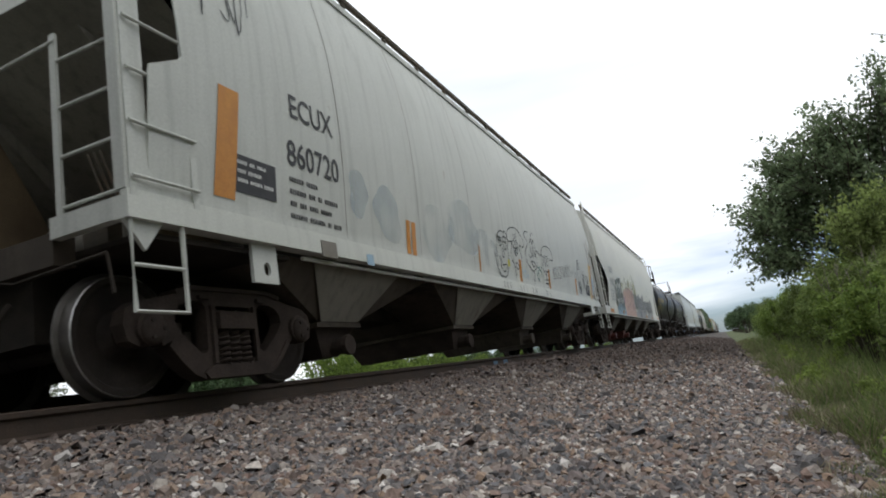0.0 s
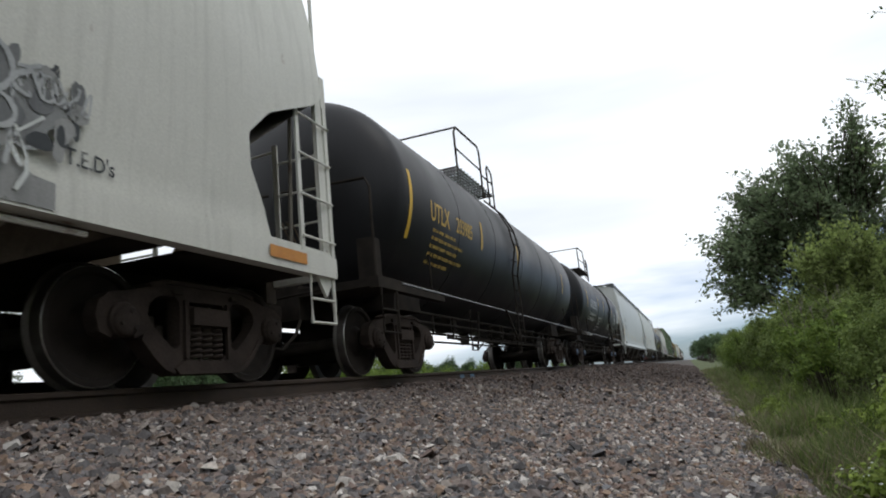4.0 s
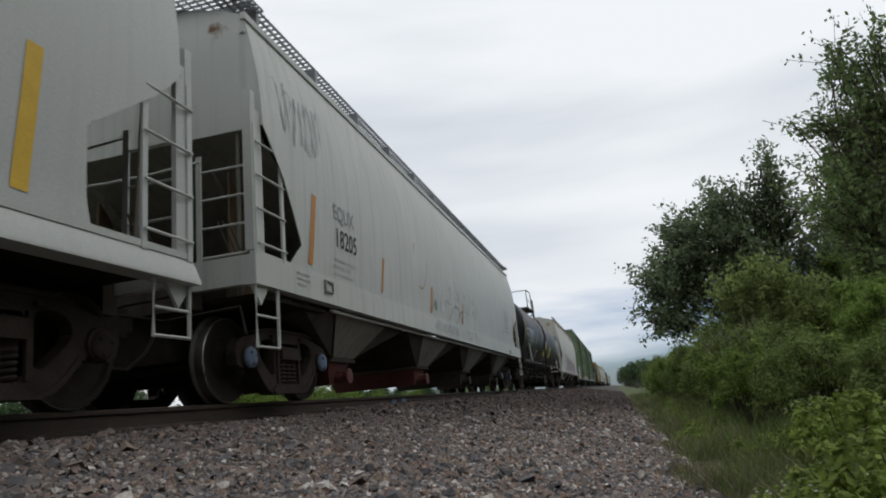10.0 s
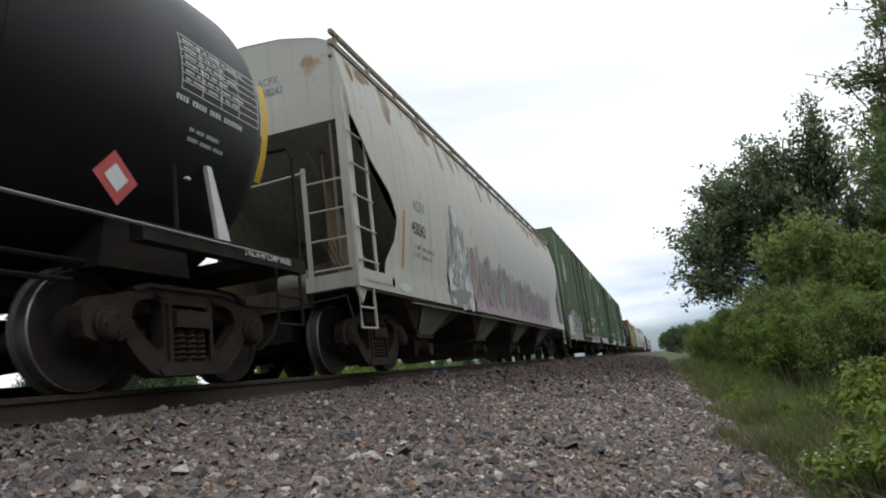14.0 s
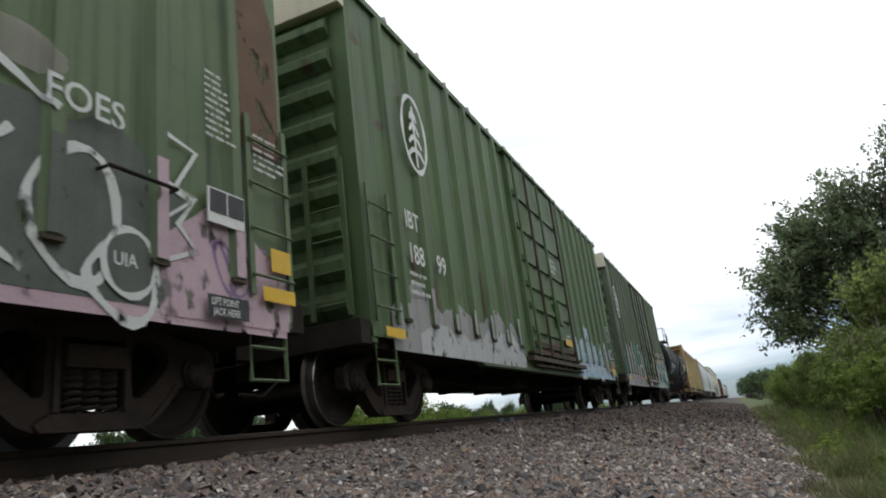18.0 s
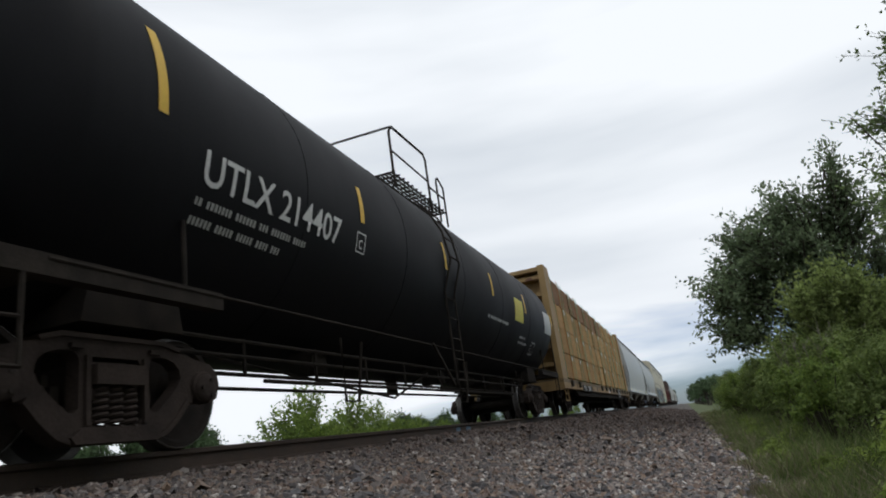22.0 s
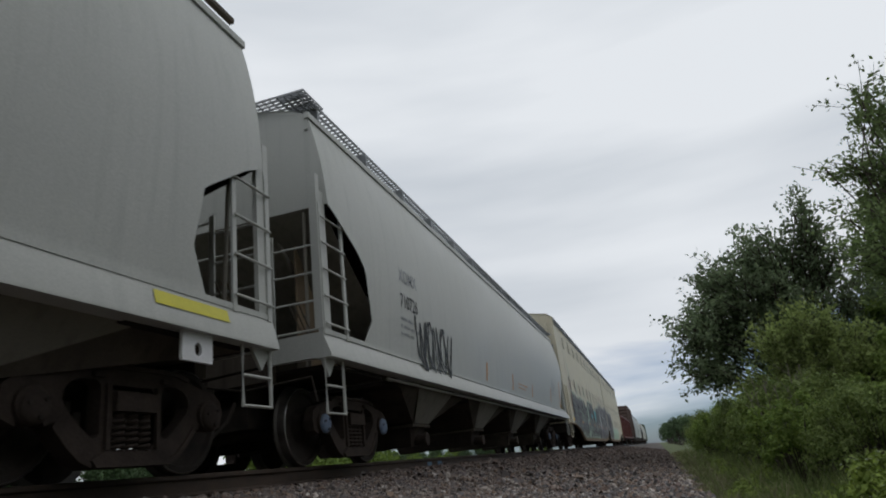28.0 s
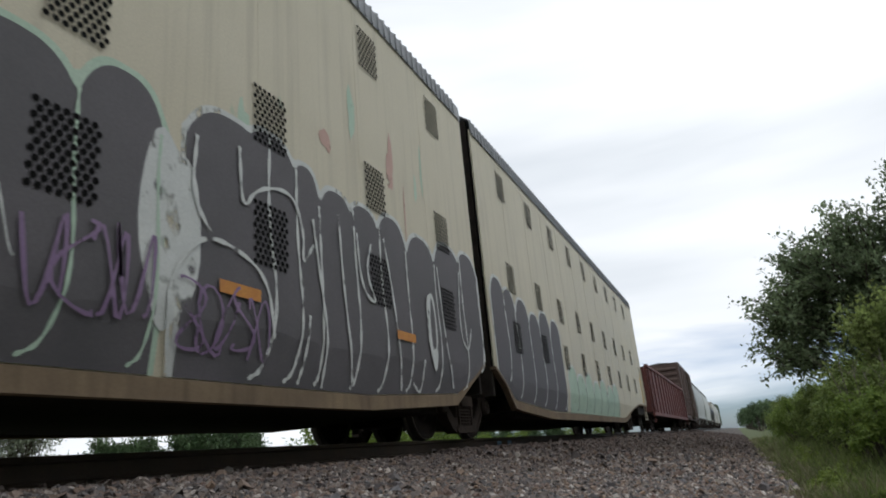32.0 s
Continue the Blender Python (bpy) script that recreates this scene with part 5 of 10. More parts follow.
# ---- box cars ----
def box_car(lead, length, paint, label, eave=5.32, posts=7, door=(0.387, 0.613), roof_white=False, first_truck=1.65, track="rustbar"):
    car = rail_car("box_car", lead, label, "box car")
    mt, half = M[paint], 1.47

    def skin(z):
        return half

    low = 0.86
    for s in (1, -1):
        part("side_wall", cube(s * (half - 0.06), s * half, 0.1, length - 0.1, low, eave), mt, car, smooth=0)
    part("roof", sheet(bmesh.new(), [[(x, y, z) for x, z in ((half + 0.02, eave - 0.05), (half + 0.02, eave + 0.02), (0, eave + 0.16), (-half - 0.02, eave + 0.02), (-half - 0.02, eave - 0.05))] for y in (0.02, length - 0.02)]),
         M["roofgrey"], car, smooth=0)
    rib = mesh_of("roof_rib", prism(bmesh.new(), [(0, 0.0), (0.09, 0.0), (0.07, 0.07), (0.02, 0.07)], half - 0.5, half + 0.035), M["roofgrey"], 0)
    for k in range(int(length) + 1):
        y = 0.05 + k * (length - 0.2) / int(length)
        part("roof_rib", rib, None, car, at=pose(0, y, eave))
        part("roof_rib", rib, None, car, at=pose(0, y + 0.09, eave, 0, 0, 180))
    part("floor_frame", cube(-1.40, 1.40, 0.12, length - 0.12, low - 0.10, low + 0.02), M["grime"], car, smooth=0)
    part("centre_sill", cube(-0.33, 0.33, 0.05, length - 0.05, 0.62, 0.90), M["grime"], car, smooth=0)
    d0, d1 = length * door[0], length * door[1]
    for s in (1, -1):
        sill = prism(bmesh.new(), [(0.05, 0.86), (2.9, 0.86), (3.4, 0.70), (length - 3.4, 0.70), (length - 2.9, 0.86), (length - 0.05, 0.86), (length - 0.05, 0.98), (0.05, 0.98)], s * (half - 0.10), s * (half + 0.012))
        part("side_sill", sill, mt, car, smooth=0)
        # posts
        for a, b, n in ((0.88, d0 - 0.70, posts), (d1 + 0.62, length - 0.75, posts)):
            for k in range(n):
                y = a + (b - a) * k / (n - 1)
                pb = bmesh.new()
                w, t = 0.10, 0.065
                ring = [(half - 0.002, y - w), (half + t, y - w * 0.5), (half + t, y + w * 0.5), (half - 0.002, y + w)]
                for i in range(3):
                    q = [bm_v for bm_v in (ring[i], ring[i + 1])]
                    pb.faces.new([pb.verts.new((s * q[0][0], q[0][1], 1.12)), pb.verts.new((s * q[1][0], q[1][1], 1.12)),
                                  pb.verts.new((s * q[1][0], q[1][1], eave - 0.12)), pb.verts.new((s * q[0][0], q[0][1], eave - 0.12))])
                foot = cube(s * (half - 0.002), s * (half + 0.06), y - 0.075, y + 0.075, 1.085, 1.12)
                part("side_post", pb, mt, car, smooth=0)
                part("post_foot", foot, M["rustbar"], car, smooth=0)
        plate = cube(s * (half - 0.01), s * (half + 0.05), 0.1, length - 0.1, eave - 0.12, eave - 0.03)
        part("top_plate", plate, mt, car, smooth=0)
        # the sliding door
        dr = part("door", cube(s * (half + 0.03), s * (half + 0.075), d0, d1, 1.02, eave - 0.22), mt, car, "steel sliding door with rusty bars", smooth=0)
        for z in (1.22, 1.50, 1.98, 2.41, 2.93, 3.59, 4.30):
            part("door_rib", prism(bmesh.new(), [(d0, z - 0.05), (d1, z - 0.05), (d1, z + 0.05), (d0, z + 0.05)], s * (half + 0.075), s * (half + 0.115)), mt if z > 1.3 else M["rustbar"], dr, smooth=0)
        for f in (0.03, 0.27, 0.54, 0.905):
            y = d0 + (d1 - d0) * f
            part("lock_rod", tube(bmesh.new(), [(s * (half + 0.14), y, 1.0), (s * (half + 0.14), y, eave - 0.3)], 0.032, 6), M["rustbar"] if f in (0.27, 0.905) else mt, dr)
        box_y = d0 + (d1 - d0) * 0.545
        part("lock_box", cube(s * (half + 0.075), s * (half + 0.20), box_y, box_y + 0.30, 1.74, 2.24), mt, dr, "painted steel lock box")
        tr = cube(s * (half - 0.01), s * (half + 0.16), d0 - 0.5, d1 + 0.5, 0.88, 0.96)
        box(tr, s * half, s * (half + 0.13), d0 - 0.3, d1 + 0.2, 1.02, 1.07)
        box(tr, s * half, s * (half + 0.10), d0 - 0.1, d1 + 0.4, 0.79, 0.83)
        for k in range(6):
            y = d0 + (d1 - d0) * (k + 0.4) / 6
            box(tr, s * half, s * (half + 0.11), y, y + 0.07, 0.80, 1.04)
        part("door_track", tr, M[track], car, smooth=0)
        part("door_track", cube(s * (half - 0.01), s * (half + 0.13), d0 - 0.3, d1 + 0.3, eave - 0.22, eave - 0.14), mt, car, smooth=0)
        for f in (d0 - 0.12, d1 + 0.04):
            part("door_post", cube(s * (half - 0.005), s * (half + 0.09), f, f + 0.09, 0.98, eave - 0.2), mt, car, smooth=0)
    for way, y in ((1, 0.05), (-1, length - 0.05)):
        part("end_wall", cube(-half, half, min(y, y + way * 0.1), max(y, y + way * 0.1), 0.80, eave + 0.05), mt, car, smooth=0)
        for k in range(9):
            z = 1.25 + k * 0.43
            rib = prism(bmesh.new(), [(y - way * 0.012, z - 0.15), (y - way * 0.12, z - 0.05), (y - way * 0.12, z + 0.05), (y - way * 0.012, z + 0.15)], -1.25, 1.25)
            part("end_rib", rib, mt, car, smooth=0)
        part("end_sill", cube(-1.45, 1.45, min(y, y - way * 0.2), max(y, y - way * 0.2), 0.78, 1.04), M["grime"], car, smooth=0)
        for s in (1, -1):
            ladder(car, s * (half + 0.05), y + way * 0.06, y + way * 0.55, 1.02, 2.6, 4, mt)
            stirrup(car, s * (half - 0.02), y + way * 0.08, y + way * 0.52, 0.88, 0.36, mt)
        end_ladder(car, y - way * 0.14, 0.85, 1.32, 1.1, 2.9, 5, mt)
        coupler(car, y, -way)
    if roof_white:
        part("roof_cap", cube(-half - 0.004, half + 0.004, -0.09, 0.06, eave - 0.42, eave + 0.10), M["cream"], car, smooth=0)
    part("brake_rod", tube(bmesh.new(), [(0.8, 3, 0.56), (0.8, length * 0.28, 0.48), (0.8, length * 0.5, 0.50), (0.8, length - 3, 0.54)], 0.02, 6), M["grime"], car)
    bearer = mesh_of("cross_bearer", cube(-1.35, 1.35, 0, 0.12, 0.64, 0.765), M["grime"], 0)
    for k in range(5):
        part("cross_bearer", bearer, None, car, at=pose(0, 3.5 + k * (length - 7) / 4, 0))
    part("brake_cylinder", lathe(bmesh.new(), [(-0.4, 0.05), (-0.38, 0.16), (0.25, 0.16), (0.3, 0.06)], (0, 0, 0), 14, axis="y"), M["grime"], car, at=pose(0.55, length * 0.56, 0.60))
    part("air_reservoir", lathe(bmesh.new(), [(-0.55, 0.05), (-0.5, 0.18), (0.5, 0.18), (0.55, 0.05)], (0, 0, 0), 14, axis="y"), M["grime"], car, at=pose(0.75, length * 0.44, 0.62))
    for y in (first_truck, length - 1.65):
        truck(car, lead, y)
    return car, skin


# ---- lumber car ----
PLATE_Y = 6.22  # end of the lettered plate on its sill


def lumber_car(lead, length):
    car = rail_car("lumber_car", lead, "tan centre-beam flat car stacked with strapped packs of sawn lumber", "flat car")
    mt = M["tan"]
    for s in (1, -1):
        part("side_sill", cube(*sorted((s * 1.38, s * 1.50)), 0.05, length - 0.05, 0.91, 1.02), M["sill_tan"], car, smooth=0)
        part("sill_face", cube(*sorted((s * 1.38, s * 1.497)), PLATE_Y - 2.35, PLATE_Y + 0.15, 0.70, 0.905), M["grime"], car, smooth=0)
        part("sill_face", cube(*sorted((s * 1.38, s * 1.497)), 0.05, PLATE_Y - 2.35, 0.73, 0.905), M["tan"], car, "tan painted sill with rust runs", smooth=0)
        for k, y in enumerate((0.5, 1.3, 2.55, 2.75, 3.1, 3.75)):
            st = prism(bmesh.new(), [(y, 0.735), (y + 0.03, 0.735), (y + 0.05 + 0.02 * (k % 3), 0.90), (y - 0.02, 0.90)], s * 1.497, s * 1.4985)
            part("rust_run", st, M["spray_umber" if k % 2 else "spray_rust"], car, smooth=0)
        part("sill_face", cube(*sorted((s * 1.38, s * 1.497)), PLATE_Y + 0.15, length - 0.05, 0.72, 0.91), M["sill_tan"], car, smooth=0)
        web = prism(bmesh.new(), [(2.6, 0.72), (3.3, 0.54), (length - 3.3, 0.54), (length - 2.6, 0.72)], s * 1.30, s * 1.40)
        part("sill_web", web, M["grime"], car, smooth=0)
        for k in range(14):
            y = 1.35 + k * (length - 2.9) / 13
            if PLATE_Y - 3.0 < y < PLATE_Y + 2.0:
                continue
            w = prism(bmesh.new(), [(y, 0.99), (y + 0.26, 0.99), (y + 0.2, 0.80), (y + 0.06, 0.80)], s * 1.49, s * 1.57)
            part("strap_winch", w, M["rustbar"], car)
    part("deck", cube(-1.42, 1.42, 0.1, length - 0.1, 0.90, 1.03), M["rustbar"], car, smooth=0)
    part("centre_sill", cube(-0.3, 0.3, 0.1, length - 0.1, 0.55, 0.9), M["grime"], car, smooth=0)
    part("centre_beam", cube(-0.09, 0.09, 0.4, length - 0.4, 1.03, 4.40), mt, car, smooth=0)
    for way, y in ((1, 0.05), (-1, length - 0.05)):
        b0, b1 = min(y, y + way * 0.10), max(y, y + way * 0.10)
        part("bulkhead", cube(-1.45, 1.45, b0 + way * 0.55, b1 + way * 0.55, 1.0, 4.55), mt, car, smooth=0)
        for s in (1, -1):
            post = cube(s * 1.30, s * 1.50, min(y, y + way * 0.78), max(y, y + way * 0.78), 0.8, 4.60)
            part("bulkhead_post", post, mt, car, smooth=0)
        for z in (1.5, 2.05, 2.6, 3.15, 3.7, 4.25, 4.52):
            part("bulkhead_rib", cube(-1.30, 1.30, min(y + way * 0.12, y + way * 0.58), max(y + way * 0.12, y + way * 0.58), z - 0.06, z + 0.06), mt, car, smooth=0)
        part("end_sill", cube(-1.45, 1.45, min(y, y + way * 0.3), max(y, y + way * 0.3), 0.70, 1.0), mt, car, smooth=0)
        stirrup(car, 1.47, y + way * 0.08, y + way * 0.62, 0.76, 0.36, mt)
        stirrup(car, -1.47, y + way * 0.08, y + way * 0.62, 0.76, 0.36, mt)
        coupler(car, y, -way)
    rnd = random.Random(7)
    for side in (1, -1):
        for tier in range(4):
            z0 = 1.10 + tier * 0.825
            for i in range(12):
                y = 0.86 + 1.885 * i + (0.22 if i > 5 else 0.0)
                w = 1.83 if i < 11 else 1.42
                out, split = rnd.uniform(-0.02, 0.02), rnd.uniform(0.3, 0.45) * w
                pk = bmesh.new()
                for lo, hi, more in ((y, y + split, 0.0), (y + split + 0.008, y + w, rnd.uniform(-0.006, 0.006))):
                    face = [(0.16, z0)]
                    courses = 16 if tier < 3 or rnd.random() < 0.7 else 15
                    for r in range(courses):
                        edge, z = 1.43 + out + more + rnd.uniform(-0.006, 0.006), z0 + r * 0.0495
                        face += [(edge, z + 0.002), (edge, z + 0.0475), (edge - 0.004, z + 0.0485)]
                    face.append((0.16, z0 + courses * 0.0495 - 0.001))
                    ends = [[pk.verts.new((side * a, q, b)) for a, b in face] for q in (lo, hi)]
                    pk.faces.new(ends[0]), pk.faces.new(ends[1][::-1])
                    for k in range(len(face)):
                        pk.faces.new((ends[0][k], ends[1][k], ends[1][(k + 1) % len(face)], ends[0][(k + 1) % len(face)]))
                pack = part("lumber_pack", pk, M["lumber_old" if tier == 3 and i < 7 else "lumber"], car, smooth=0)
                if side > 0:
                    ty, tz, tw = y + rnd.uniform(0.0, 0.06), z0 + rnd.uniform(0.58, 0.64), rnd.uniform(0.17, 0.23)
                    lab = sheet(bmesh.new(), [[(1.462 + out, ty, tz + q), (1.462 + out, ty + tw, tz - 0.03 + q)] for q in (0, 0.15)])
                    part("paper_tag", lab, M["paper"], pack, smooth=0)
                if tier < 3:
                    part("spacer_stick", cube(*sorted((side * 0.2, side * 1.41)), y + w * 0.3, y + w * 0.3 + 0.09, z0 + 0.786, z0 + 0.826), M["rustbar"], pack, smooth=0)
                    part("spacer_stick", cube(*sorted((side * 0.2, side * 1.40)), y + w * 0.75, y + w * 0.75 + 0.09, z0 + 0.786, z0 + 0.826), M["rustbar"], pack, smooth=0)
    for name, places in (("strap", (1.15, 2.67, 3.14, 4.5, 5.0, 6.28, 6.69, 8.26, 8.75, 9.95, 10.5, 12.15, 12.72, 14.04, 14.48, 15.9, 16.44, 17.7, 18.1, 19.7, 20.2, 21.6, 22.1)), ("strap_orange", (2.39, 6.02, 10.2, 14.8, 18.6))):
        for y in places:
            part("load_strap", tube(bmesh.new(), [(1.47, y, 1.0), (1.475, y + rnd.uniform(-0.05, 0.05), 2.6), (1.47, y + rnd.uniform(-0.05, 0.05), 4.41), (0.1, y, 4.44)], 0.013 if name == "strap_orange" else 0.009, 5), M[name], car)
    for y in (2.78, length - 1.75):
        truck(car, lead, y)
    letters("TTZX", PLATE_Y - 2.05, 0.72, 0.18, M["letter_white"], lambda z: 1.497, car, 0.95)
    letters("855435", PLATE_Y - 0.95, 0.72, 0.18, M["letter_white"], lambda z: 1.497, car, 1.0)
    part("weight_panel", cube(1.497, 1.506, PLATE_Y + 0.32, PLATE_Y + 1.42, 0.73, 0.90), M["tan"], car, "yellow panel with faded small print", smooth=0)
    letters("LD LMT", PLATE_Y + 0.40, 0.83, 0.055, M["letter_black"], lambda z: 1.507, car)
    letters("LT WT", PLATE_Y + 0.40, 0.75, 0.055, M["letter_black"], lambda z: 1.507, car)
    fine_print(PLATE_Y + 0.80, 0.83, 2, 0.045, 0.5, M["letter_black"], lambda z: 1.503, car, 61)
    for k in range(9):
        y = PLATE_Y + 2.0 + 0.62 * k
        part("hazard_bar", prism(bmesh.new(), [(y, 0.73), (y + 0.30, 0.73), (y + 0.42, 0.90), (y + 0.12, 0.90)], 1.4955, 1.505), M["tan"], car, smooth=0)
    mk = bmesh.new()
    for a, b in ((12.15, 0.16), (12.36, 0.12), (12.52, 0.10)):
        box(mk, 1.497, 1.506, a, a + b, 0.74, 0.86)
    part("reporting_mark", mk, M["letter_white"], car, smooth=0)
    part("routing_board", cube(1.50, 1.53, length - 7.0, length - 6.45, 0.60, 1.0), M["letter_black"], car, smooth=0)
    fb = bmesh.new()
    for a in (length - 6.98, length - 6.74, length - 6.5):
        box(fb, 1.53, 1.534, a, a + 0.03, 0.62, 0.98)
    for z in (0.62, 0.78, 0.96):
        box(fb, 1.53, 1.534, length - 6.98, length - 6.47, z, z + 0.025)
    part("board_frame", fb, M["letter_white"], car, smooth=0)
    rod = tube(bmesh.new(), [(0.9, 3.2, 0.42), (0.9, length - 3.2, 0.42)], 0.022, 6)
    part("brake_rod", rod, M["grime"], car)
    return car


# ---- automobile carrier ----
def auto_rack(lead, length, first, label):
    """One half of an articulated two-unit carrier; the outer end is raised over its truck."""
    car = rail_car("auto_carrier", lead, label, "auto carrier")
    mt, half, eave = M["cream"], 1.50, 5.22
    skin = lambda z: half - 0.13 * max(0.0, 0.86 - z)  # the foot of the screen folds inwards

    def low(y):
        q = y if first else length - y
        inner = length - q
        if q < 2.2:
            return 1.0
        if q < 3.9:
            return 1.0 - 0.105 * (q - 2.2)
        if q < 6.1:
            return 0.82 - 0.18 * (q - 3.9)
        return 0.42 + 0.05 * max(0.0, 3.5 - inner) + 0.45 * max(0.0, 1.0 - inner)

    n = 40
    for s in (1, -1):
        at = [length * i / n for i in range(n + 1)]
        rows = [[(s * skin(low(y)), y, low(y)) for y in at], [(s * half, y, max(0.86, low(y) + 0.02)) for y in at], [(s * half, y, eave) for y in at]]
        sd = part("side_screen", sheet(bmesh.new(), rows), mt, car, smooth=0)
        sd.modifiers.new("thickness", "SOLIDIFY").thickness = 0.03
        sill = sheet(bmesh.new(), [[(s * (skin(low(y)) + 0.012), y, low(y) - 0.14 * (1 if low(y) < 0.6 else 0.3)) for y in at], [(s * (skin(low(y)) + 0.012), y, low(y) + 0.004) for y in at]])
        sp = part("side_sill", sill, M["brown"], car, smooth=0)
        sp.modifiers.new("thickness", "SOLIDIFY").thickness = 0.1
        for k in range(1, 13):
            y = length * k / 13
            part("panel_seam", cube(*sorted((s * half, s * (half + 0.0025))), y - 0.012, y + 0.012, max(0.9, low(y) + 0.05), eave - 0.02), mt, car, smooth=0)
    # corrugated roof edge
    rf = bmesh.new()
    arch = [(half + 0.02, eave - 0.08), (half, eave + 0.19), (half - 0.25, eave + 0.38), (0.6, eave + 0.50), (0, eave + 0.53)]
    arch += [(-x, z) for x, z in arch[-2::-1]]
    sheet(rf, [[(x, y, z) for x, z in arch] for y in (0.0, length)])
    part("roof", rf, M["roofgrey"], car)
    for s in (1, -1):
        rib = mesh_of("roof_rib", tube(bmesh.new(), [(s * (half + 0.022), 0, eave - 0.07), (s * (half + 0.004), 0.02, eave + 0.19), (s * (half - 0.25), 0.03, eave + 0.385)], 0.024, 4), M["roofgrey"], 0)
        for k in range(int((length - 0.1) / 0.17)):
            part("roof_rib", rib, None, car, at=pose(0, 0.05 + 0.17 * k, 0))
    # perforated windows in the screen: flat black dots painted as shade in the holes
    for i in range(int((length - 1.2) / 1.92)):
        y = (2.11 if first else 1.22) + 1.92 * i
        for z in (1.41, 2.51, 4.34):
            pf = bmesh.new()
            for a in range(7):
                for b in range(11):
                    cy, cz = y + 0.065 * a + (0.032 if b % 2 else 0), z + 0.052 * b
                    pf.faces.new([pf.verts.new((half + 0.017, cy + 0.025 * math.cos(q * math.tau / 6), cz + 0.025 * math.sin(q * math.tau / 6))) for q in range(6)])
            tagged(part("perforated_window", pf, M["hole_shade"], car, smooth=0), kind="stuff")
    part("floor_frame", cube(-1.3, 1.3, 6.2 if first else 1.5, length - (1.5 if first else 6.2), 0.3, 0.42), M["grime"], car, smooth=0)
    part("upper_deck", cube(-1.4, 1.4, 0.3, length - 0.3, 2.5, 2.6), M["grime"], car, smooth=0)
    ye = 0.0 if first else length
    way = 1 if first else -1
    part("end_frame", cube(-1.4, 1.4, min(ye, ye + way * 2.2), max(ye, ye + way * 2.2), 0.62, 1.0), M["grime"], car, smooth=0)
    part("inner_wall", cube(-1.42, 1.42, *sorted((length - ye - way * 0.02, length - ye - way * 0.10)), 0.6, eave + 0.2), M["grime"], car, smooth=0)
    cap = bmesh.new()
    cap.faces.new([cap.verts.new((x, ye + way * 0.015, z)) for x, z in [(half - 0.02, eave - 0.2)] + arch + [(-half + 0.02, eave - 0.2)]])
    part("end_arch", cap, mt, car, smooth=0)
    band = bmesh.new()
    sheet(band, [[(x * 1.006, y, z + 0.006) for x, z in arch] for y in (ye - way * 0.03, ye + way * 0.22)])
    part("end_band", band, mt, car)
    # end doors with locking bars
    for s in (1, -1):
        d = part("end_door", cube(*sorted((s * 0.02, s * 1.40)), *sorted((ye - way * 0.02, ye + way * 0.05)), 1.0, eave + 0.15), mt, car, "cream steel end door", smooth=0)
        for x in (0.35, 0.75, 1.15):
            part("door_bar", cube(s * x - 0.045, s * x + 0.045, *sorted((ye - way * 0.09, ye - way * 0.02)), 1.05, eave), mt, d, smooth=0)
        for z in (1.35, 2.0, 2.7, 3.4, 4.1):
            part("door_hinge", cube(s * 1.22 - 0.14, s * 1.22 + 0.14, *sorted((ye - way * 0.13, ye - way * 0.02)), z, z + 0.13), M["roofgrey"], d, smooth=0)
        part("corner_post", cube(s * 1.38, s * 1.50, *sorted((ye - way * 0.12, ye + way * 0.14)), 0.95, eave + 0.05), mt, car, smooth=0)
        ladder(car, s * (half + 0.02), ye + way * 0.25, ye + way * 0.78, 1.0, 2.55, 4, mt)
        stirrup(car, s * (half - 0.03), ye + way * 0.2, ye + way * 0.75, 1.0, 0.42, mt)
    stripe(car, (ye + way * 0.86) - (0.0 if first else 0.1), 1.05, 2.1, 0.14, skin, "yellow")
    coupler(car, ye, -way)
    truck(car, lead, 2.5 if first else length - 2.5)
    if first:
        truck(car, lead, length + 0.1)
    return car, skin


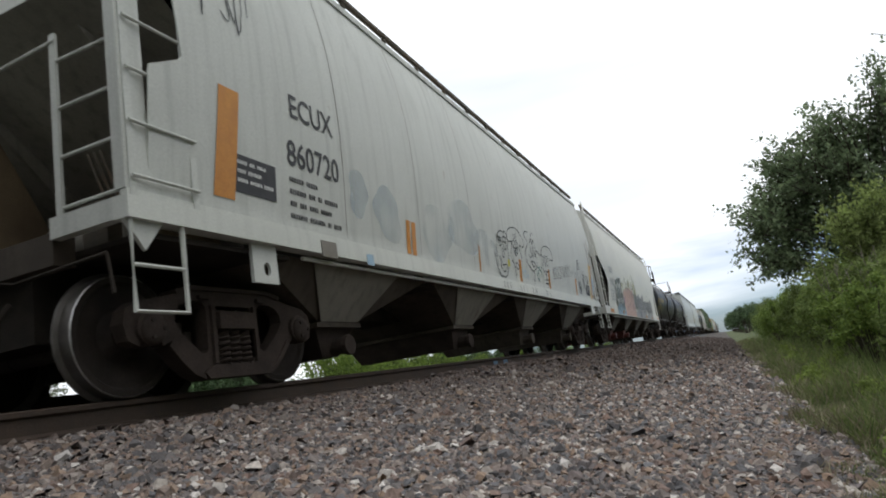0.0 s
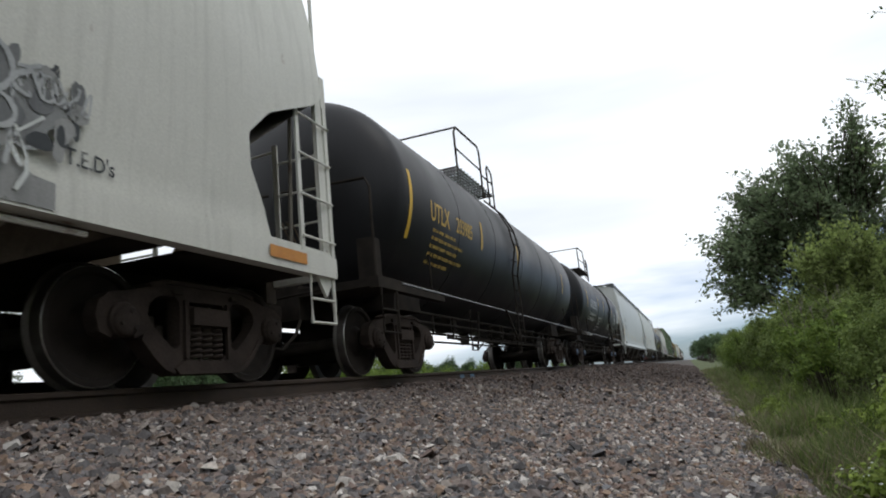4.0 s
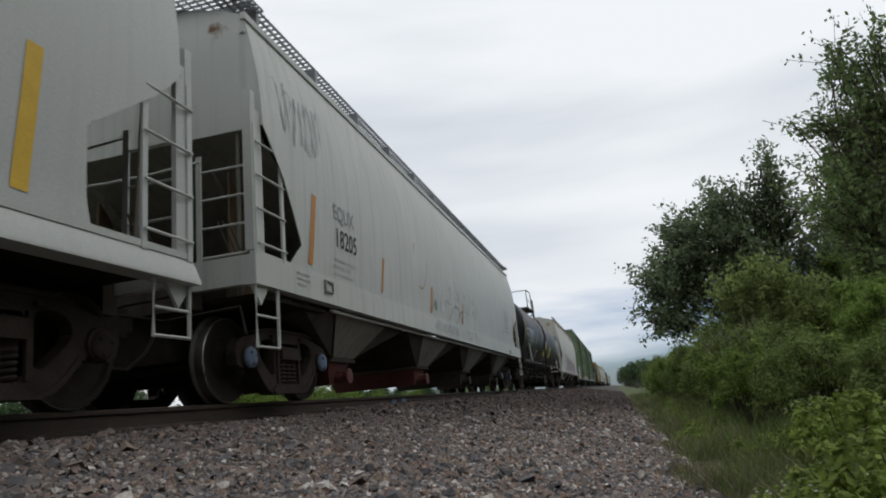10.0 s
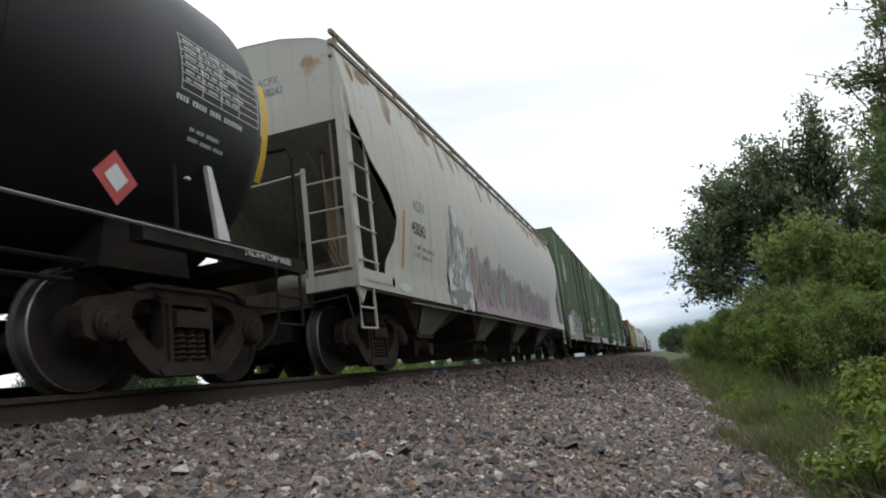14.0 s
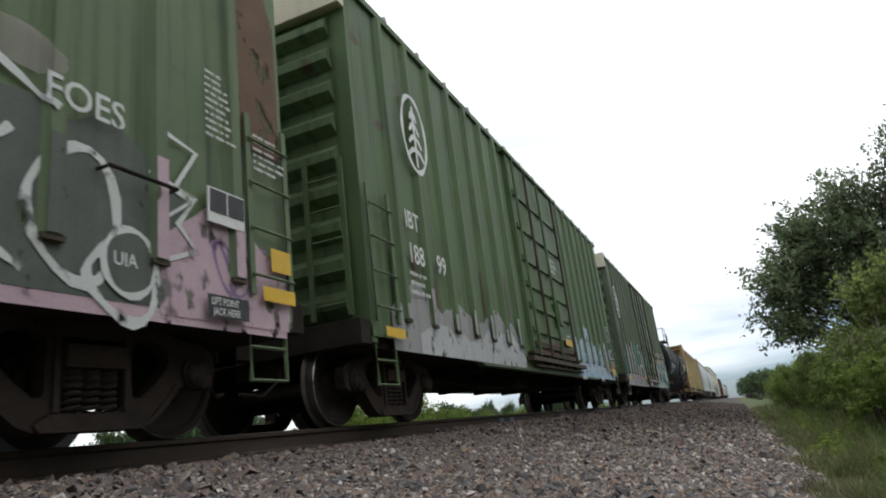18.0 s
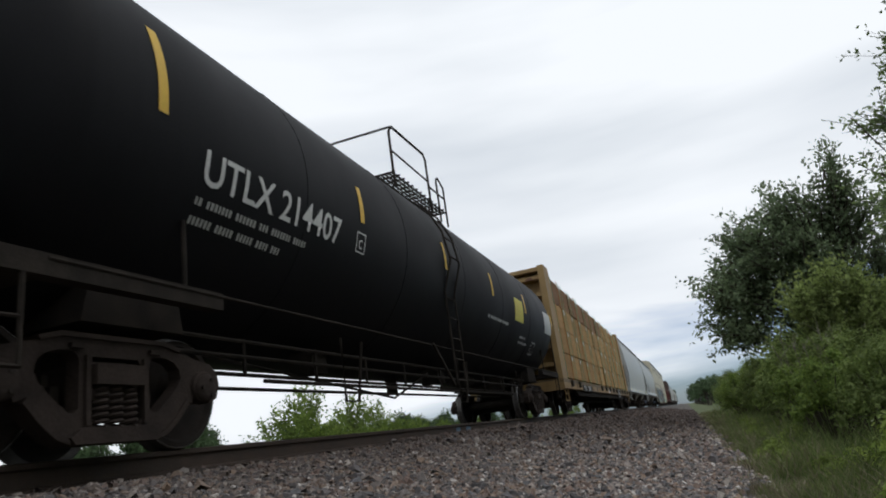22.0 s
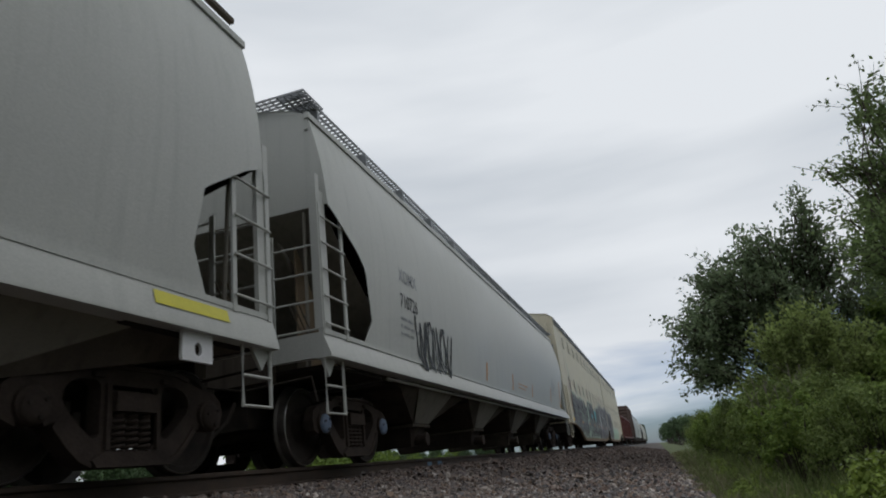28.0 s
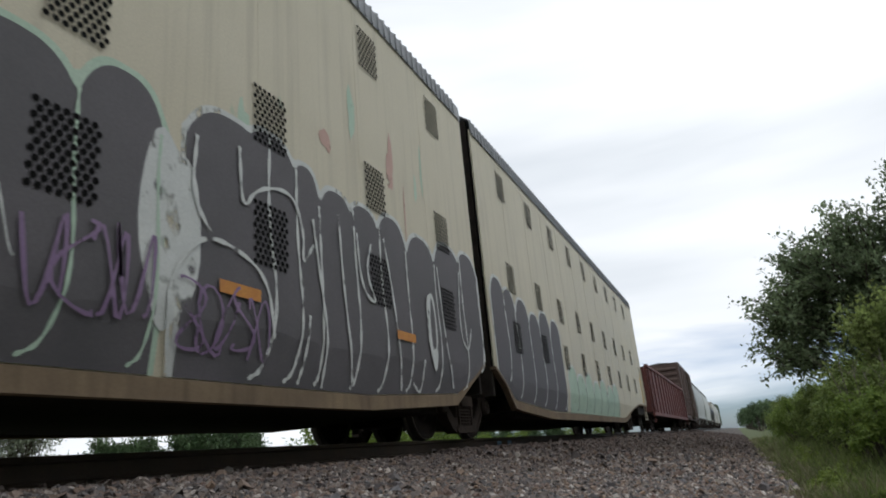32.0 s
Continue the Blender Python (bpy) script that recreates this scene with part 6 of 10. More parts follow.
# ---- gondola ----
def gondola(lead, length):
    car = rail_car("gondola_car", lead, "dark red open gondola car with ribbed steel sides", "gondola car")
    mt, half, low, top = M["maroon"], 1.46, 0.66, 2.86
    for s in (1, -1):
        part("side_wall", cube(s * (half - 0.03), s * half, 0.05, length - 0.05, low, top), mt, car, smooth=0)
        part("top_rail", cube(s * (half - 0.08), s * (half + 0.07), 0.02, length - 0.02, top, top + 0.12), mt, car, smooth=0)
        part("side_sill", cube(s * (half + 0.001), s * (half + 0.06), 0.05, length - 0.05, low, low + 0.16), mt, car, smooth=0)
        post = mesh_of("side_post", cube(s * (half + 0.001), s * (half + 0.065), 0, 0.12, low + 0.165, top - 0.004), mt, 0)
        for k in range(15):
            part("side_post", post, None, car, at=pose(0, 0.25 + k * (length - 0.62) / 14, 0))
    part("floor", cube(-half + 0.035, half - 0.035, 0.05, length - 0.05, low + 0.1, low + 0.18), M["grime"], car, smooth=0)
    part("centre_sill", cube(-0.33, 0.33, 0.02, length - 0.02, 0.60, low + 0.095), M["grime"], car, smooth=0)
    for way, y in ((1, 0.05), (-1, length - 0.05)):
        part("end_wall", cube(-half + 0.035, half - 0.035, min(y, y + way * 0.06), max(y, y + way * 0.06), low + 0.19, top), mt, car, smooth=0)
        for z in (1.2, 1.7, 2.2, 2.7):
            part("end_rib", cube(-1.35, 1.35, min(y - way * 0.003, y - way * 0.09), max(y - way * 0.003, y - way * 0.09), z - 0.06, z + 0.06), mt, car, smooth=0)
        end_ladder(car, y - way * 0.14, 0.9, 1.35, 0.8, 2.7, 5, mt)
        ladder(car, half + 0.08, y + way * 0.06, y + way * 0.5, 0.8, 2.7, 5, mt)
        stirrup(car, half, y + way * 0.08, y + way * 0.5, low, 0.36, mt)
        coupler(car, y, -way)
    for y in (1.75, length - 1.75):
        truck(car, lead, y)
    return car


# ---- the train, front to rear ----
def train():
    B, W = M["letter_black"], M["letter_white"]
    # a hopper that has already passed
    hopper(-16.6, 18.0, 4.35, "pale", "pale grey covered hopper car on the rails")
    # 1
    # white sill: cleaner band, also painted brighter for facing the sky
    car, sk = hopper(3.0, 17.5, 4.40, "pale", "pale grey covered hopper car with stencilled letters and light graffiti", edge=((1.30, 0.2), (2.25, 0.22), (2.42, 0.55), (2.9, 0.5), (3.2, 0.2)),
                     rear=((1.30, 0.2), (2.25, 0.22), (2.42, 0.55), (2.8, 0.5), (3.0, 0.2)), bays=4, grating=False, sill=(1.11, 1.30), trucks=(1.42, 1.85), bay_at=(3.16, 14.3), sill_paint="white")
    part("pipe", tube(bmesh.new(), [(1.24, 0.6, 1.08), (1.24, 16.4, 1.08)], 0.016, 6), M["slope"], car, "thin pipe slung under the sill")
    for y in (2.2, 4.6, 7.0, 9.3, 11.6, 13.9):
        part("pipe_bracket", cube(1.19, 1.40, y, y + 0.12, 1.095, 1.12), M["slope"], car, smooth=0)
    letters("ECUX", 1.86, 2.38, 0.24, B, sk, car)
    letters("860720", 1.78, 1.90, 0.25, B, sk, car)
    fine_print(1.80, 1.74, 4, 0.06, 0.75, B, sk, car, 3)
    stripe(car, 0.82, 1.42, 2.36, 0.24, sk, "orange", 0.1)
    for y, w in ((4.15, 0.11), (4.30, 0.12), (6.76, 0.06), (9.02, 0.15), (11.28, 0.14), (14.2, 0.14)):
        stripe(car, y, 1.33, 1.76, w, sk, "orange", 0.02)
    for y in (2.75, 4.57, 6.55):
        part("weld_seam", patch(y, y + 0.012, 1.34, 4.3, sk, 0.003), M["slope"], car, smooth=0)
    part("stencil_panel", patch(1.06, 1.60, 1.5, 1.82, sk), B, car, smooth=0)
    fine_print(1.1, 1.74, 3, 0.04, 0.42, W, lambda z: sk(z) + 0.004, car, 8)
    scribble(0.55, 1.4, 2.9, 4.0, sk, M["spray_black"], car, 5, 6, 0.018)
    r = random.Random(4)
    def loop(y, z, ry, rz, a0=0.0, a1=6.28):
        return [(y + ry * math.cos(a0 + (a1 - a0) * k / 12), z + rz * math.sin(a0 + (a1 - a0) * k / 12)) for k in range(13)]

    faces = (
        [((7.75, 1.81), (7.78, 2.05), (8.03, 2.20), (8.20, 2.15), (8.33, 2.23), (8.41, 2.08), (8.38, 1.93), (8.40, 1.70), (8.28, 1.45), (8.15, 1.34), (7.93, 1.34), (7.76, 1.42), (7.72, 1.60), (7.75, 1.81)),
         ((7.85, 2.06), (7.95, 2.03), (8.06, 2.05)), ((8.12, 2.06), (8.2, 2.10), (8.32, 2.08)), ((7.85, 1.99), (8.02, 1.98)), ((8.12, 2.0), (8.30, 1.98)), ((8.07, 1.86), (8.00, 1.73), (8.07, 1.68), (8.14, 1.74), (8.10, 1.86)),
         ((7.85, 1.70), (7.88, 1.52), (8.02, 1.43), (8.18, 1.46), (8.27, 1.56), (8.15, 1.58), (8.02, 1.54), (7.92, 1.64), (7.85, 1.70)), ((7.60, 1.75), (7.66, 1.5), (7.78, 1.36), (7.9, 1.30)), loop(7.94, 1.97, 0.09, 0.09), loop(8.21, 1.97, 0.10, 0.13)],
        [((8.40, 2.10), (8.50, 2.27), (8.72, 2.34), (9.04, 2.38), (9.39, 2.28), (9.52, 2.08), (9.40, 2.02), (9.25, 2.06), (9.11, 2.02), (9.20, 1.90), (9.26, 1.80)), ((8.40, 2.10), (8.46, 2.02), (8.62, 2.06), (8.74, 2.06), (8.62, 1.97), (8.55, 1.80), (8.62, 1.68), (8.76, 1.60), (8.79, 1.50), (8.76, 1.38)),
         ((8.84, 2.24), (8.92, 2.12), (9.0, 2.26)), ((8.80, 1.62), (8.90, 1.54), (9.05, 1.60), (8.95, 1.68), (8.80, 1.66)), ((8.78, 1.95), (9.02, 1.97)), loop(8.83, 1.98, 0.07, 0.14), loop(8.97, 1.99, 0.07, 0.14), loop(8.88, 1.86, 0.06, 0.05)],
        [((9.59, 2.33), (9.66, 2.26), (9.80, 2.22), (9.81, 2.13), (9.62, 2.04), (9.56, 1.89), (9.62, 1.76), (9.77, 1.70), (9.95, 1.61), (10.13, 1.61), (10.32, 1.70), (10.44, 1.85), (10.40, 1.96), (10.30, 1.93)), ((9.59, 2.33), (9.7, 2.40), (9.95, 2.42)),
         ((10.18, 2.25), (10.14, 2.36), (10.22, 2.44), (10.29, 2.42)), ((9.80, 1.93), (9.95, 1.87), (10.08, 1.96), (10.2, 1.92)), ((9.95, 1.78), (10.10, 1.69), (10.30, 1.79), (10.12, 1.83), (9.95, 1.80)), ((10.14, 1.60), (10.08, 1.48), (10.04, 1.34)), loop(10.08, 2.12, 0.10, 0.17), loop(10.27, 2.13, 0.10, 0.16)],
        [((10.37, 1.97), (10.46, 2.10), (10.60, 2.06), (10.72, 2.00), (10.83, 2.05), (10.94, 2.21), (11.20, 2.27), (11.46, 2.31), (11.75, 2.25), (11.92, 2.10), (11.85, 1.98), (11.70, 2.04), (11.55, 1.97)), ((10.83, 2.05), (11.0, 1.98), (10.92, 1.88), (10.86, 1.76), (10.98, 1.66), (11.17, 1.64)),
         ((11.05, 1.72), (11.2, 1.68), (11.42, 1.74)), ((11.12, 1.64), (11.10, 1.36)), ((11.36, 1.64), (11.34, 1.36)), ((10.98, 1.50), (11.3, 1.52)), ((10.98, 1.42), (11.28, 1.43)), loop(11.14, 1.94, 0.08, 0.12), loop(11.34, 1.95, 0.08, 0.12)])
    for lines in faces:
        painted_lines(lines, 0.026, sk, M["spray_black"], car, 0.009, "rough line drawing in black paint", name="graffiti_tag")
    scribble(9.25, 9.6, 1.42, 1.6, sk, M["spray_blue"], car, 61, 3, 0.02)
    scribble(10.35, 10.75, 1.42, 1.75, sk, M["spray_teal"], car, 62, 3, 0.02)
    strokes = {"B": ("0,0 0,1 .6,.9 .6,.6 0,.5 .7,.4 .6,.05 0,0",), "R": ("0,0 0,1 .6,.9 .55,.6 0,.5 .7,0",), "A": ("0,0 .4,1 .7,0", ".1,.35 .65,.4"), "I": (".1,1 .6,1", ".35,1 .3,0", "0,0 .6,0"),
               "N": ("0,0 .05,1 .6,0 .7,1",), "W": ("0,1 .2,0 .4,.7 .6,.05 .8,1",), "O": (".3,0 0,.4 .3,1 .65,.6 .3,0",), "K": ("0,0 .05,1", ".6,1 .05,.45 .7,0"), "S": (".65,.9 .2,1 .1,.6 .6,.4 .5,.05 0,.05",)}
    for i, c in enumerate("BRAINWORKS"):
        tag = bmesh.new()
        y0, z0, w, h = 11.82 + 0.197 * i + (0.03 if i > 4 else 0), 1.58 + 0.022 * i, 0.21, 0.27 + 0.02 * (i % 3)
        for line in strokes[c]:
            ribbon(tag, [(y0 + w * float(p.split(",")[0]), z0 + h * float(p.split(",")[1])) for p in line.split()], 0.022, sk, 0.009)
        part("graffiti_tag", tag, M["spray_black"], car, "thin black hand-drawn letters" if i == 0 else "", smooth=0)
    tag = bmesh.new()
    ribbon(tag, [(13.85 + 0.07 * k, 1.86 + (0.1 if k % 2 else 0) - 0.005 * k) for k in range(9)], 0.018, sk, 0.009)
    ribbon(tag, [(14.35, 1.98), (14.52, 1.86), (14.36, 1.74)], 0.02, sk, 0.0095)
    part("graffiti_tag", tag, M["spray_black"], car, smooth=0)
    bot = bmesh.new()
    ribbon(bot, [(14.68, 1.45), (14.66, 2.1), (14.72, 2.3), (14.95, 2.33), (15.0, 2.15), (15.0, 1.45)], 0.022, sk, 0.009)
    for k in range(5):
        ribbon(bot, [(14.69 + 0.07 * k, 1.4), (14.69 + 0.07 * k, 1.72)], 0.03, sk, 0.0095)
        ribbon(bot, [(14.68 + 0.065 * k, 2.05), (14.72 + 0.065 * k, 2.28)], 0.016, sk, 0.0095)
    ribbon(bot, [(14.68, 1.55), (15.0, 1.55)], 0.03, sk, 0.0100)
    part("graffiti_tag", bot, M["spray_black"], car, smooth=0)
    scribble(15.25, 15.5, 1.5, 2.1, sk, M["spray_black"], car, 14, 5, 0.02)
    part("paint_patch", patch(8.31, 8.43, 1.56, 1.68, sk, 0.012), M["lemon"], car, smooth=0)
    for y in (7.86, 8.02, 8.22, 8.86, 9.06, 9.72, 9.96, 10.84, 11.13):
        part("graffiti_stroke", patch(y, y + 0.022, 1.14, 1.25, lambda z: 1.517, 0.004), M["spray_black"], car, smooth=0)
    stripe(car, 16.20, 1.32, 2.36, 0.11, sk, "yellow", 0.2)
    stripe(car, 16.40, 1.32, 2.34, 0.10, sk, "orange", 0.2)
    part("stencil_panel", patch(15.62, 16.14, 1.40, 1.70, sk), B, car, smooth=0)
    fine_print(15.68, 1.63, 3, 0.035, 0.4, W, lambda z: sk(z) + 0.004, car, 71)
    scribble(15.7, 16.1, 1.74, 2.0, sk, M["spray_black"], car, 13, 3, 0.025)
    for cy, cz, ry, rz, mat in ((16.74, 1.75, 0.12, 0.3, "spray_blue"), (16.7, 1.40, 0.12, 0.08, "spray_tan"), (16.85, 2.6, 0.05, 0.5, "spray_tan"), (17.2, 1.55, 0.10, 0.2, "spray_rustwash"), (17.1, 2.1, 0.05, 0.5, "spray_rustwash"), (16.55, 2.7, 0.05, 0.35, "spray_rustwash")):
        bl = bmesh.new()
        blob(bl, cy, cz, ry, rz, sk, 0.004, r, 0.2)
        part("paint_stain", bl, M[mat], car, smooth=0)
    for cy, cz, ry, rz in ((3.04, 1.87, 0.22, 0.24), (3.7, 1.75, 0.35, 0.3), (5.2, 1.75, 0.6, 0.36), (6.2, 1.95, 0.75, 0.36), (7.2, 1.75, 0.5, 0.3)):
        bl = bmesh.new()
        blob(bl, cy, cz, ry, rz, sk, 0.004 + 0.0004 * int(cy), r, 0.15)
        part("buffed_patch", bl, M["spray_haze"], car, "faint blue overspray", smooth=0)
    part("sill_plate", cube(1.515, 1.525, 2.2, 2.46, 1.08, 1.24), M["slope"], car, smooth=0)
    part("jack_pad", holed_plate(1.26, 1.58, 0.78, 1.11, 1.42, 1.45, 1.44, 0.90, 0.045, 0.06), M["pale"], car, "painted jacking plate with a round hole", smooth=0)
    part("jack_pad", holed_plate(15.88, 16.34, 0.89, 1.115, 1.48, 1.51, 16.22, 1.03, 0.05, 0.055), M["white"], car, "painted jacking plate with a round hole", smooth=0)
    part("paint_patch", patch(3.05, 3.2, 1.08, 1.2, lambda z: 1.518), M["spray_blue"], car, smooth=0)
    # 2
    car, sk = hopper(21.4, 18.7, 4.42, "chalk", "off-white covered hopper car with salmon and dark graffiti along the side", edge=((1.22, 1.12), (1.47, 1.21), (1.8, 1.42), (2.1, 1.46), (2.4, 1.15), (2.75, 0.4), (2.88, 0.2)),
                     bays=4, grating=False, sill=(0.97, 1.22), trucks=(1.40, 1.48), bay_at=(3.9, 14.55), gate="maroon", hoop=True)
    over = lambda z: max(sk(z), 1.518) if z > 1.25 else 1.518
    letters("EQUX", 2.06, 2.48, 0.23, M["roofgrey"], sk, car)
    letters("015222", 2.02, 2.04, 0.24, M["roofgrey"], sk, car, 0.78)
    fine_print(1.88, 1.80, 4, 0.055, 0.8, M["roofgrey"], sk, car, 5)
    # no opening here: black oval painted as the shade inside the hole
    part("lifting_hole", blob_plate(1.12, 1.17, 0.045, 0.085, lambda z: 1.517), M["hole_shade"], car, "flat black oval for the shade in a sill hole", smooth=0)
    part("reflective_stripe", patch(0.95, 1.7, 1.02, 1.15, lambda z: 1.517), M["orange"], car, smooth=0)
    wash(2.95, 4.8, 1.25, 2.05, over, M["spray_slate"], car, 24)
    wash(2.75, 4.75, 1.0, 1.36, over, M["spray_blue"], car, 29, 0.007)
    wash(4.3, 9.2, 1.4, 2.42, over, M["spray_lime"], car, 30, 0.003)
    letters_x = (((2.82, 2.02), (3.05, 1.86), (3.5, 1.42)), ((3.62, 2.30), (3.32, 1.85), (2.95, 1.40)), ((3.05, 2.18), (3.42, 2.22)))
    letters_t = (((3.55, 2.28), (3.92, 2.28), (4.5, 2.36)), ((3.92, 2.26), (3.86, 1.85), (3.70, 1.42)))
    letters_a = (((3.92, 1.42), (4.22, 1.86), (4.42, 2.26)), ((4.42, 2.26), (4.40, 1.85), (4.52, 1.46)), ((4.05, 1.62), (4.46, 1.66)))
    for k, group in enumerate((letters_x, letters_t, letters_a)):
        painted_lines(group, 0.33, over, M["spray_white"], car, 0.010 + 0.004 * k, rounds=0)
        painted_lines(group, 0.19, over, M["spray_moss"], car, 0.012 + 0.004 * k, "dark teal block letters with pale edges", rounds=0, name="graffiti_letter")
    painted_lines((((2.8, 1.15), (3.1, 1.3), (3.2, 1.05)), ((3.3, 1.05), (3.45, 1.32), (3.7, 1.3), (3.75, 1.05)), ((3.95, 1.05), (4.0, 1.32), (4.3, 1.25), (4.35, 1.05))), 0.10, over, M["spray_slate"], car, 0.022, rounds=0)
    painted_lines((((3.0, 2.15), (3.1, 1.75), (3.0, 1.3)), ((4.62, 2.2), (4.75, 1.8), (4.7, 1.45)), ((4.85, 2.25), (4.9, 1.95), (5.0, 1.7))), 0.07, over, M["spray_lime"], car, 0.024, rounds=1)
    wash(6.9, 9.3, 1.95, 2.75, over, M["spray_limehaze"], car, 32, 0.003)
    bubble_piece(over, lambda y: 0.985, ((5.2, 2.0, 0.36), (5.68, 2.12, 0.30), (6.25, 2.14, 0.28), (6.7, 2.18, 0.26), (7.05, 2.20, 0.26), (7.42, 2.13, 0.18), (7.76, 2.17, 0.22)), M["spray_salmon"], M["spray_rose"], None, car, 22, 0.02, "salmon bubble letters with dull purple outlines")
    lobes = (((7.60, 2.10), (7.68, 2.18), (7.79, 2.18), (7.90, 2.10), (7.94, 1.96), (7.87, 1.81), (7.78, 1.79)), ((7.60, 2.10), (7.61, 1.94), (7.68, 1.79), (7.71, 1.59), (7.62, 1.46)),
             ((7.28, 1.99), (7.29, 2.06), (7.38, 2.11), (7.48, 2.12), (7.53, 2.03), (7.49, 1.93), (7.37, 1.87), (7.29, 1.91), (7.28, 1.99)), ((7.0, 1.39), (7.13, 1.56), (7.31, 1.66), (7.49, 1.70), (7.64, 1.65), (7.63, 1.52), (7.52, 1.41), (7.33, 1.35), (7.12, 1.34)),
             ((6.98, 1.01), (6.99, 1.15), (7.09, 1.27), (7.28, 1.36), (7.40, 1.36)), ((7.56, 1.30), (7.71, 1.38), (7.90, 1.34), (8.03, 1.19), (8.05, 1.02)), ((6.86, 2.14), (6.95, 1.92), (6.95, 1.74), (6.87, 1.58), (6.80, 1.54)), ((7.03, 2.16), (7.0, 1.94), (6.97, 1.71), (6.94, 1.57), (6.80, 1.38)),
             ((5.49, 2.09), (5.68, 2.13), (5.84, 2.05), (5.93, 1.88), (5.85, 1.70), (5.65, 1.56), (5.39, 1.50)), ((5.45, 2.06), (5.36, 1.85), (5.34, 1.62)), ((4.78, 1.45), (4.72, 1.27), (4.83, 1.10), (4.98, 1.0)), ((5.36, 1.34), (5.68, 1.31), (5.79, 1.18), (5.81, 1.02)), ((6.06, 1.36), (6.0, 1.2), (6.05, 1.04)),
             ((6.0, 1.98), (6.05, 1.75), (5.98, 1.52)), ((6.22, 2.14), (6.4, 2.05), (6.44, 1.8), (6.34, 1.55)), ((6.62, 2.18), (6.58, 1.8), (6.66, 1.5)), ((6.4, 1.36), (6.36, 1.2), (6.46, 1.02)))
    painted_lines(lobes, 0.026, over, M["spray_plum"], car, 0.022, "dull purple outline of bubble letters")
    painted_lines((((7.26, 2.07), (7.21, 1.83), (7.18, 1.67)), ((5.6, 2.0), (5.75, 1.95), (5.8, 1.82)), ((7.80, 2.08), (7.84, 1.98), (7.80, 1.88)), ((7.15, 1.22), (7.3, 1.26)), ((6.75, 2.05), (6.72, 1.75))), 0.022, over, M["spray_pinkwhite"], car, 0.0245, rounds=1)
    for cy, cz, ry, rz, mat in ((4.89, 1.60, 0.10, 0.16, "spray_purple"), (7.41, 1.93, 0.11, 0.05, "spray_dusk"), (7.24, 1.42, 0.13, 0.06, "spray_plum"), (7.63, 1.30, 0.07, 0.06, "spray_dusk"), (5.62, 1.36, 0.08, 0.06, "spray_dusk"), (6.1, 1.45, 0.08, 0.10, "spray_plum"), (6.5, 1.48, 0.07, 0.09, "spray_dusk"), (6.28, 2.12, 0.06, 0.08, "spray_purple"), (7.3, 1.78, 0.10, 0.08, "spray_lime")):
        bl = bmesh.new()
        blob(bl, cy, cz, ry, rz, over, 0.020, random.Random(int(cy * 100)), 0.2, 16)
        part("paint_blotch", bl, M[mat], car, smooth=0)
    # faded grey letters that follow, their feet on the sill
    wash(8.05, 15.4, 0.99, 1.34, over, M["spray_silver"], car, 26)
    wash(8.1, 9.6, 1.30, 1.62, over, M["spray_limehaze"], car, 33, 0.006)
    r = random.Random(46)
    y, k = 7.85, 0
    while y < 15.3:
        w = r.uniform(0.13, 0.30) if y < 10 else r.uniform(0.10, 0.24)
        ht = r.uniform(0.24, 0.40) if y < 12.5 else r.uniform(0.18, 0.30)
        bl = bmesh.new()
        ring = blob(bl, y, 1.36 + ht * r.uniform(0.8, 1.0), w, ht, over, 0.009 + 0.0005 * (k % 7), r, 0.16, 18)
        part("graffiti_letter", bl, M["spray_moss" if 1 < k < 4 else ("spray_dusk", "spray_fade", "spray_dusk", "spray_navy")[k % 4]], car, "faded dark grey graffiti letters" if k == 0 else "", smooth=0)
        part("graffiti_outline", ribbon_mesh([(q[0], q[1]) for q in ring[k % 5:k % 5 + 12]], 0.028, over, 0.0135 + 0.0004 * (k % 5)), M["spray_ash"], car, smooth=0)
        y += w * r.uniform(1.0, 1.5)
        k += 1
    for k in range(34):
        y = r.uniform(10.4, 15.2)
        z = r.uniform(1.0, 1.3)
        part("graffiti_stroke", ribbon_mesh(smooth_line([(y, z), (y + r.uniform(-0.1, 0.1), z + 0.15), (y + r.uniform(-0.05, 0.15), z + r.uniform(0.25, 0.6))], 1), r.uniform(0.018, 0.035), over, 0.0165 + 0.0002 * k), M["spray_ash" if k % 3 else "spray_white"], car, smooth=0)
    part("paint_blotch", patch(9.45, 10.1, 1.0, 1.27, over, 0.011), M["spray_navy"], car, smooth=0)
    r = random.Random(44)
    for k in range(18):
        bl = bmesh.new()
        blob(bl, r.uniform(15.05, 15.62), r.uniform(1.3, 1.85), r.uniform(0.035, 0.08), r.uniform(0.05, 0.1), over, 0.0185 + 0.0003 * k / 10, r, 0.14, 12)
        part("paint_blotch", bl, M[("spray_dusk", "spray_silver", "spray_black")[k % 3]], car, smooth=0)
    bubbles, lines = bmesh.new(), bmesh.new()
    for i, (cy, cz, ry, rz) in enumerate(((14.2, 1.58, 0.20, 0.16), (14.9, 1.73, 0.2, 0.17), (14.55, 1.5, 0.15, 0.12), (14.62, 1.85, 0.17, 0.22), (15.0, 1.48, 0.12, 0.1), (13.4, 1.62, 0.34, 0.26), (14.75, 1.25, 0.16, 0.13))):
        blob(bubbles, cy, cz, ry, rz, over, 0.024 + 0.0008 * i, random.Random(i), 0.04)
        ribbon(lines, [(cy + ry * math.cos(k * math.tau / 18), cz + rz * math.sin(k * math.tau / 18)) for k in range(18)], 0.04, over, 0.031 + 0.0005 * i, closed=True)
    part("graffiti_letter", bubbles, M["spray_dusk"], car, "dark grey bubbles with white rims", smooth=0)
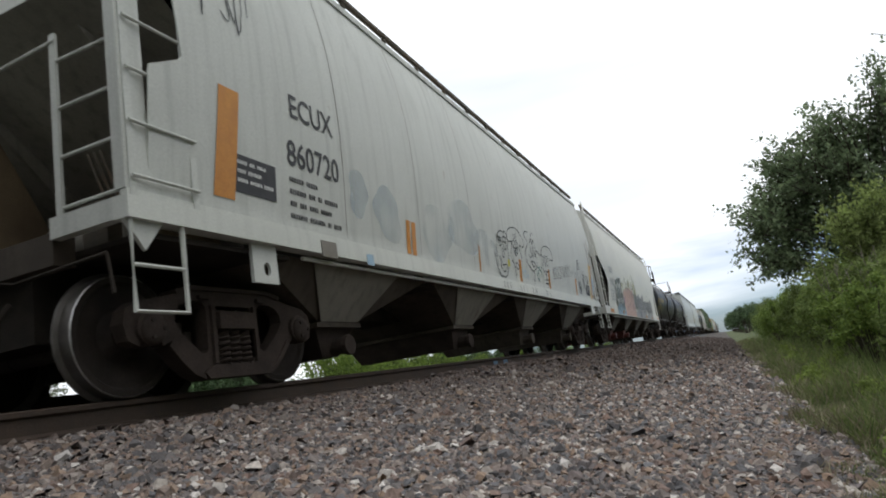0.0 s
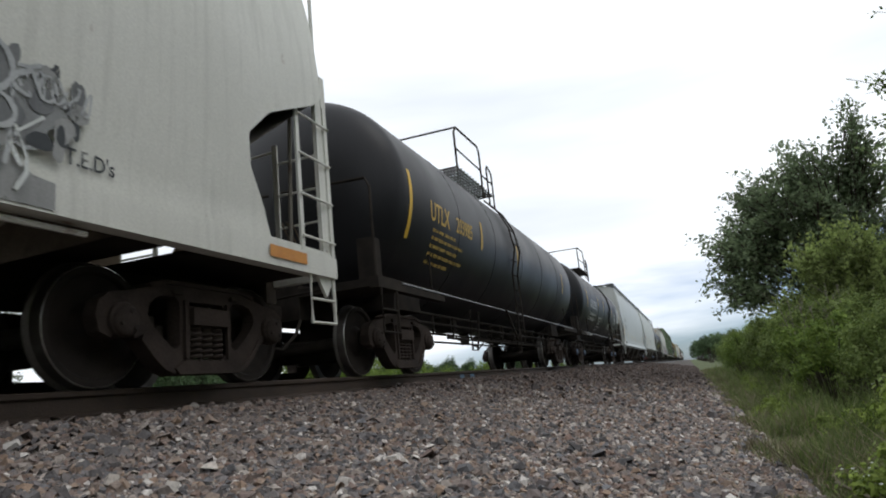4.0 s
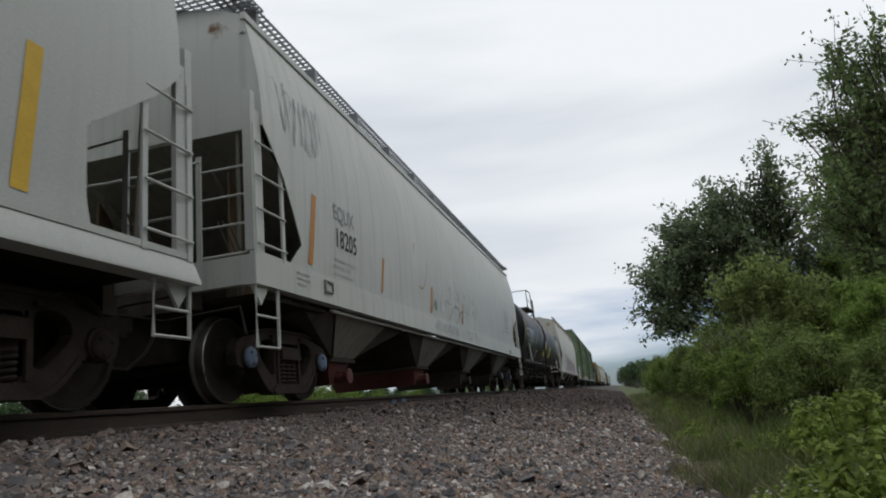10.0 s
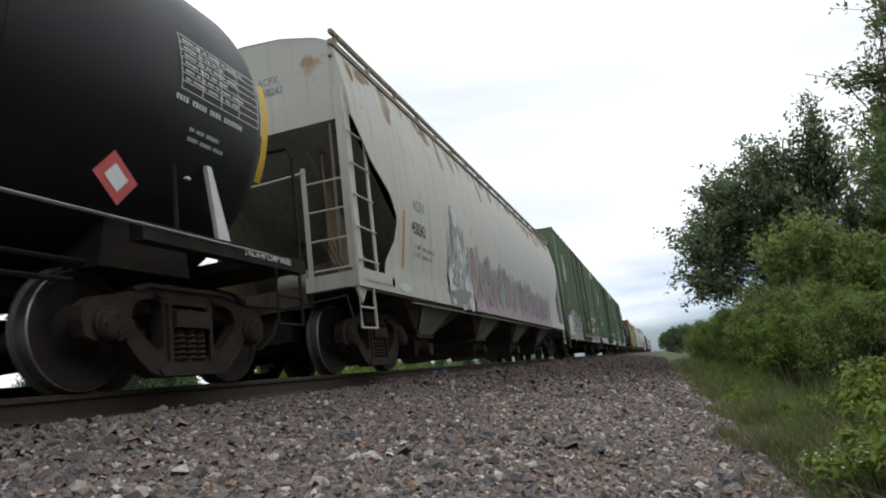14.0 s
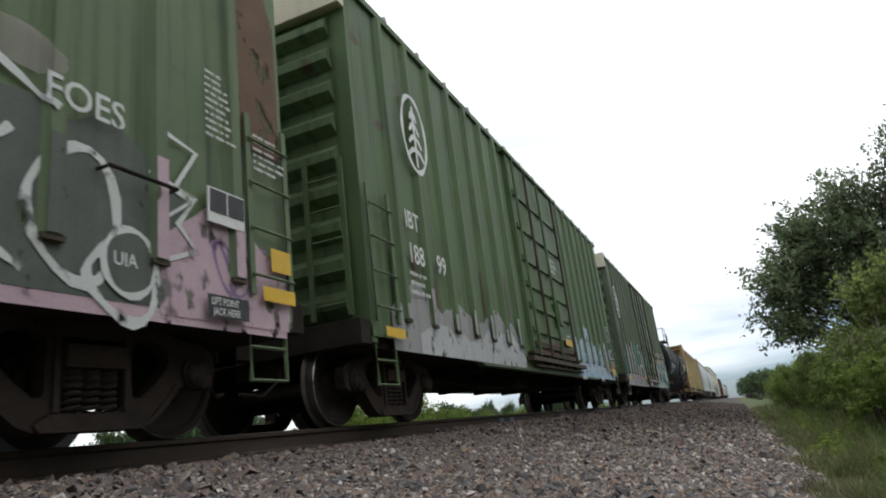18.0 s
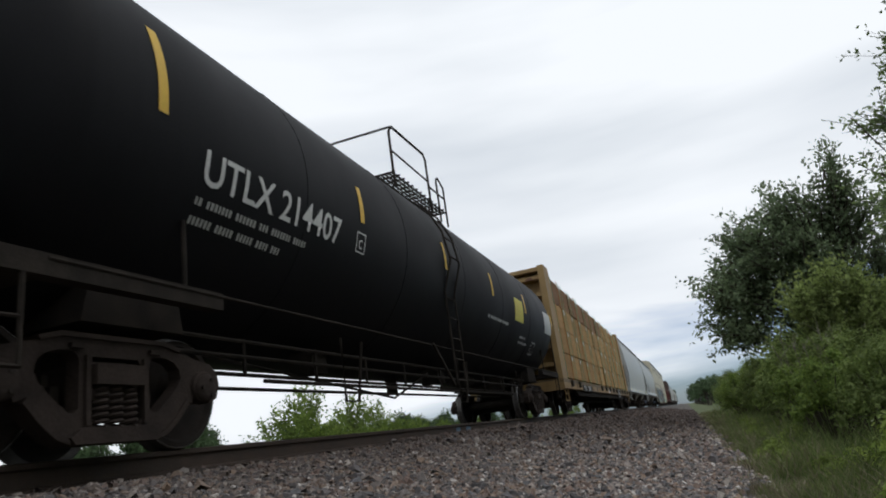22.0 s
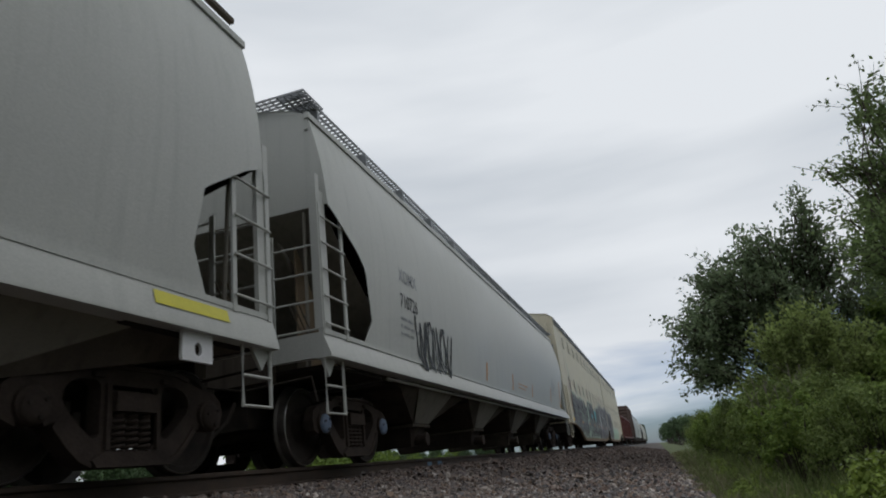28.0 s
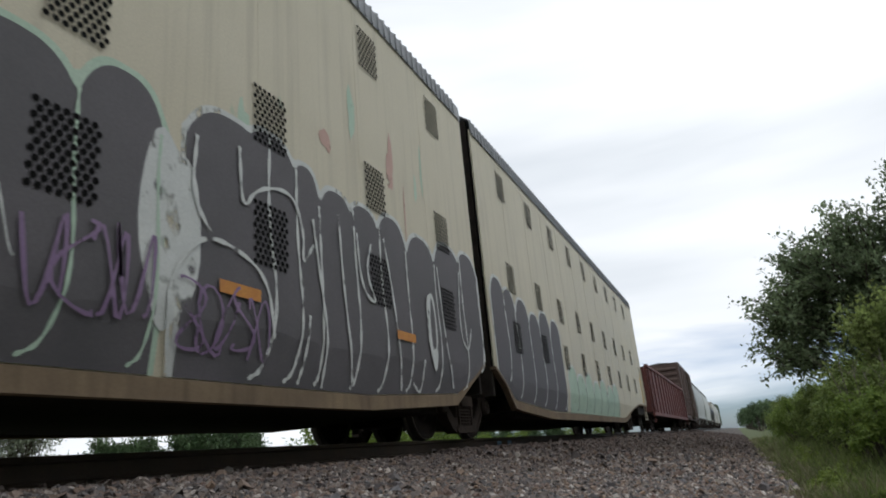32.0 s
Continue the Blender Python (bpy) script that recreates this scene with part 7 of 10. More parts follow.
    ribbon(lines, smooth_line([(12.5, 1.98), (13.0, 2.1), (13.55, 2.18), (13.95, 2.05), (14.1, 1.85), (14.35, 1.9)]), 0.05, over, 0.029)
    part("graffiti_outline", lines, M["spray_ash"], car, smooth=0)
    scribble(15.12, 15.6, 1.62, 1.8, lambda z: over(z) + 0.018, M["spray_ash"], car, 46, 6, 0.022)
    fine_print(14.0, 2.72, 9, 0.03, 0.9, M["grey"], sk, car, 47)
    letters("T.E.D's", 15.47, 1.31, 0.11, M["spray_black"], lambda z: sk(z) + 0.01, car, name="graffiti_tag")
    for a, b in ((3.8, 4.25), (11.7, 12.2), (14.5, 15.0), (17.5, 18.1)):
        part("reflective_stripe", patch(a, b, 1.04, 1.15, lambda z: 1.5235), M["orange"], car, smooth=0)
    # 3
    car, sk, zc = tank_car(41.2, 15.0, "black tank car with gold lettering and a platform on top", dome_at=0.42)
    letters("UTLX", 1.75, 2.20, 0.30, M["letter_gold"], sk, car, 0.8)
    letters("203985", 2.91, 2.22, 0.26, M["letter_gold"], sk, car, 0.8)
    fine_print(1.9, 2.05, 5, 0.06, 1.4, M["letter_gold"], sk, car, 7)
    for y, z0, z1 in ((0.96, 1.8, 2.76), (4.3, 2.14, 2.66), (7.05, 2.11, 2.7), (12.6, 2.1, 2.7)):
        stripe(car, y, z0, z1, 0.10, sk, "letter_gold" if y > 2 else "yellow")
    # 4
    car, sk, zc = tank_car(57.3, 14.4, "glossy black tank car with white lettering and yellow stripes", caps=True, trucks=(1.6, 1.6), dome_at=0.42, ladder_at=0.65)
    letters("GATX 234692", 2.63, 2.16, 0.32, W, sk, car, 0.72)
    letters("LD LMT  216800  98300 KG", 2.70, 1.88, 0.11, W, sk, car, 0.9)
    letters("LT WT   69200  31400 KG", 2.70, 1.70, 0.11, W, sk, car, 0.9)
    fine_print(5.35, 1.88, 5, 0.06, 1.2, M["letter_white"], sk, car, 9)
    for i, w in enumerate(("SR-8754", "SR-13450", "SR-13449")):
        letters(w, 11.05, 2.24 - 0.19 * i, 0.14, W, sk, car)
    fine_print(11.0, 1.7, 4, 0.05, 1.2, W, sk, car, 10)
    fine_print(9.0, 1.78, 3, 0.05, 1.1, W, sk, car, 12)
    dp = part("data_panel", patch(12.35, 13.4, 2.02, 2.74, sk, 0.008), M["grey"], car, smooth=0)
    fine_print(12.42, 2.62, 6, 0.05, 0.8, B, lambda z: sk(z) + 0.003, car, 13)
    for y, z0, z1 in ((1.85, 2.1, 2.8), (5.08, 2.28, 2.74), (6.85, 2.26, 2.72), (10.12, 2.2, 2.6), (13.6, 2.02, 2.87)):
        stripe(car, y, z0, z1, 0.10, sk)
    letters("2 INCH", 1.2, 1.05, 0.085, W, lambda z: 1.462, car)
    letters("TRD CON SHOES", 1.66, 1.05, 0.085, W, lambda z: 1.462, car)
    # 5
    # plates take the darkened bay colour too, for shade beneath this car
    car, sk = hopper(72.8, 19.2, 4.22, "clean", "clean off-white covered hopper car with a roof walkway", edge=((1.15, 1.12), (1.38, 1.18), (1.92, 1.22), (2.43, 0.54), (2.77, 0.2)), bays=4, sill=(0.94, 1.20), bulge=0.05, bay_at=(3.4, 15.6), tilt=0.06, bay_paint="bay")
    letters("UTCX", 2.20, 2.40, 0.25, M["letter_black"], sk, car)
    letters("50257", 2.16, 1.94, 0.27, M["letter_black"], sk, car)
    fine_print(2.05, 1.70, 2, 0.08, 0.8, M["roofgrey"], sk, car, 14)
    for y, z1 in ((1.27, 2.22), (3.75, 1.74), (6.75, 1.7), (9.25, 1.75), (12.0, 1.78), (14.9, 1.75), (17.42, 2.28)):
        stripe(car, y, 1.29, z1, 0.13 if y < 2 or y > 17 else 0.08, sk, "yellow", 0.10 if y < 2 else 0.03)
    part("jack_pad", holed_plate(1.30, 1.50, 0.74, 0.945, 1.40, 1.43, 1.40, 0.84, 0.045, 0.05), M["paper"], car, "white jacking plate with a round hole", smooth=0)
    framed_plate(car, 1.575, 0.70, 0.97, 1.02, 1.17, "clean")
    end_letters("UTCX", 0.24, 0.194, 4.06, 0.13, B, car)
    end_letters("50257", 0.20, 0.194, 3.90, 0.13, B, car)
    rnd = random.Random(77)
    lines = bmesh.new()
    for i in range(5):
        x = 0.02
        while x < rnd.uniform(0.48, 0.6):
            w = rnd.uniform(0.03, 0.05)
            lines.faces.new([lines.verts.new((a, 0.194, b)) for a, b in ((x, 3.62 - 0.085 * i), (x + w, 3.62 - 0.085 * i), (x + w, 3.67 - 0.085 * i), (x, 3.67 - 0.085 * i))])
            x += w + rnd.choice((0.015, 0.015, 0.05))
    tagged(part("small_print", lines, M["roofgrey"], car, smooth=0), kind="stuff")
    bp = cube(0.30, 0.42, -0.02, 0.12, 1.06, 2.72)
    tube(bp, [(0.36, 0.05, 2.70), (0.38, -0.02, 2.82), (0.50, -0.04, 2.84), (0.52, -0.02, 2.66)], 0.02, 6)
    part("brake_stand", bp, M["grime"], car, "black hand brake stand")
    part("brake_stand", cube(0.74, 0.80, -0.04, 0.06, 1.06, 2.30), M["grime"], car, "black upright beside the hand brake")
    part("hand_hold", tube(bmesh.new(), [(0.87, 0.19, 2.98), (0.88, 0.12, 3.02), (1.28, 0.12, 3.56), (1.29, 0.19, 3.58)], 0.018, 6), M["clean"], car, "painted slanting hand hold")
    # 6
    car, sk = hopper(93.0, 19.0, 4.25, "pale", "grey-white covered hopper car with faint tags and orange stripes", edge=((1.48, 0.80), (1.73, 1.06), (2.35, 0.66), (2.57, 0.48), (2.89, 0.2)), rear=((1.48, 1.1), (1.8, 1.5), (2.2, 1.2), (2.67, 0.2)), bays=4, caps=True, gate="maroon", bulge=0.06, sill=(1.12, 1.46), bay_at=(3.24, 15.6))
    letters("EQUX", 1.95, 2.28, 0.22, M["roofgrey"], sk, car)
    letters("18205", 2.0, 1.92, 0.26, B, sk, car)
    fine_print(1.95, 1.72, 3, 0.05, 0.7, M["grey"], sk, car, 15)
    for y, z1, w in ((1.22, 2.43, 0.12), (3.75, 2.1, 0.08), (17.4, 2.52, 0.14)):
        stripe(car, y, 1.54, z1, w, sk, "orange", 0.1)
    painted_lines((((7.42, 1.97), (7.36, 1.8), (7.40, 1.58)), ((7.72, 1.70), (7.85, 1.88), (8.01, 1.94), (8.12, 1.86), (8.21, 1.87)), ((8.20, 2.27), (8.22, 1.95)), ((8.22, 2.2), (8.30, 2.26), (8.38, 2.2), (8.36, 2.02)), ((8.62, 2.45), (8.75, 2.42), (8.85, 2.2)),
                   ((8.95, 2.02), (9.0, 2.24), (9.08, 2.22), (9.05, 2.0)), ((8.12, 1.52), (8.3, 1.66), (8.42, 1.72), (8.40, 1.9)), ((8.46, 1.7), (8.65, 1.88), (8.9, 1.9), (9.1, 1.78), (9.08, 1.7)), ((8.86, 1.5), (9.1, 1.72), (9.34, 1.85), (9.5, 1.8)), ((9.3, 1.58), (9.42, 1.7)), ((9.66, 2.3), (9.68, 2.1), (9.72, 2.28), (9.82, 2.2)),
                   ((9.72, 2.02), (9.9, 1.9), (9.97, 1.66)), ((10.25, 2.5), (10.35, 2.3), (10.2, 2.05), (10.1, 1.8)), ((10.5, 2.3), (10.7, 2.1), (10.85, 2.34)), ((10.56, 1.85), (10.75, 2.0), (10.9, 1.85), (10.8, 1.75)), ((11.2, 2.15), (11.1, 1.85))), 0.026, sk, M["spray_moss"], car, 0.008, "thin dark tag lines", name="graffiti_tag")
    painted_lines((((12.36, 2.04), (12.16, 1.58)), ((15.3, 1.95), (15.16, 1.62)), ((6.45, 2.5), (6.3, 2.1), (6.1, 1.9), (5.8, 1.95)), ((6.85, 1.98), (6.86, 1.75), (6.75, 1.62))), 0.03, sk, M["spray_tan"], car, 0.008, name="graffiti_tag")
    leafmark = bmesh.new()
    blob(leafmark, 7.0, 1.72, 0.09, 0.1, sk, 0.008, random.Random(5), 0.15)
    part("paint_patch", leafmark, M["spray_teal"], car, smooth=0)
    part("paper_tag", patch(7.56, 7.72, 1.66, 1.78, sk, 0.008), M["paper"], car, smooth=0)
    stripe(car, 6.6, 1.52, 2.05, 0.12, sk, "orange", 0.08)
    stripe(car, 9.4, 1.55, 2.05, 0.09, sk, "orange", 0.08)
    scribble(6.9, 9.0, 1.2, 1.42, lambda z: 1.517, M["roofgrey"], car, 34, 14, 0.014)
    scribble(9.4, 11.2, 1.2, 1.42, lambda z: 1.517, M["roofgrey"], car, 35, 7, 0.014)
    scribble(0.55, 1.7, 2.9, 3.7, sk, M["roofgrey"], car, 32, 9, 0.018)
    framed_plate(car, 1.515, 1.60, 1.84, 1.25, 1.40, "slope")
    fine_print(0.88, 1.36, 3, 0.035, 0.35, M["roofgrey"], lambda z: 1.515, car, 79)
    part("sill_plate", cube(1.515, 1.525, 16.27, 16.55, 1.17, 1.27), M["slope"], car, smooth=0)
    letters("EXTERIOR PAINT", 15.78, 2.48, 0.085, M["roofgrey"], sk, car, 0.75)
    fine_print(15.76, 2.36, 2, 0.065, 1.0, M["roofgrey"], sk, car, 17)
    letters("INTERIOR LINING", 15.74, 2.08, 0.085, M["roofgrey"], sk, car, 0.75)
    fine_print(15.72, 1.96, 2, 0.065, 1.0, M["roofgrey"], sk, car, 18)
    fine_print(15.2, 1.80, 2, 0.05, 0.35, M["roofgrey"], sk, car, 19)
    # 7
    car, sk, zc = tank_car(113.2, 16.8, "black tank car with bold white lettering and yellow panels", trucks=(1.3, 1.35))
    letters("CTCX 732397", 1.15, zc - 0.32, 0.34, W, sk, car)
    letters("LD LMT  196000 LB  88900 KG", 1.9, zc - 0.50, 0.10, W, sk, car, 0.95)
    letters("LT WT  79000 LB  35800 KG", 1.9, zc - 0.66, 0.10, W, sk, car, 0.95)
    fine_print(5.1, zc - 0.78, 4, 0.05, 0.8, W, sk, car, 20)
    fine_print(8.8, zc - 0.15, 3, 0.06, 0.8, W, sk, car, 22)
    fr = bmesh.new()
    for a in ((4.45, 4.76, zc - 0.42, zc - 0.40), (4.45, 4.76, zc - 0.10, zc - 0.08)):
        sheet(fr, [[(sk(z) + 0.007, y, z) for y in a[:2]] for z in a[2:]])
    for y in (4.45, 4.74):
        sheet(fr, [[(sk(z) + 0.007, q, z) for q in (y, y + 0.02)] for z in (zc - 0.42, zc - 0.33, zc - 0.24, zc - 0.16, zc - 0.08)])
    part("plate_mark", fr, W, car, smooth=0)
    letters("PLATE", 4.49, zc - 0.19, 0.06, W, sk, car)
    letters("C", 4.55, zc - 0.38, 0.14, W, sk, car)
    for y in (8.2, 10.75):
        pn = part("yellow_panel", patch(y, y + 0.75 - 0.1 * (y > 10), zc - 0.85, zc - 0.32, sk, 0.006, 0.0), M["lemon"], car, "yellow panel with small print", smooth=0)
        fine_print(y + 0.06, zc - 0.45, 4, 0.05, 0.55, B, lambda z: sk(z) + 0.003, car, int(y))
    letters("0.5 IN CERAMIC FIBER", 8.2, zc - 0.28, 0.07, W, sk, car)
    for y in (0.68, 6.93, 10.3, 13.2, 15.97):
        stripe(car, y, zc - 0.3 - (0.2 if y < 1 else 0.35 if y > 15 else 0), zc + 0.32, 0.10, sk)
    part("placard_holder", frustum(bmesh.new(), (1.44, 1.47, 15.0, 15.02, 1.62), (1.44, 1.47, 14.98, 15.04, 1.60)), M["paper"], car, smooth=0)
    for name, r, x, mat in (("hazard_placard", 0.20, 1.50, "red"), ("placard_centre", 0.105, 1.504, "paper")):
        pl = bmesh.new()
        pl.faces.new([pl.verts.new((x, 14.22 + a * r, 1.40 + b * r)) for a, b in ((-1, 0), (0, -1), (1, 0), (0, 1))])
        part(name, pl, M[mat], car, smooth=0)
    grid = bmesh.new()
    for k in range(8):
        z = 2.30 + 0.07 * k
        sheet(grid, [[(sk(q) + 0.006, y, q) for y in (14.85, 15.9)] for q in (z, z + 0.008)])
    for y in (14.85, 15.1, 15.35, 15.6, 15.9):
        sheet(grid, [[(sk(z) + 0.007, q, z) for q in (y, y + 0.01)] for z in (2.30, 2.42, 2.54, 2.66, 2.79)])
    part("data_table", grid, W, car, smooth=0)
    fine_print(14.9, 2.74, 6, 0.037, 0.9, W, lambda z: sk(z) + 0.001, car, 24)
    fine_print(14.8, 2.2, 1, 0.06, 0.9, W, sk, car, 29)
    fine_print(15.0, 2.0, 2, 0.04, 0.4, W, sk, car, 36)
    part("plate_strut", prism(bmesh.new(), [(15.36, 1.16), (15.52, 1.16), (15.31, 1.78), (15.25, 1.78)], 1.43, 1.47), M["letter_white"], car, smooth=0)
    letters("2 INCH HF COMP SHOES", 15.72, 1.075, 0.06, W, lambda z: 1.462, car)
    part("plate_strut", prism(bmesh.new(), [(2.62, 1.18), (2.78, 1.16), (2.48, 2.05), (2.44, 2.05)], 1.43, 1.47), M["letter_white"], car, smooth=0)
    # 8
    car, sk = hopper(131.2, 18.6, 4.38, "warm", "weathered warm-grey covered hopper car with graffiti and rust stains", edge=((1.25, 0.92), (1.44, 0.99), (1.8, 1.35), (2.14, 1.47), (2.45, 1.25), (2.78, 0.66), (3.3, 0.2)), bays=4, grating=False, sill=(1.01, 1.24), bay_at=(3.6, 15.0), roof_paint="rusty_roof")
    over = lambda z: max(sk(z), 1.518) if z > 1.27 else 1.518
    letters("ACFX", 2.15, 2.42, 0.19, M["roofgrey"], sk, car)
    letters("458242", 2.05, 2.03, 0.20, M["letter_black"], sk, car, 0.75)
    letters("LD LMT", 2.1, 1.80, 0.08, M["roofgrey"], sk, car)
    letters("LT WT", 2.1, 1.66, 0.08, M["roofgrey"], sk, car)
    fine_print(2.5, 1.80, 2, 0.07, 0.6, M["roofgrey"], sk, car, 23)
    stripe(car, 1.55, 1.42, 2.32, 0.07, sk, "orange", 0.18)
    # a pale figure with dark drapery, then faded pink letters down to the foot of the sill
    wash(3.75, 5.5, 1.03, 1.55, over, M["spray_silver"], car, 41)
    for k, (cy, cz, ry, rz, mat) in enumerate(((4.45, 2.35, 0.34, 0.52, "spray_silver"), (4.35, 1.75, 0.52, 0.62, "spray_ash"), (4.75, 1.5, 0.50, 0.45, "spray_ash"), (4.45, 2.72, 0.16, 0.17, "spray_white"), (4.05, 1.45, 0.22, 0.38, "spray_white"), (5.1, 1.35, 0.30, 0.30, "spray_white"), (4.5, 1.22, 0.55, 0.16, "spray_fade"), (4.62, 2.05, 0.16, 0.34, "spray_white"), (4.15, 2.2, 0.09, 0.32, "spray_fade"))):
        bl = bmesh.new()
        blob(bl, cy, cz, ry, rz, over, 0.005 + 0.0006 * k, random.Random(int(cy * 100)), 0.18, 20)
        part("graffiti_fill", bl, M[mat], car, "pale painted figure with dark folds" if cz == 2.35 else "", smooth=0)
    r = random.Random(85)
    for k in range(26):
        y, z = r.uniform(3.85, 5.2), r.uniform(1.1, 2.3)
        h = r.uniform(0.18, 0.5)
        part("graffiti_stroke", ribbon_mesh(smooth_line([(y, z + h), (y + r.uniform(-0.14, 0.10), z + h * 0.55), (y + r.uniform(-0.12, 0.16), z)], 2), r.uniform(0.02, 0.05), over, 0.0115 + 0.0002 * k), M["spray_moss" if k % 3 else "spray_white"], car, smooth=0)
    wash(5.4, 15.4, 1.03, 1.42, over, M["spray_lilac"], car, 43)
    y, k = 5.55, 0
    while y < 15.3:
        w, top = r.uniform(0.16, 0.34), 2.25 - 0.035 * (y - 5.5) + r.uniform(-0.12, 0.12)
        bl = bmesh.new()
        ring = blob(bl, y, (1.2 + top) / 2, w, (top - 1.2) / 2, over, 0.007 + 0.0006 * (k % 5), r, 0.15, 20)
        part("graffiti_letter", bl, M[("spray_rose", "spray_mist", "spray_silver", "spray_rose", "spray_fade")[k % 5]], car, "faded pink and grey graffiti letters" if k == 0 else "", smooth=0)
        part("graffiti_outline", ribbon_mesh(ring[k % 6:k % 6 + 13], 0.03, over, 0.0115 + 0.0004 * (k % 5)), M["spray_ash" if k % 3 else "spray_dusk"], car, smooth=0)
        y += w * r.uniform(1.1, 1.6)
        k += 1
    for k in range(40):
        y, z = r.uniform(5.4, 15.2), r.uniform(1.04, 1.5)
        part("graffiti_stroke", ribbon_mesh(smooth_line([(y, z), (y + r.uniform(-0.12, 0.12), z + 0.2), (y + r.uniform(-0.1, 0.2), z + r.uniform(0.3, 0.6))], 1), r.uniform(0.018, 0.04), over, 0.0145 + 0.0002 * k), M[("spray_ash", "spray_white", "spray_plum")[k % 3]], car, smooth=0)
    r = random.Random(83)
    for k in range(26):
        bl = bmesh.new()
        drop = r.uniform(0.08, 0.34)
        blob(bl, 0.4 + 0.68 * k + r.uniform(-0.2, 0.2), 4.33 - drop, r.uniform(0.06, 0.30), drop, sk, 0.004 + 0.0004 * (k % 4), r, 0.22, 16)
        part("rust_stain", bl, M["spray_rustwash"], car, smooth=0)
    for word, z in (("ACFX", 4.02), ("458242", 3.86)):
        end_letters(word, 0.18, 0.194, z, 0.11, M["roofgrey"], car)
    part("paint_patch", blob_plate(1.57, 1.12, 0.24, 0.062, lambda z: 1.518), M["white"], car, smooth=0)
    # flat black oval again carries the shade of an uncut hole
    part("lifting_hole", blob_plate(1.12, 1.15, 0.04, 0.07, lambda z: 1.518), M["hole_shade"], car, "flat black oval for the shade in a sill hole", smooth=0)
    fine_print(0.15, 1.08, 1, 0.045, 0.85, M["roofgrey"], lambda z: 1.518, car, 86)
    # 9 to 11
    for lead, paint, label, seed in ((150.9, "sage", "dull green ribbed box car with graffiti and rust", 51), (167.7, "green", "green ribbed box car with a white oval emblem and rust", 61),
                                     (185.45, "olive", "brownish green ribbed box car with a white oval emblem and graffiti", 71)):
        car, sk = box_car(lead, 15.9 if seed == 61 else 15.5, paint, label, roof_white=paint == "olive" or seed == 61, first_truck={51: 1.65, 61: 1.2, 71: 1.4}[seed], track="rustbar" if seed == 61 else "slope")
        out_sk = lambda z: 1.537
        em = bmesh.new()
        ly, lz = {51: 1.6, 61: 1.6, 71: 0.62}[seed], 3.78 if seed < 70 else 3.66
        ribbon(em, [(ly + 0.36 * math.cos(k * math.tau / 32), lz + 0.57 * math.sin(k * math.tau / 32)) for k in range(32)], 0.085, out_sk, 0.004, closed=True)
        ribbon(em, [(ly, lz - 0.5), (ly, lz), (ly, lz + 0.42)], 0.07, out_sk, 0.005)
        for k in range(4):
            z, w = lz + 0.30 - 0.19 * k, 0.10 + 0.045 * k
            for sgn in (1, -1):
                ribbon(em, [(ly + sgn * w, z - 0.10), (ly + sgn * w * 0.5, z), (ly, z + 0.03)], 0.075, out_sk, 0.0055 + 0.0004 * k)
        part("emblem", em, M["letter_white"], car, "white oval emblem with a simple tree shape", smooth=0)
        if seed == 51:
            letters("IBT", 1.42, 2.2, 0.17, W, out_sk, car, 1.0)
            letters("19", 1.15, 1.73, 0.19, W, out_sk, car, 1.0)
            letters("59", 1.86, 1.73, 0.19, W, out_sk, car, 1.0)
            letters("5", 2.52, 1.73, 0.19, W, out_sk, car, 1.0)
            fine_print(1.92, 1.58, 3, 0.06, 0.35, W, lambda z: 1.53, car, seed)
        elif seed < 70:
            letters("IBT", 1.0, 2.3, 0.24, W, out_sk, car)
            letters("19" if seed == 51 else "188", 1.0, 1.85, 0.26, W, out_sk, car)
            letters("59" if seed == 51 else "99", 1.85, 1.85, 0.26, W, out_sk, car)
            fine_print(1.0, 1.68, 3, 0.06, 0.5, W, lambda z: 1.53, car, seed)
        for i, w in enumerate(("CLOSE AND LOCK", "BOTH DOORS BEFORE", "MOVING CAR")):
            letters(w, 8.32 + (0, 0.0, 0.12)[i], 3.28 - 0.13 * i, 0.085, W, lambda z: 1.549, car, 0.62)
        for y in (0.22,) if seed == 71 else (0.22, 9.35):
            part("reflective_sheet", patch(y, y + 0.45, 0.86, 0.97, lambda z: 1.545), M["yellow"], car, smooth=0)
        low_sk = lambda z: 1.484
        for k in range(7):
            for at, mats in ((0.88 + 0.737 * k, ("spray_silver", "spray_silver", "spray_silver")), (10.12 + 0.772 * k, ("spray_moss" if k < 5 else "spray_lilac", "spray_blue", "spray_sea"))):
                z1 = (1.75, 1.45, 2.0)[(seed - 51) // 10] + 0.15 * math.sin(5 * at)
                part("post_paint", patch(at - 0.05, at + 0.05, 1.125, z1, lambda z: 1.5365), M[mats[(seed - 51) // 10]], car, smooth=0)
        door_sk = lambda z: 1.549
        if seed == 51:
            wash(0.3, 6.05, 0.705, 1.80, low_sk, M["spray_silver"], car, seed + 10, 0.004, label="silver-grey painted ground of a large piece", over=(0.88, 0.737, 7))
            throw_up(0.35, 1.75, 0.84, 1.85, out_sk, M["spray_white"], M["spray_black"], car, seed, 2, 0.04, None, "white bubble letters with black outlines")
            scribble(1.8, 2.3, 1.2, 1.6, out_sk, M["spray_white"], car, seed + 21, 4, 0.02)
            fore = (0.88, 0.737, 7)
            r = random.Random(53)
            for k in range(46):
                bl = bmesh.new()
                cy = r.uniform(1.9, 5.95)
                blob(bl, cy, r.uniform(0.85, 1.62), r.uniform(0.08, 0.34), r.uniform(0.06, 0.24), low_sk, 0.006, r, 0.24, 18, r.uniform(-0.8, 0.8))
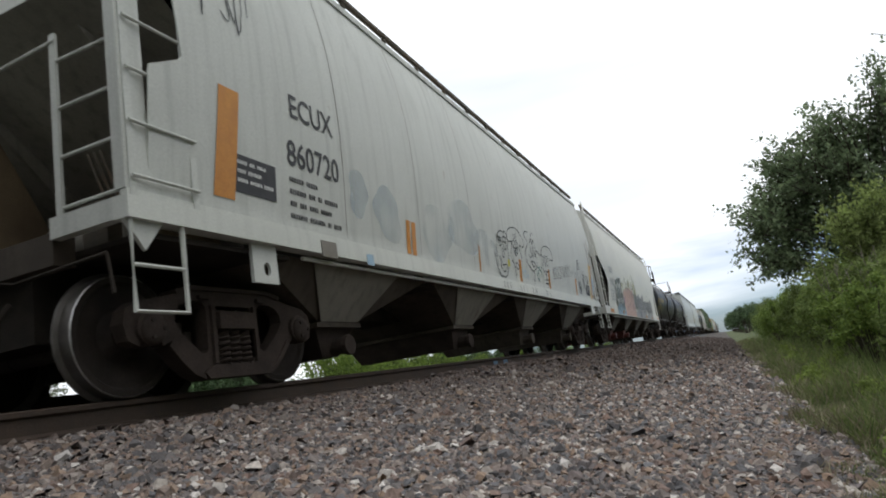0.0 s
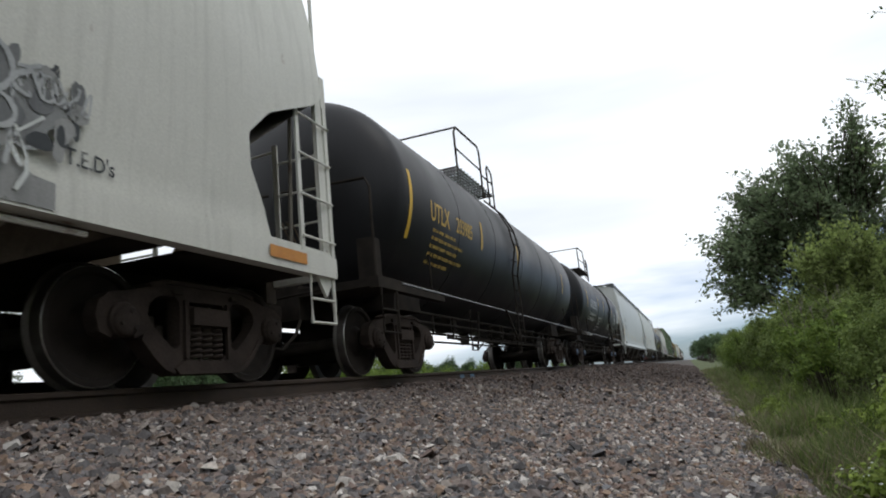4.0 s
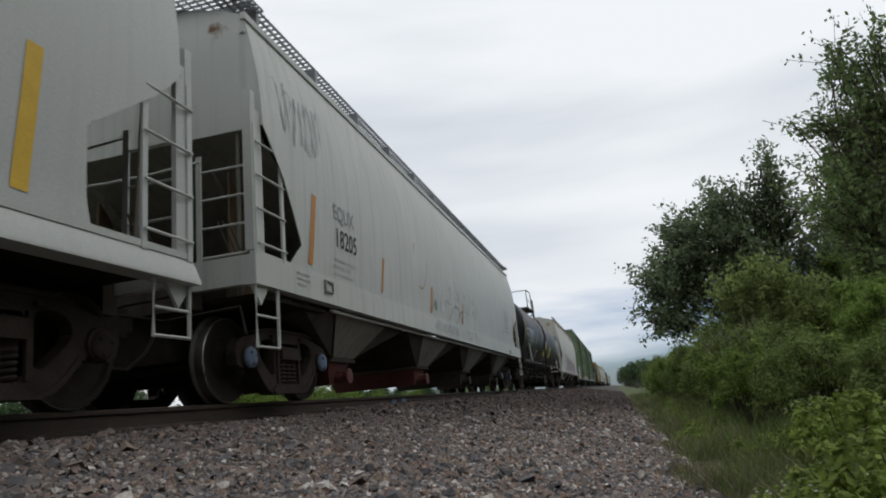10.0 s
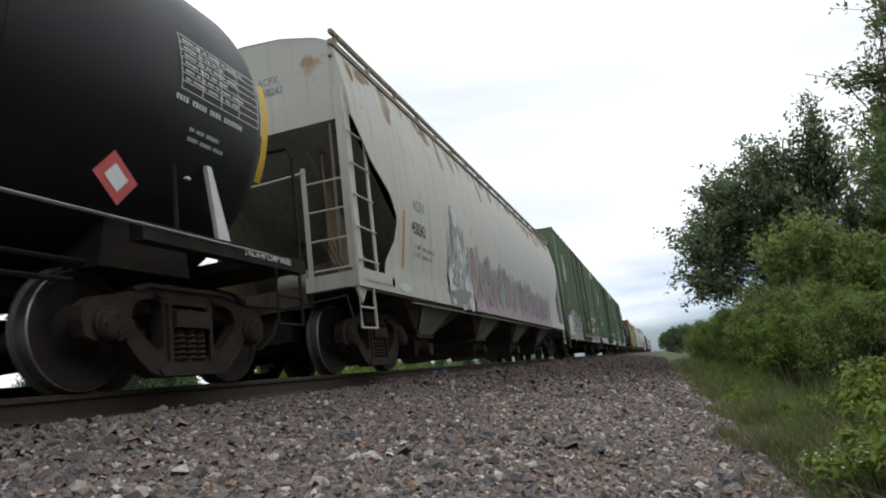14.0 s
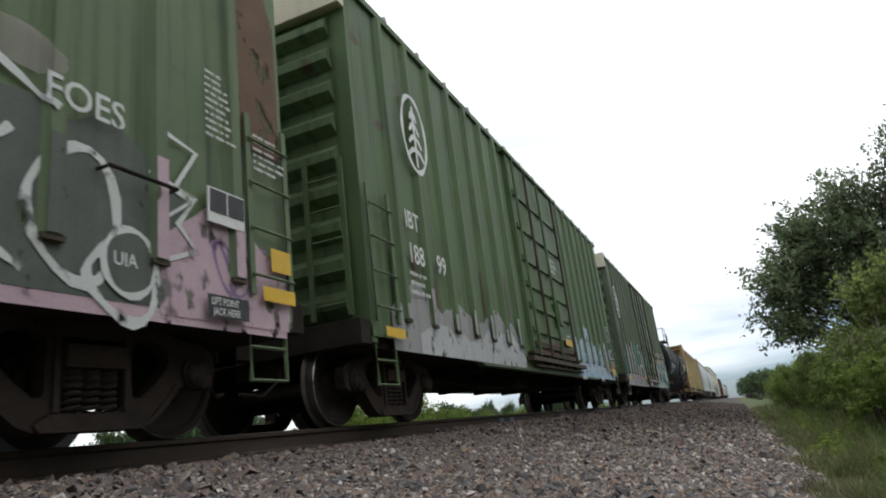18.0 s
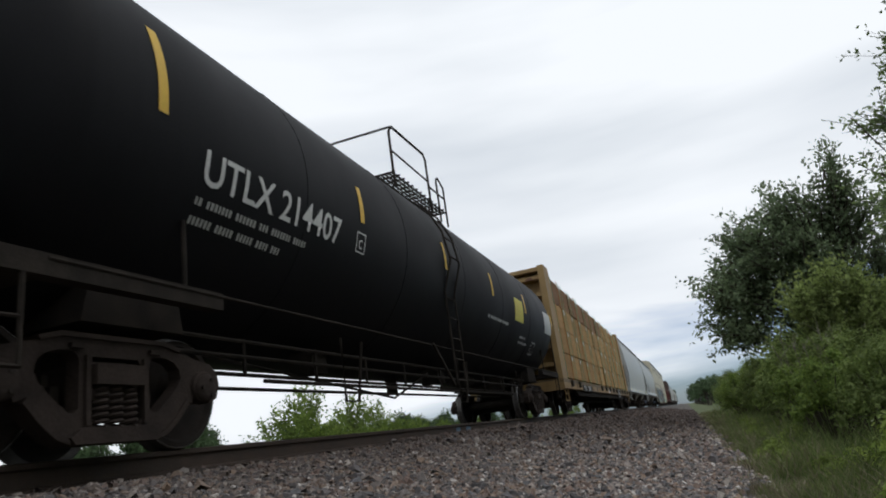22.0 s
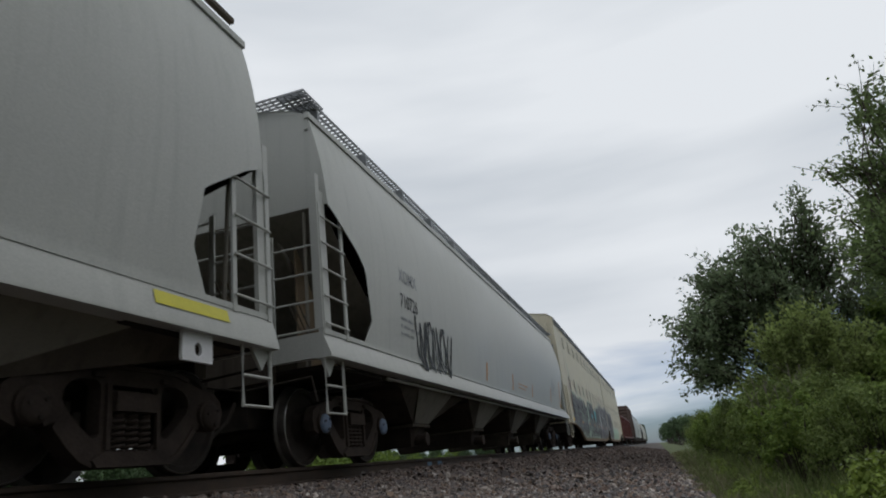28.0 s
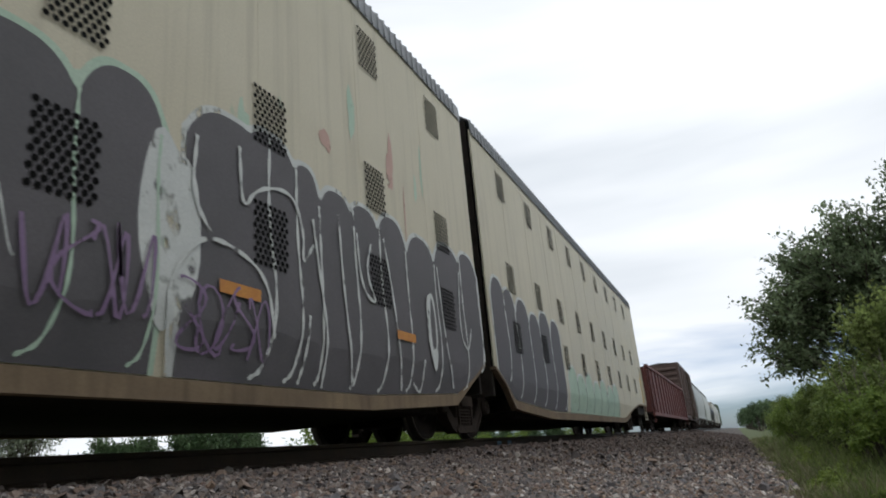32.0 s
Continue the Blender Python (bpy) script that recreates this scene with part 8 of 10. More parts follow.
                part("paint_blotch", drape(bl, *fore, 0.003 + 0.0003 * k), M[("spray_mist", "spray_fade", "spray_sea", "spray_silver", "spray_lilac", "spray_ash")[k % 6]], car, smooth=0)
            edges = (((2.3, 1.78), (2.55, 2.02), (2.9, 1.98), (3.1, 1.75), (3.3, 1.70)), ((2.45, 1.7), (2.7, 1.85), (3.0, 1.72), (3.2, 1.45), (3.05, 1.2)), ((3.35, 1.5), (3.6, 1.82), (3.85, 1.80), (4.05, 1.62)), ((3.9, 1.72), (4.3, 1.76), (4.55, 1.6), (4.6, 1.35)), ((2.6, 1.35), (2.9, 1.25), (3.0, 1.05)),
                     ((4.5, 1.4), (4.75, 1.3), (4.7, 1.1), (4.9, 0.95)), ((5.0, 1.5), (5.2, 1.35), (5.45, 1.45), (5.6, 1.2)), ((5.1, 0.85), (5.3, 1.05), (5.55, 1.0)), ((3.5, 0.8), (3.75, 1.0), (4.05, 0.82)), ((2.0, 0.85), (2.2, 1.3), (2.35, 1.6)))
            painted_lines(edges, 0.045, low_sk, M["spray_dusk"], car, 0.0205, "soft dark outlines of silver letters", fore)
            painted_lines([[(y + 0.05, z - 0.05) for y, z in e] for e in edges[:8]], 0.03, low_sk, M["spray_ash"], car, 0.0225, "", fore)
            painted_lines((((2.25, 1.85), (2.5, 2.10), (2.9, 2.06), (3.15, 1.85)), ((3.3, 1.78), (3.6, 1.92), (3.9, 1.88))), 0.07, low_sk, M["spray_lilac"], car, 0.0185, "pink edge sprayed along the top", fore)
            for cy, cz, ry, rz in ((3.55, 1.40, 0.09, 0.07), (3.80, 1.42, 0.05, 0.09), (2.62, 1.5, 0.10, 0.05), (4.62, 1.22, 0.10, 0.05)):
                bl = bmesh.new()
                blob(bl, cy, cz, ry, rz, low_sk, 0.030, random.Random(int(cy * 9)), 0.15, 14)
                part("paint_blotch", bl, M["spray_black" if cy < 4 else "cream"], car, smooth=0)
            for cy in (2.62, 4.06):
                part("paint_patch", patch(cy, cy + 0.07, 0.76, 0.92, low_sk, 0.031), M["cream"], car, smooth=0)
            part("stencil_panel", patch(4.12, 4.36, 1.5, 1.66, low_sk, 0.032), M["spray_pinkwhite"], car, smooth=0)
            bm = bmesh.new()
            for a in (4.15, 4.25):
                for z in (1.52, 1.59):
                    sheet(bm, [[(1.519, a, z), (1.519, a + 0.07, z)], [(1.519, a, z + 0.04), (1.519, a + 0.07, z + 0.04)]])
            part("stencil_mark", bm, B, car, smooth=0)
            part("teal_panel", cube(1.53, 1.55, 4.80, 5.42, 1.60, 1.96), M["teal_plate"], car, "teal painted steel plate", smooth=0)
            for a, b in ((2.93, 3.40), (4.87, 5.36)):
                part("reflective_sheet", patch(a, b, 0.76, 0.86, low_sk, 0.026), M["yellow"], car, smooth=0)
            ring = bmesh.new()
            ribbon(ring, [(3.42 + 0.17 * math.cos(k * math.tau / 20), 2.07 + 0.17 * math.sin(k * math.tau / 20)) for k in range(20)], 0.012, low_sk, 0.004, closed=True)
            part("stencil_ring", ring, W, car, smooth=0)
            fine_print(3.33, 2.12, 3, 0.035, 0.16, W, low_sk, car, seed + 9)
            wash(6.05, 9.45, 1.03, 1.42, door_sk, M["spray_rust"], car, seed + 12, 0.003, label="rusty foot of the door under faded graffiti")
            wash(6.1, 9.4, 1.10, 1.62, door_sk, M["spray_mist"], car, seed + 18, 0.005)
            for cy, cz, ry, rz, mat in ((6.66, 1.66, 0.20, 0.33, "spray_wine"), (7.35, 1.42, 0.32, 0.20, "spray_mist"), (7.7, 1.55, 0.10, 0.3, "spray_wine"), (8.0, 1.40, 0.25, 0.22, "spray_wine"), (8.62, 1.55, 0.28, 0.26, "spray_wine"), (9.1, 1.5, 0.2, 0.2, "spray_silver"), (6.4, 1.4, 0.1, 0.25, "spray_rose")):
                bl = bmesh.new()
                blob(bl, cy, cz, ry, rz, door_sk, 0.007 + 0.0004 * int(cy * 3 % 4), random.Random(int(cy * 10)), 0.2, 20)
                part("graffiti_fill", bl, M[mat], car, "brown-red graffiti on the sliding door" if cy == 6.66 else "", smooth=0)
            painted_lines((((6.50, 1.20), (6.47, 1.75), (6.62, 1.98), (6.82, 1.90), (6.88, 1.5), (6.75, 1.2)), ((6.42, 1.55), (6.45, 1.85), (6.6, 2.02), (6.8, 2.0)), ((7.50, 1.25), (7.55, 1.6), (7.74, 2.02)), ((7.74, 2.02), (7.76, 1.6), (7.85, 1.3)), ((7.1, 1.25), (7.3, 1.5), (7.4, 1.2)),
                           ((8.35, 1.3), (8.36, 1.75), (8.75, 1.80)), ((8.45, 1.42), (8.7, 1.5), (8.85, 1.3)), ((8.86, 1.4), (8.92, 1.8), (9.12, 1.84), (9.2, 1.45)), ((9.3, 1.45), (9.36, 1.95))), 0.042, door_sk, M["spray_white"], car, 0.0105, "white graffiti outlines")
            painted_lines((((7.13, 1.95), (7.05, 1.90), (7.13, 1.85), (7.06, 1.80)), ((7.17, 1.80), (7.18, 1.95), (7.26, 1.82), (7.27, 1.97)), ((7.30, 1.97), (7.34, 1.83), (7.38, 1.98)), ((7.40, 1.84), (7.44, 1.99), (7.50, 1.86))), 0.024, door_sk, M["spray_white"], car, 0.0125, rounds=0, name="graffiti_tag")
            fine_print(7.04, 1.71, 2, 0.045, 0.46, W, lambda z: door_sk(z) + 0.009, car, seed + 19)
            ring = bmesh.new()
            ribbon(ring, [(8.04 + 0.05 * math.cos(k * math.tau / 12), 2.0 + 0.08 * math.sin(k * math.tau / 12)) for k in range(12)], 0.02, lambda z: 1.672, 0.003, closed=True)
            ribbon(ring, [(8.04, 1.89), (8.04, 2.11)], 0.016, lambda z: 1.672, 0.004)
            part("chalk_mark", ring, W, car, smooth=0)
            part("teal_panel", cube(1.535, 1.575, 6.06, 6.26, 1.14, 1.48), M["teal_plate"], car, "small teal plate with rusty edges", smooth=0)
            part("pink_patch", patch(5.90, 6.05, 1.36, 1.66, low_sk, 0.03), M["spray_pink"], car, smooth=0)
            for cy, cz, ry, rz in ((5.74, 1.44, 0.06, 0.11), (5.34, 1.28, 0.06, 0.12), (5.74, 1.04, 0.05, 0.08)):
                for grow, mat, proud in ((1.45, "spray_black", 0.031), (1.0, "cream", 0.034)):
                    bl = bmesh.new()
                    blob(bl, cy, cz, ry * grow, rz * grow, low_sk, proud, random.Random(4), 0.08, 16)
                    part("paint_blotch", bl, M[mat], car, smooth=0)
            wash(9.8, 15.35, 0.705, 1.45, low_sk, M["spray_lilac"], car, seed + 13)
            wash(9.8, 14.2, 0.8, 1.95, low_sk, M["spray_moss"], car, seed + 14, 0.007, label="dark grey-green letters of a large piece")
            rings = bmesh.new()
            for cy, cz, ry, rz in ((13.35, 1.3, 0.30, 0.42), (13.7, 0.95, 0.26, 0.26)):
                ribbon(rings, [(cy + ry * math.cos(k * 0.314), cz + rz * math.sin(k * 0.314) + 0.05 * math.sin(k * 0.628)) for k in range(20)], 0.085, low_sk, 0.013 + 0.0006 * int(cy * 3 % 5), closed=True)
            ribbon(rings, [(13.9, 1.75), (14.3, 1.62), (14.15, 1.42), (14.32, 1.25), (13.95, 1.1)], 0.07, low_sk, 0.0165)
            part("graffiti_outline", rings, M["spray_white"], car, "thick white graffiti outlines", smooth=0)
            posts = (10.12, 0.772, 7)
            for cy, cz, ry, rz in ((10.0, 1.7, 0.16, 0.5), (10.5, 2.2, 0.4, 0.16), (11.2, 2.2, 0.5, 0.14), (12.2, 2.3, 0.5, 0.14), (12.9, 2.25, 0.4, 0.12), (9.95, 1.1, 0.14, 0.2)):
                haze = bmesh.new()
                blob(haze, cy, cz, ry, rz, low_sk, 0.005, random.Random(int(cy * 10)), 0.22)
                part("paint_wash", drape(haze, *posts, 0.003), M["spray_mist"], car, smooth=0)
            big = (((9.87, 1.0), (9.96, 1.17), (10.12, 1.30), (10.32, 1.24), (10.16, 1.5), (10.08, 1.85), (10.2, 2.0), (10.4, 2.07), (10.9, 2.0), (11.17, 1.68), (11.15, 1.3), (11.05, 0.94)), ((10.61, 1.58), (10.85, 1.45), (10.8, 1.2), (10.68, 1.06), (10.6, 1.25), (10.61, 1.58)),
                   ((10.95, 2.05), (11.2, 1.98), (11.45, 2.05), (11.75, 2.0), (11.95, 1.75), (11.8, 1.45), (11.65, 1.43), (11.75, 1.2), (11.95, 0.95)), ((11.38, 1.84), (11.65, 1.80), (11.56, 1.61), (11.40, 1.64), (11.38, 1.84)), ((11.45, 1.40), (11.62, 1.42), (11.52, 1.24), (11.45, 1.40)), ((11.25, 0.95), (11.4, 1.2), (11.6, 0.92)),
                   ((12.03, 2.1), (12.12, 1.55), (12.05, 0.95)), ((12.03, 2.1), (12.35, 2.16), (12.6, 1.6), (12.55, 0.9)), ((12.22, 1.6), (12.36, 1.6), (12.32, 1.25), (12.24, 1.25), (12.22, 1.6)), ((12.5, 2.2), (12.85, 2.1), (13.2, 1.9)), ((12.95, 1.7), (12.75, 1.45), (12.78, 1.05), (13.05, 0.9)))
            painted_lines(big, 0.062, low_sk, M["spray_white"], car, 0.0135, "large outlined letters in white", posts)
            wash(14.0, 15.4, 0.76, 1.5, low_sk, M["spray_lilac"], car, seed + 17, 0.0095)
            disc = bmesh.new()
            blob(disc, 13.75, 1.06, 0.19, 0.21, low_sk, 0.018, random.Random(2), 0.04)
            part("graffiti_disc", disc, M["spray_moss"], car, smooth=0)
            marks = bmesh.new()
            ribbon(marks, [(13.75 + 0.2 * math.cos(k * math.tau / 20), 1.06 + 0.22 * math.sin(k * math.tau / 20)) for k in range(20)], 0.055, low_sk, 0.0195, closed=True)
            ribbon(marks, [(14.05, 2.08), (14.33, 2.02), (14.13, 1.7), (14.33, 1.66), (14.05, 1.45)], 0.05, low_sk, 0.0195)
            part("graffiti_outline", marks, M["spray_white"], car, smooth=0)
            letters("UIA", 13.62, 1.03, 0.09, M["spray_white"], lambda z: 1.498, car, 0.9, name="graffiti_tag")
            part("grab_iron", tube(bmesh.new(), [(1.475, 13.5, 1.62), (1.60, 13.5, 1.62), (1.60, 14.05, 1.62), (1.475, 14.05, 1.62)], 0.014, 6), M["grime"], car)
            letters("FOES", 13.1, 1.93, 0.19, M["spray_white"], out_sk, car, 0.95, name="graffiti_tag")
            scribble(14.2, 15.2, 0.95, 1.4, low_sk, M["spray_purple"], car, seed + 6, 6, 0.045)
            part("data_frame", cube(1.53, 1.545, 14.40, 14.80, 1.50, 1.78), W, car, "white framed black data board", smooth=0)
            for a in (14.42, 14.615):
                part("data_board", cube(1.544, 1.55, a, a + 0.175, 1.585, 1.765), B, car, smooth=0)
            part("stencil_panel", patch(14.38, 14.82, 0.78, 0.95, low_sk, 0.055), B, car, smooth=0)
            letters("LIFT POINT", 14.41, 0.875, 0.055, W, lambda z: 1.541, car, 0.75)
            letters("JACK HERE", 14.43, 0.80, 0.055, W, lambda z: 1.541, car, 0.75)
            for a, b, z in ((10.63, 11.07, 1.17), (10.68, 11.1, 0.80), (15.12, 15.38, 1.24), (15.0, 15.42, 0.98)):
                part("reflective_sheet", patch(a, b, z, z + (0.2 if z > 1.2 else 0.12), low_sk, 0.058), M["yellow"], car, smooth=0)
            wash(14.8, 15.38, 2.3, 4.3, low_sk, M["spray_rust"], car, seed + 15)
            fine_print(14.4, 2.75, 10, 0.032, 0.3, W, out_sk, car, 67)
            fine_print(14.95, 2.4, 6, 0.032, 0.35, W, out_sk, car, 68)
        elif seed == 61:
            wash(0.5, 5.6, 0.74, 1.5, low_sk, M["spray_silver"], car, seed + 10)
            wash(6.05, 9.45, 1.06, 1.3, door_sk, M["spray_rust"], car, seed + 41, 0.003, label="rust creeping up the foot of the door")
            for a, b, z0, z1, m in ((9.0, 9.3, 1.55, 1.62, "spray_white"), (6.1, 6.5, 1.1, 1.2, "letter_black")):
                part("paint_patch", patch(a, b, z0, z1, door_sk, 0.13 if z0 > 2.0 and a > 7 else 0.006), M[m], car, smooth=0)
            for k in range(9):
                part("rust_streak", patch(0.6 + 0.62 * k, 0.66 + 0.62 * k, 1.0, 1.9 + 0.5 * math.sin(3 * k), low_sk, 0.003), M["spray_rust"], car, smooth=0)
            wash(1.2, 5.6, 0.74, 1.15, low_sk, M["spray_ash"], car, seed + 12, 0.007)
            fine_print(14.62, 2.34, 7, 0.04, 0.45, W, out_sk, car, 62)
            wash(9.9, 15.2, 0.74, 1.6, low_sk, M["spray_blue"], car, seed + 11)
            wild(10.0, 14.2, 0.8, 1.85, low_sk, M["spray_blue"], M["spray_white"], car, seed + 2, 5, 0.26, None, "pale blue graffiti letters")
            fr = cube(1.53, 1.55, 14.62, 15.06, 1.36, 1.64)
            part("data_frame", fr, W, car, "white framed black data board", smooth=0)
            for a in (14.65, 14.85):
                part("data_board", cube(1.549, 1.555, a, a + 0.18, 1.39, 1.61), B, car, smooth=0)
            part("tan_patch", patch(14.57, 15.05, 1.10, 1.30, out_sk, 0.02), M["tan"], car, smooth=0)
            part("yellow_plate", patch(14.55, 15.03, 0.89, 1.07, out_sk, 0.02), M["yellow"], car, smooth=0)
            part("brown_patch", patch(13.82, 14.46, 0.97, 1.62, low_sk, 0.03), M["spray_tan"], car, smooth=0)
            part("yellow_board", patch(8.6, 9.2, 1.35, 1.5, lambda z: 1.60), M["yellow"], car, smooth=0)
        else:
            wash(0.3, 6.0, 0.66, 2.0, low_sk, M["spray_silver"], car, seed + 10, 0.004, label="grey painted ground of a large piece")
            wash(4.7, 6.1, 1.35, 2.15, low_sk, M["spray_blue"], car, seed + 11, 0.007)
            wash(0.15, 1.1, 0.98, 1.75, low_sk, M["spray_teal"], car, seed + 14, 0.006)
            wild(0.7, 3.2, 0.9, 2.2, low_sk, M["spray_silver"], M["spray_black"], car, seed, 4, 0.22, M["spray_white"], "grey graffiti letters edged in white")
            posts = (0.88, 0.737, 7)
            for name, y0, y1, z0, z1, mat in (("teal_panel", 3.22, 3.88, 1.42, 2.36, "teal_plate"), ("orange_panel", 3.26, 3.70, 0.97, 1.09, "orange")):
                sq = bmesh.new()
                sheet(sq, [[(1.5, y0 + (y1 - y0) * i / 8, z0 + (z1 - z0) * k / 8) for i in range(9)] for k in range(9)])
                part(name, drape(sq, *posts, 0.010), M[mat], car, smooth=0)
            painted_lines((((3.37, 2.22), (3.64, 2.24), (3.64, 1.98), (3.37, 1.96), (3.37, 2.22)), ((3.44, 2.16), (3.58, 2.17)), ((3.48, 2.1), (3.48, 2.02), (3.54, 2.1), (3.48, 2.06))), 0.016, low_sk, M["spray_white"], car, 0.013, "white framed stencil", posts, 0, "stencil_mark")
            haze = bmesh.new()
            blob(haze, 5.4, 2.0, 0.42, 0.34, low_sk, 0.005, random.Random(2), 0.2)
            part("paint_wash", drape(haze, *posts, 0.008), M["spray_haze"], car, smooth=0)
            ear = (((3.95, 2.22), (4.05, 1.85), (4.24, 2.2), (4.5, 2.33), (4.79, 2.36), (5.0, 2.1), (4.92, 1.78), (5.2, 1.76), (5.41, 1.62)), ((4.01, 1.53), (4.12, 1.8), (4.3, 2.05), (4.56, 2.06), (4.75, 1.86), (4.6, 1.70)), ((3.19, 1.34), (3.3, 1.45), (3.52, 1.47), (3.75, 1.36), (3.8, 1.22), (3.72, 1.0), (3.45, 0.93), (3.25, 1.08), (3.19, 1.34)),
                   ((3.0, 0.85), (3.3, 0.76), (3.72, 0.76), (3.86, 1.0), (4.1, 0.88), (4.3, 1.2), (4.48, 0.93), (4.9, 0.82), (5.3, 0.97), (5.5, 1.3)), ((3.9, 1.5), (4.05, 1.2), (4.2, 1.35), (4.35, 1.55), (4.6, 1.4), (4.65, 1.1)), ((2.9, 2.3), (2.75, 2.05), (2.95, 1.75), (3.1, 1.9)), ((2.6, 2.35), (2.5, 1.9), (2.8, 1.55), (3.05, 1.5)))
            painted_lines(ear, 0.15, low_sk, M["spray_silver"], car, 0.012, over=posts)
            painted_lines(ear, 0.095, low_sk, M["spray_black"], car, 0.015, over=posts)
            painted_lines(ear, 0.05, low_sk, M["spray_white"], car, 0.018, "looping grey letters edged in white", posts)
            wild(0.4, 5.8, 0.68, 1.3, low_sk, M["spray_rose"], M["spray_white"], car, seed + 2, 10, 0.08)
            ey = bmesh.new()
            blob(ey, 4.62, 1.85, 0.13, 0.2, low_sk, 0.026, random.Random(3), 0.05)
            part("graffiti_spot", ey, M["spray_black"], car, smooth=0)
            part("teal_panel", cube(1.53, 1.545, 4.68, 5.22, 1.09, 1.27), M["teal_plate"], car, "teal and orange painted plate", smooth=0)
            part("orange_panel", cube(1.53, 1.545, 4.68, 5.22, 0.97, 1.088), M["orange"], car, smooth=0)
            part("paper_tag", patch(6.06, 6.3, 0.68, 0.86, low_sk, 0.13), M["paper"], car, smooth=0)
            part("teal_patch", patch(6.2, 7.1, 1.5, 1.95, door_sk, 0.004), M["spray_teal"], car, smooth=0)
            wash(8.0, 9.45, 1.06, 1.90, door_sk, M["spray_rust"], car, seed + 31, 0.002, label="rust bleeding through the door paint")
            for a, b, z0, z1, m in ((8.15, 8.85, 1.55, 1.72, "teal_plate"), (7.95, 8.85, 1.28, 1.43, "teal_plate"), (9.2, 9.46, 1.30, 1.42, "teal_plate"), (8.36, 8.78, 1.74, 1.91, "cream"), (7.9, 9.1, 1.15, 1.165, "cream"),
                                    (8.2, 9.05, 1.09, 1.16, "spray_tan"), (8.85, 8.95, 1.56, 1.70, "spray_white"), (9.22, 9.38, 1.6, 1.8, "spray_pink"), (8.9, 9.1, 1.3, 1.42, "spray_tan"), (9.2, 9.44, 1.08, 1.16, "spray_white")):
                part("paint_patch", patch(a, b, z0, z1, door_sk, 0.007), M[m], car, smooth=0)
            letters("SEAL", 8.25, 1.62, 0.075, M["spray_white"], lambda z: 1.556, car)
            part("paint_patch", patch(7.93, 8.12, 1.78, 1.96, lambda z: 1.672), M["cream"], car, smooth=0)
            ring = bmesh.new()
            ribbon(ring, [(8.06 + 0.07 * math.cos(k * math.tau / 16), 2.1 + 0.07 * math.sin(k * math.tau / 16)) for k in range(16)], 0.018, lambda z: 1.672, 0.004, closed=True)
            ribbon(ring, [(8.06, 2.04), (8.06, 2.16)], 0.02, lambda z: 1.672, 0.005)
            part("stencil_ring", ring, W, car, smooth=0)
            for k in range(14):
                y = 6.1 + 0.31 * k + 0.1 * math.sin(7 * k)
                part("sill_paint", patch(y, y + 0.12 + 0.09 * math.sin(3 * k), 0.715, 0.775, lambda z: 1.4825, 0.004), M[("spray_tan", "spray_white", "orange", "spray_sea")[k % 4]], car, smooth=0)
            scribble(10.0, 10.45, 2.3, 2.95, low_sk, W, car, seed + 32, 6, 0.03)
            scribble(10.75, 11.1, 2.2, 2.5, low_sk, W, car, seed + 33, 3, 0.03)
            scribble(6.3, 7.0, 1.6, 2.0, door_sk, M["spray_black"], car, seed + 8, 5, 0.025)
            wash(9.9, 15.4, 0.705, 2.22, low_sk, M["spray_tan"], car, seed + 12, over=(10.12, 0.772, 7))
            wash(9.9, 15.4, 0.705, 1.98, low_sk, M["spray_sea"], car, seed + 13, 0.008, label="pale sea-green painted ground with patches", over=(10.12, 0.772, 7))
            r = random.Random(seed)
            aft = (10.12, 0.772, 7)
            for k in range(14):
                bl = bmesh.new()
                y = 10.0 + 0.40 * k
                blob(bl, y, 2.12 + 0.012 * k + r.uniform(-0.05, 0.05), r.uniform(0.16, 0.28), r.uniform(0.05, 0.09), low_sk, 0.01, r, 0.2, 16, 0.2)
                part("graffiti_band", drape(bl, *aft, 0.010 + 0.0005 * (k % 5)), M["spray_umber"], car, "dark umber edge of a graffiti piece" if k == 0 else "", smooth=0)
            for k in range(16):
                bl = bmesh.new()
                blob(bl, r.uniform(10.0, 15.0), r.uniform(2.2, 2.42), r.uniform(0.10, 0.3), r.uniform(0.06, 0.14), low_sk, 0.01, r, 0.25, 14, r.uniform(-0.4, 0.4))
                part("paint_wash", drape(bl, *aft, 0.0042 + 0.00033 * k), M[("spray_tan", "spray_mist", "spray_pink")[k % 3]], car, smooth=0)
            for k in range(60):
                y, z = r.uniform(10.0, 15.1), r.uniform(0.82, 1.95)
                bl = bmesh.new()
                blob(bl, y, z, r.uniform(0.06, 0.26), r.uniform(0.06, 0.24), low_sk, 0.01, r, 0.26, 16, r.uniform(-1.2, 1.2))
                part("paint_blotch", drape(bl, *aft, 0.0132 + 0.0003 * k), M[("spray_sea", "spray_white", "spray_blue", "spray_tan", "spray_mist", "spray_teal", "spray_ash", "spray_umber")[k % 8]], car, smooth=0)
            for k in range(26):
                g = GLYPHS[r.randrange(len(GLYPHS))]
                y, z, w, h = r.uniform(10.0, 14.7), r.uniform(0.80, 1.3), r.uniform(0.25, 0.5), r.uniform(0.4, 0.75)
                pts = smooth_line([(y + a * w, z + b * h) for a, b in g[:r.randint(4, 8)]], 2)
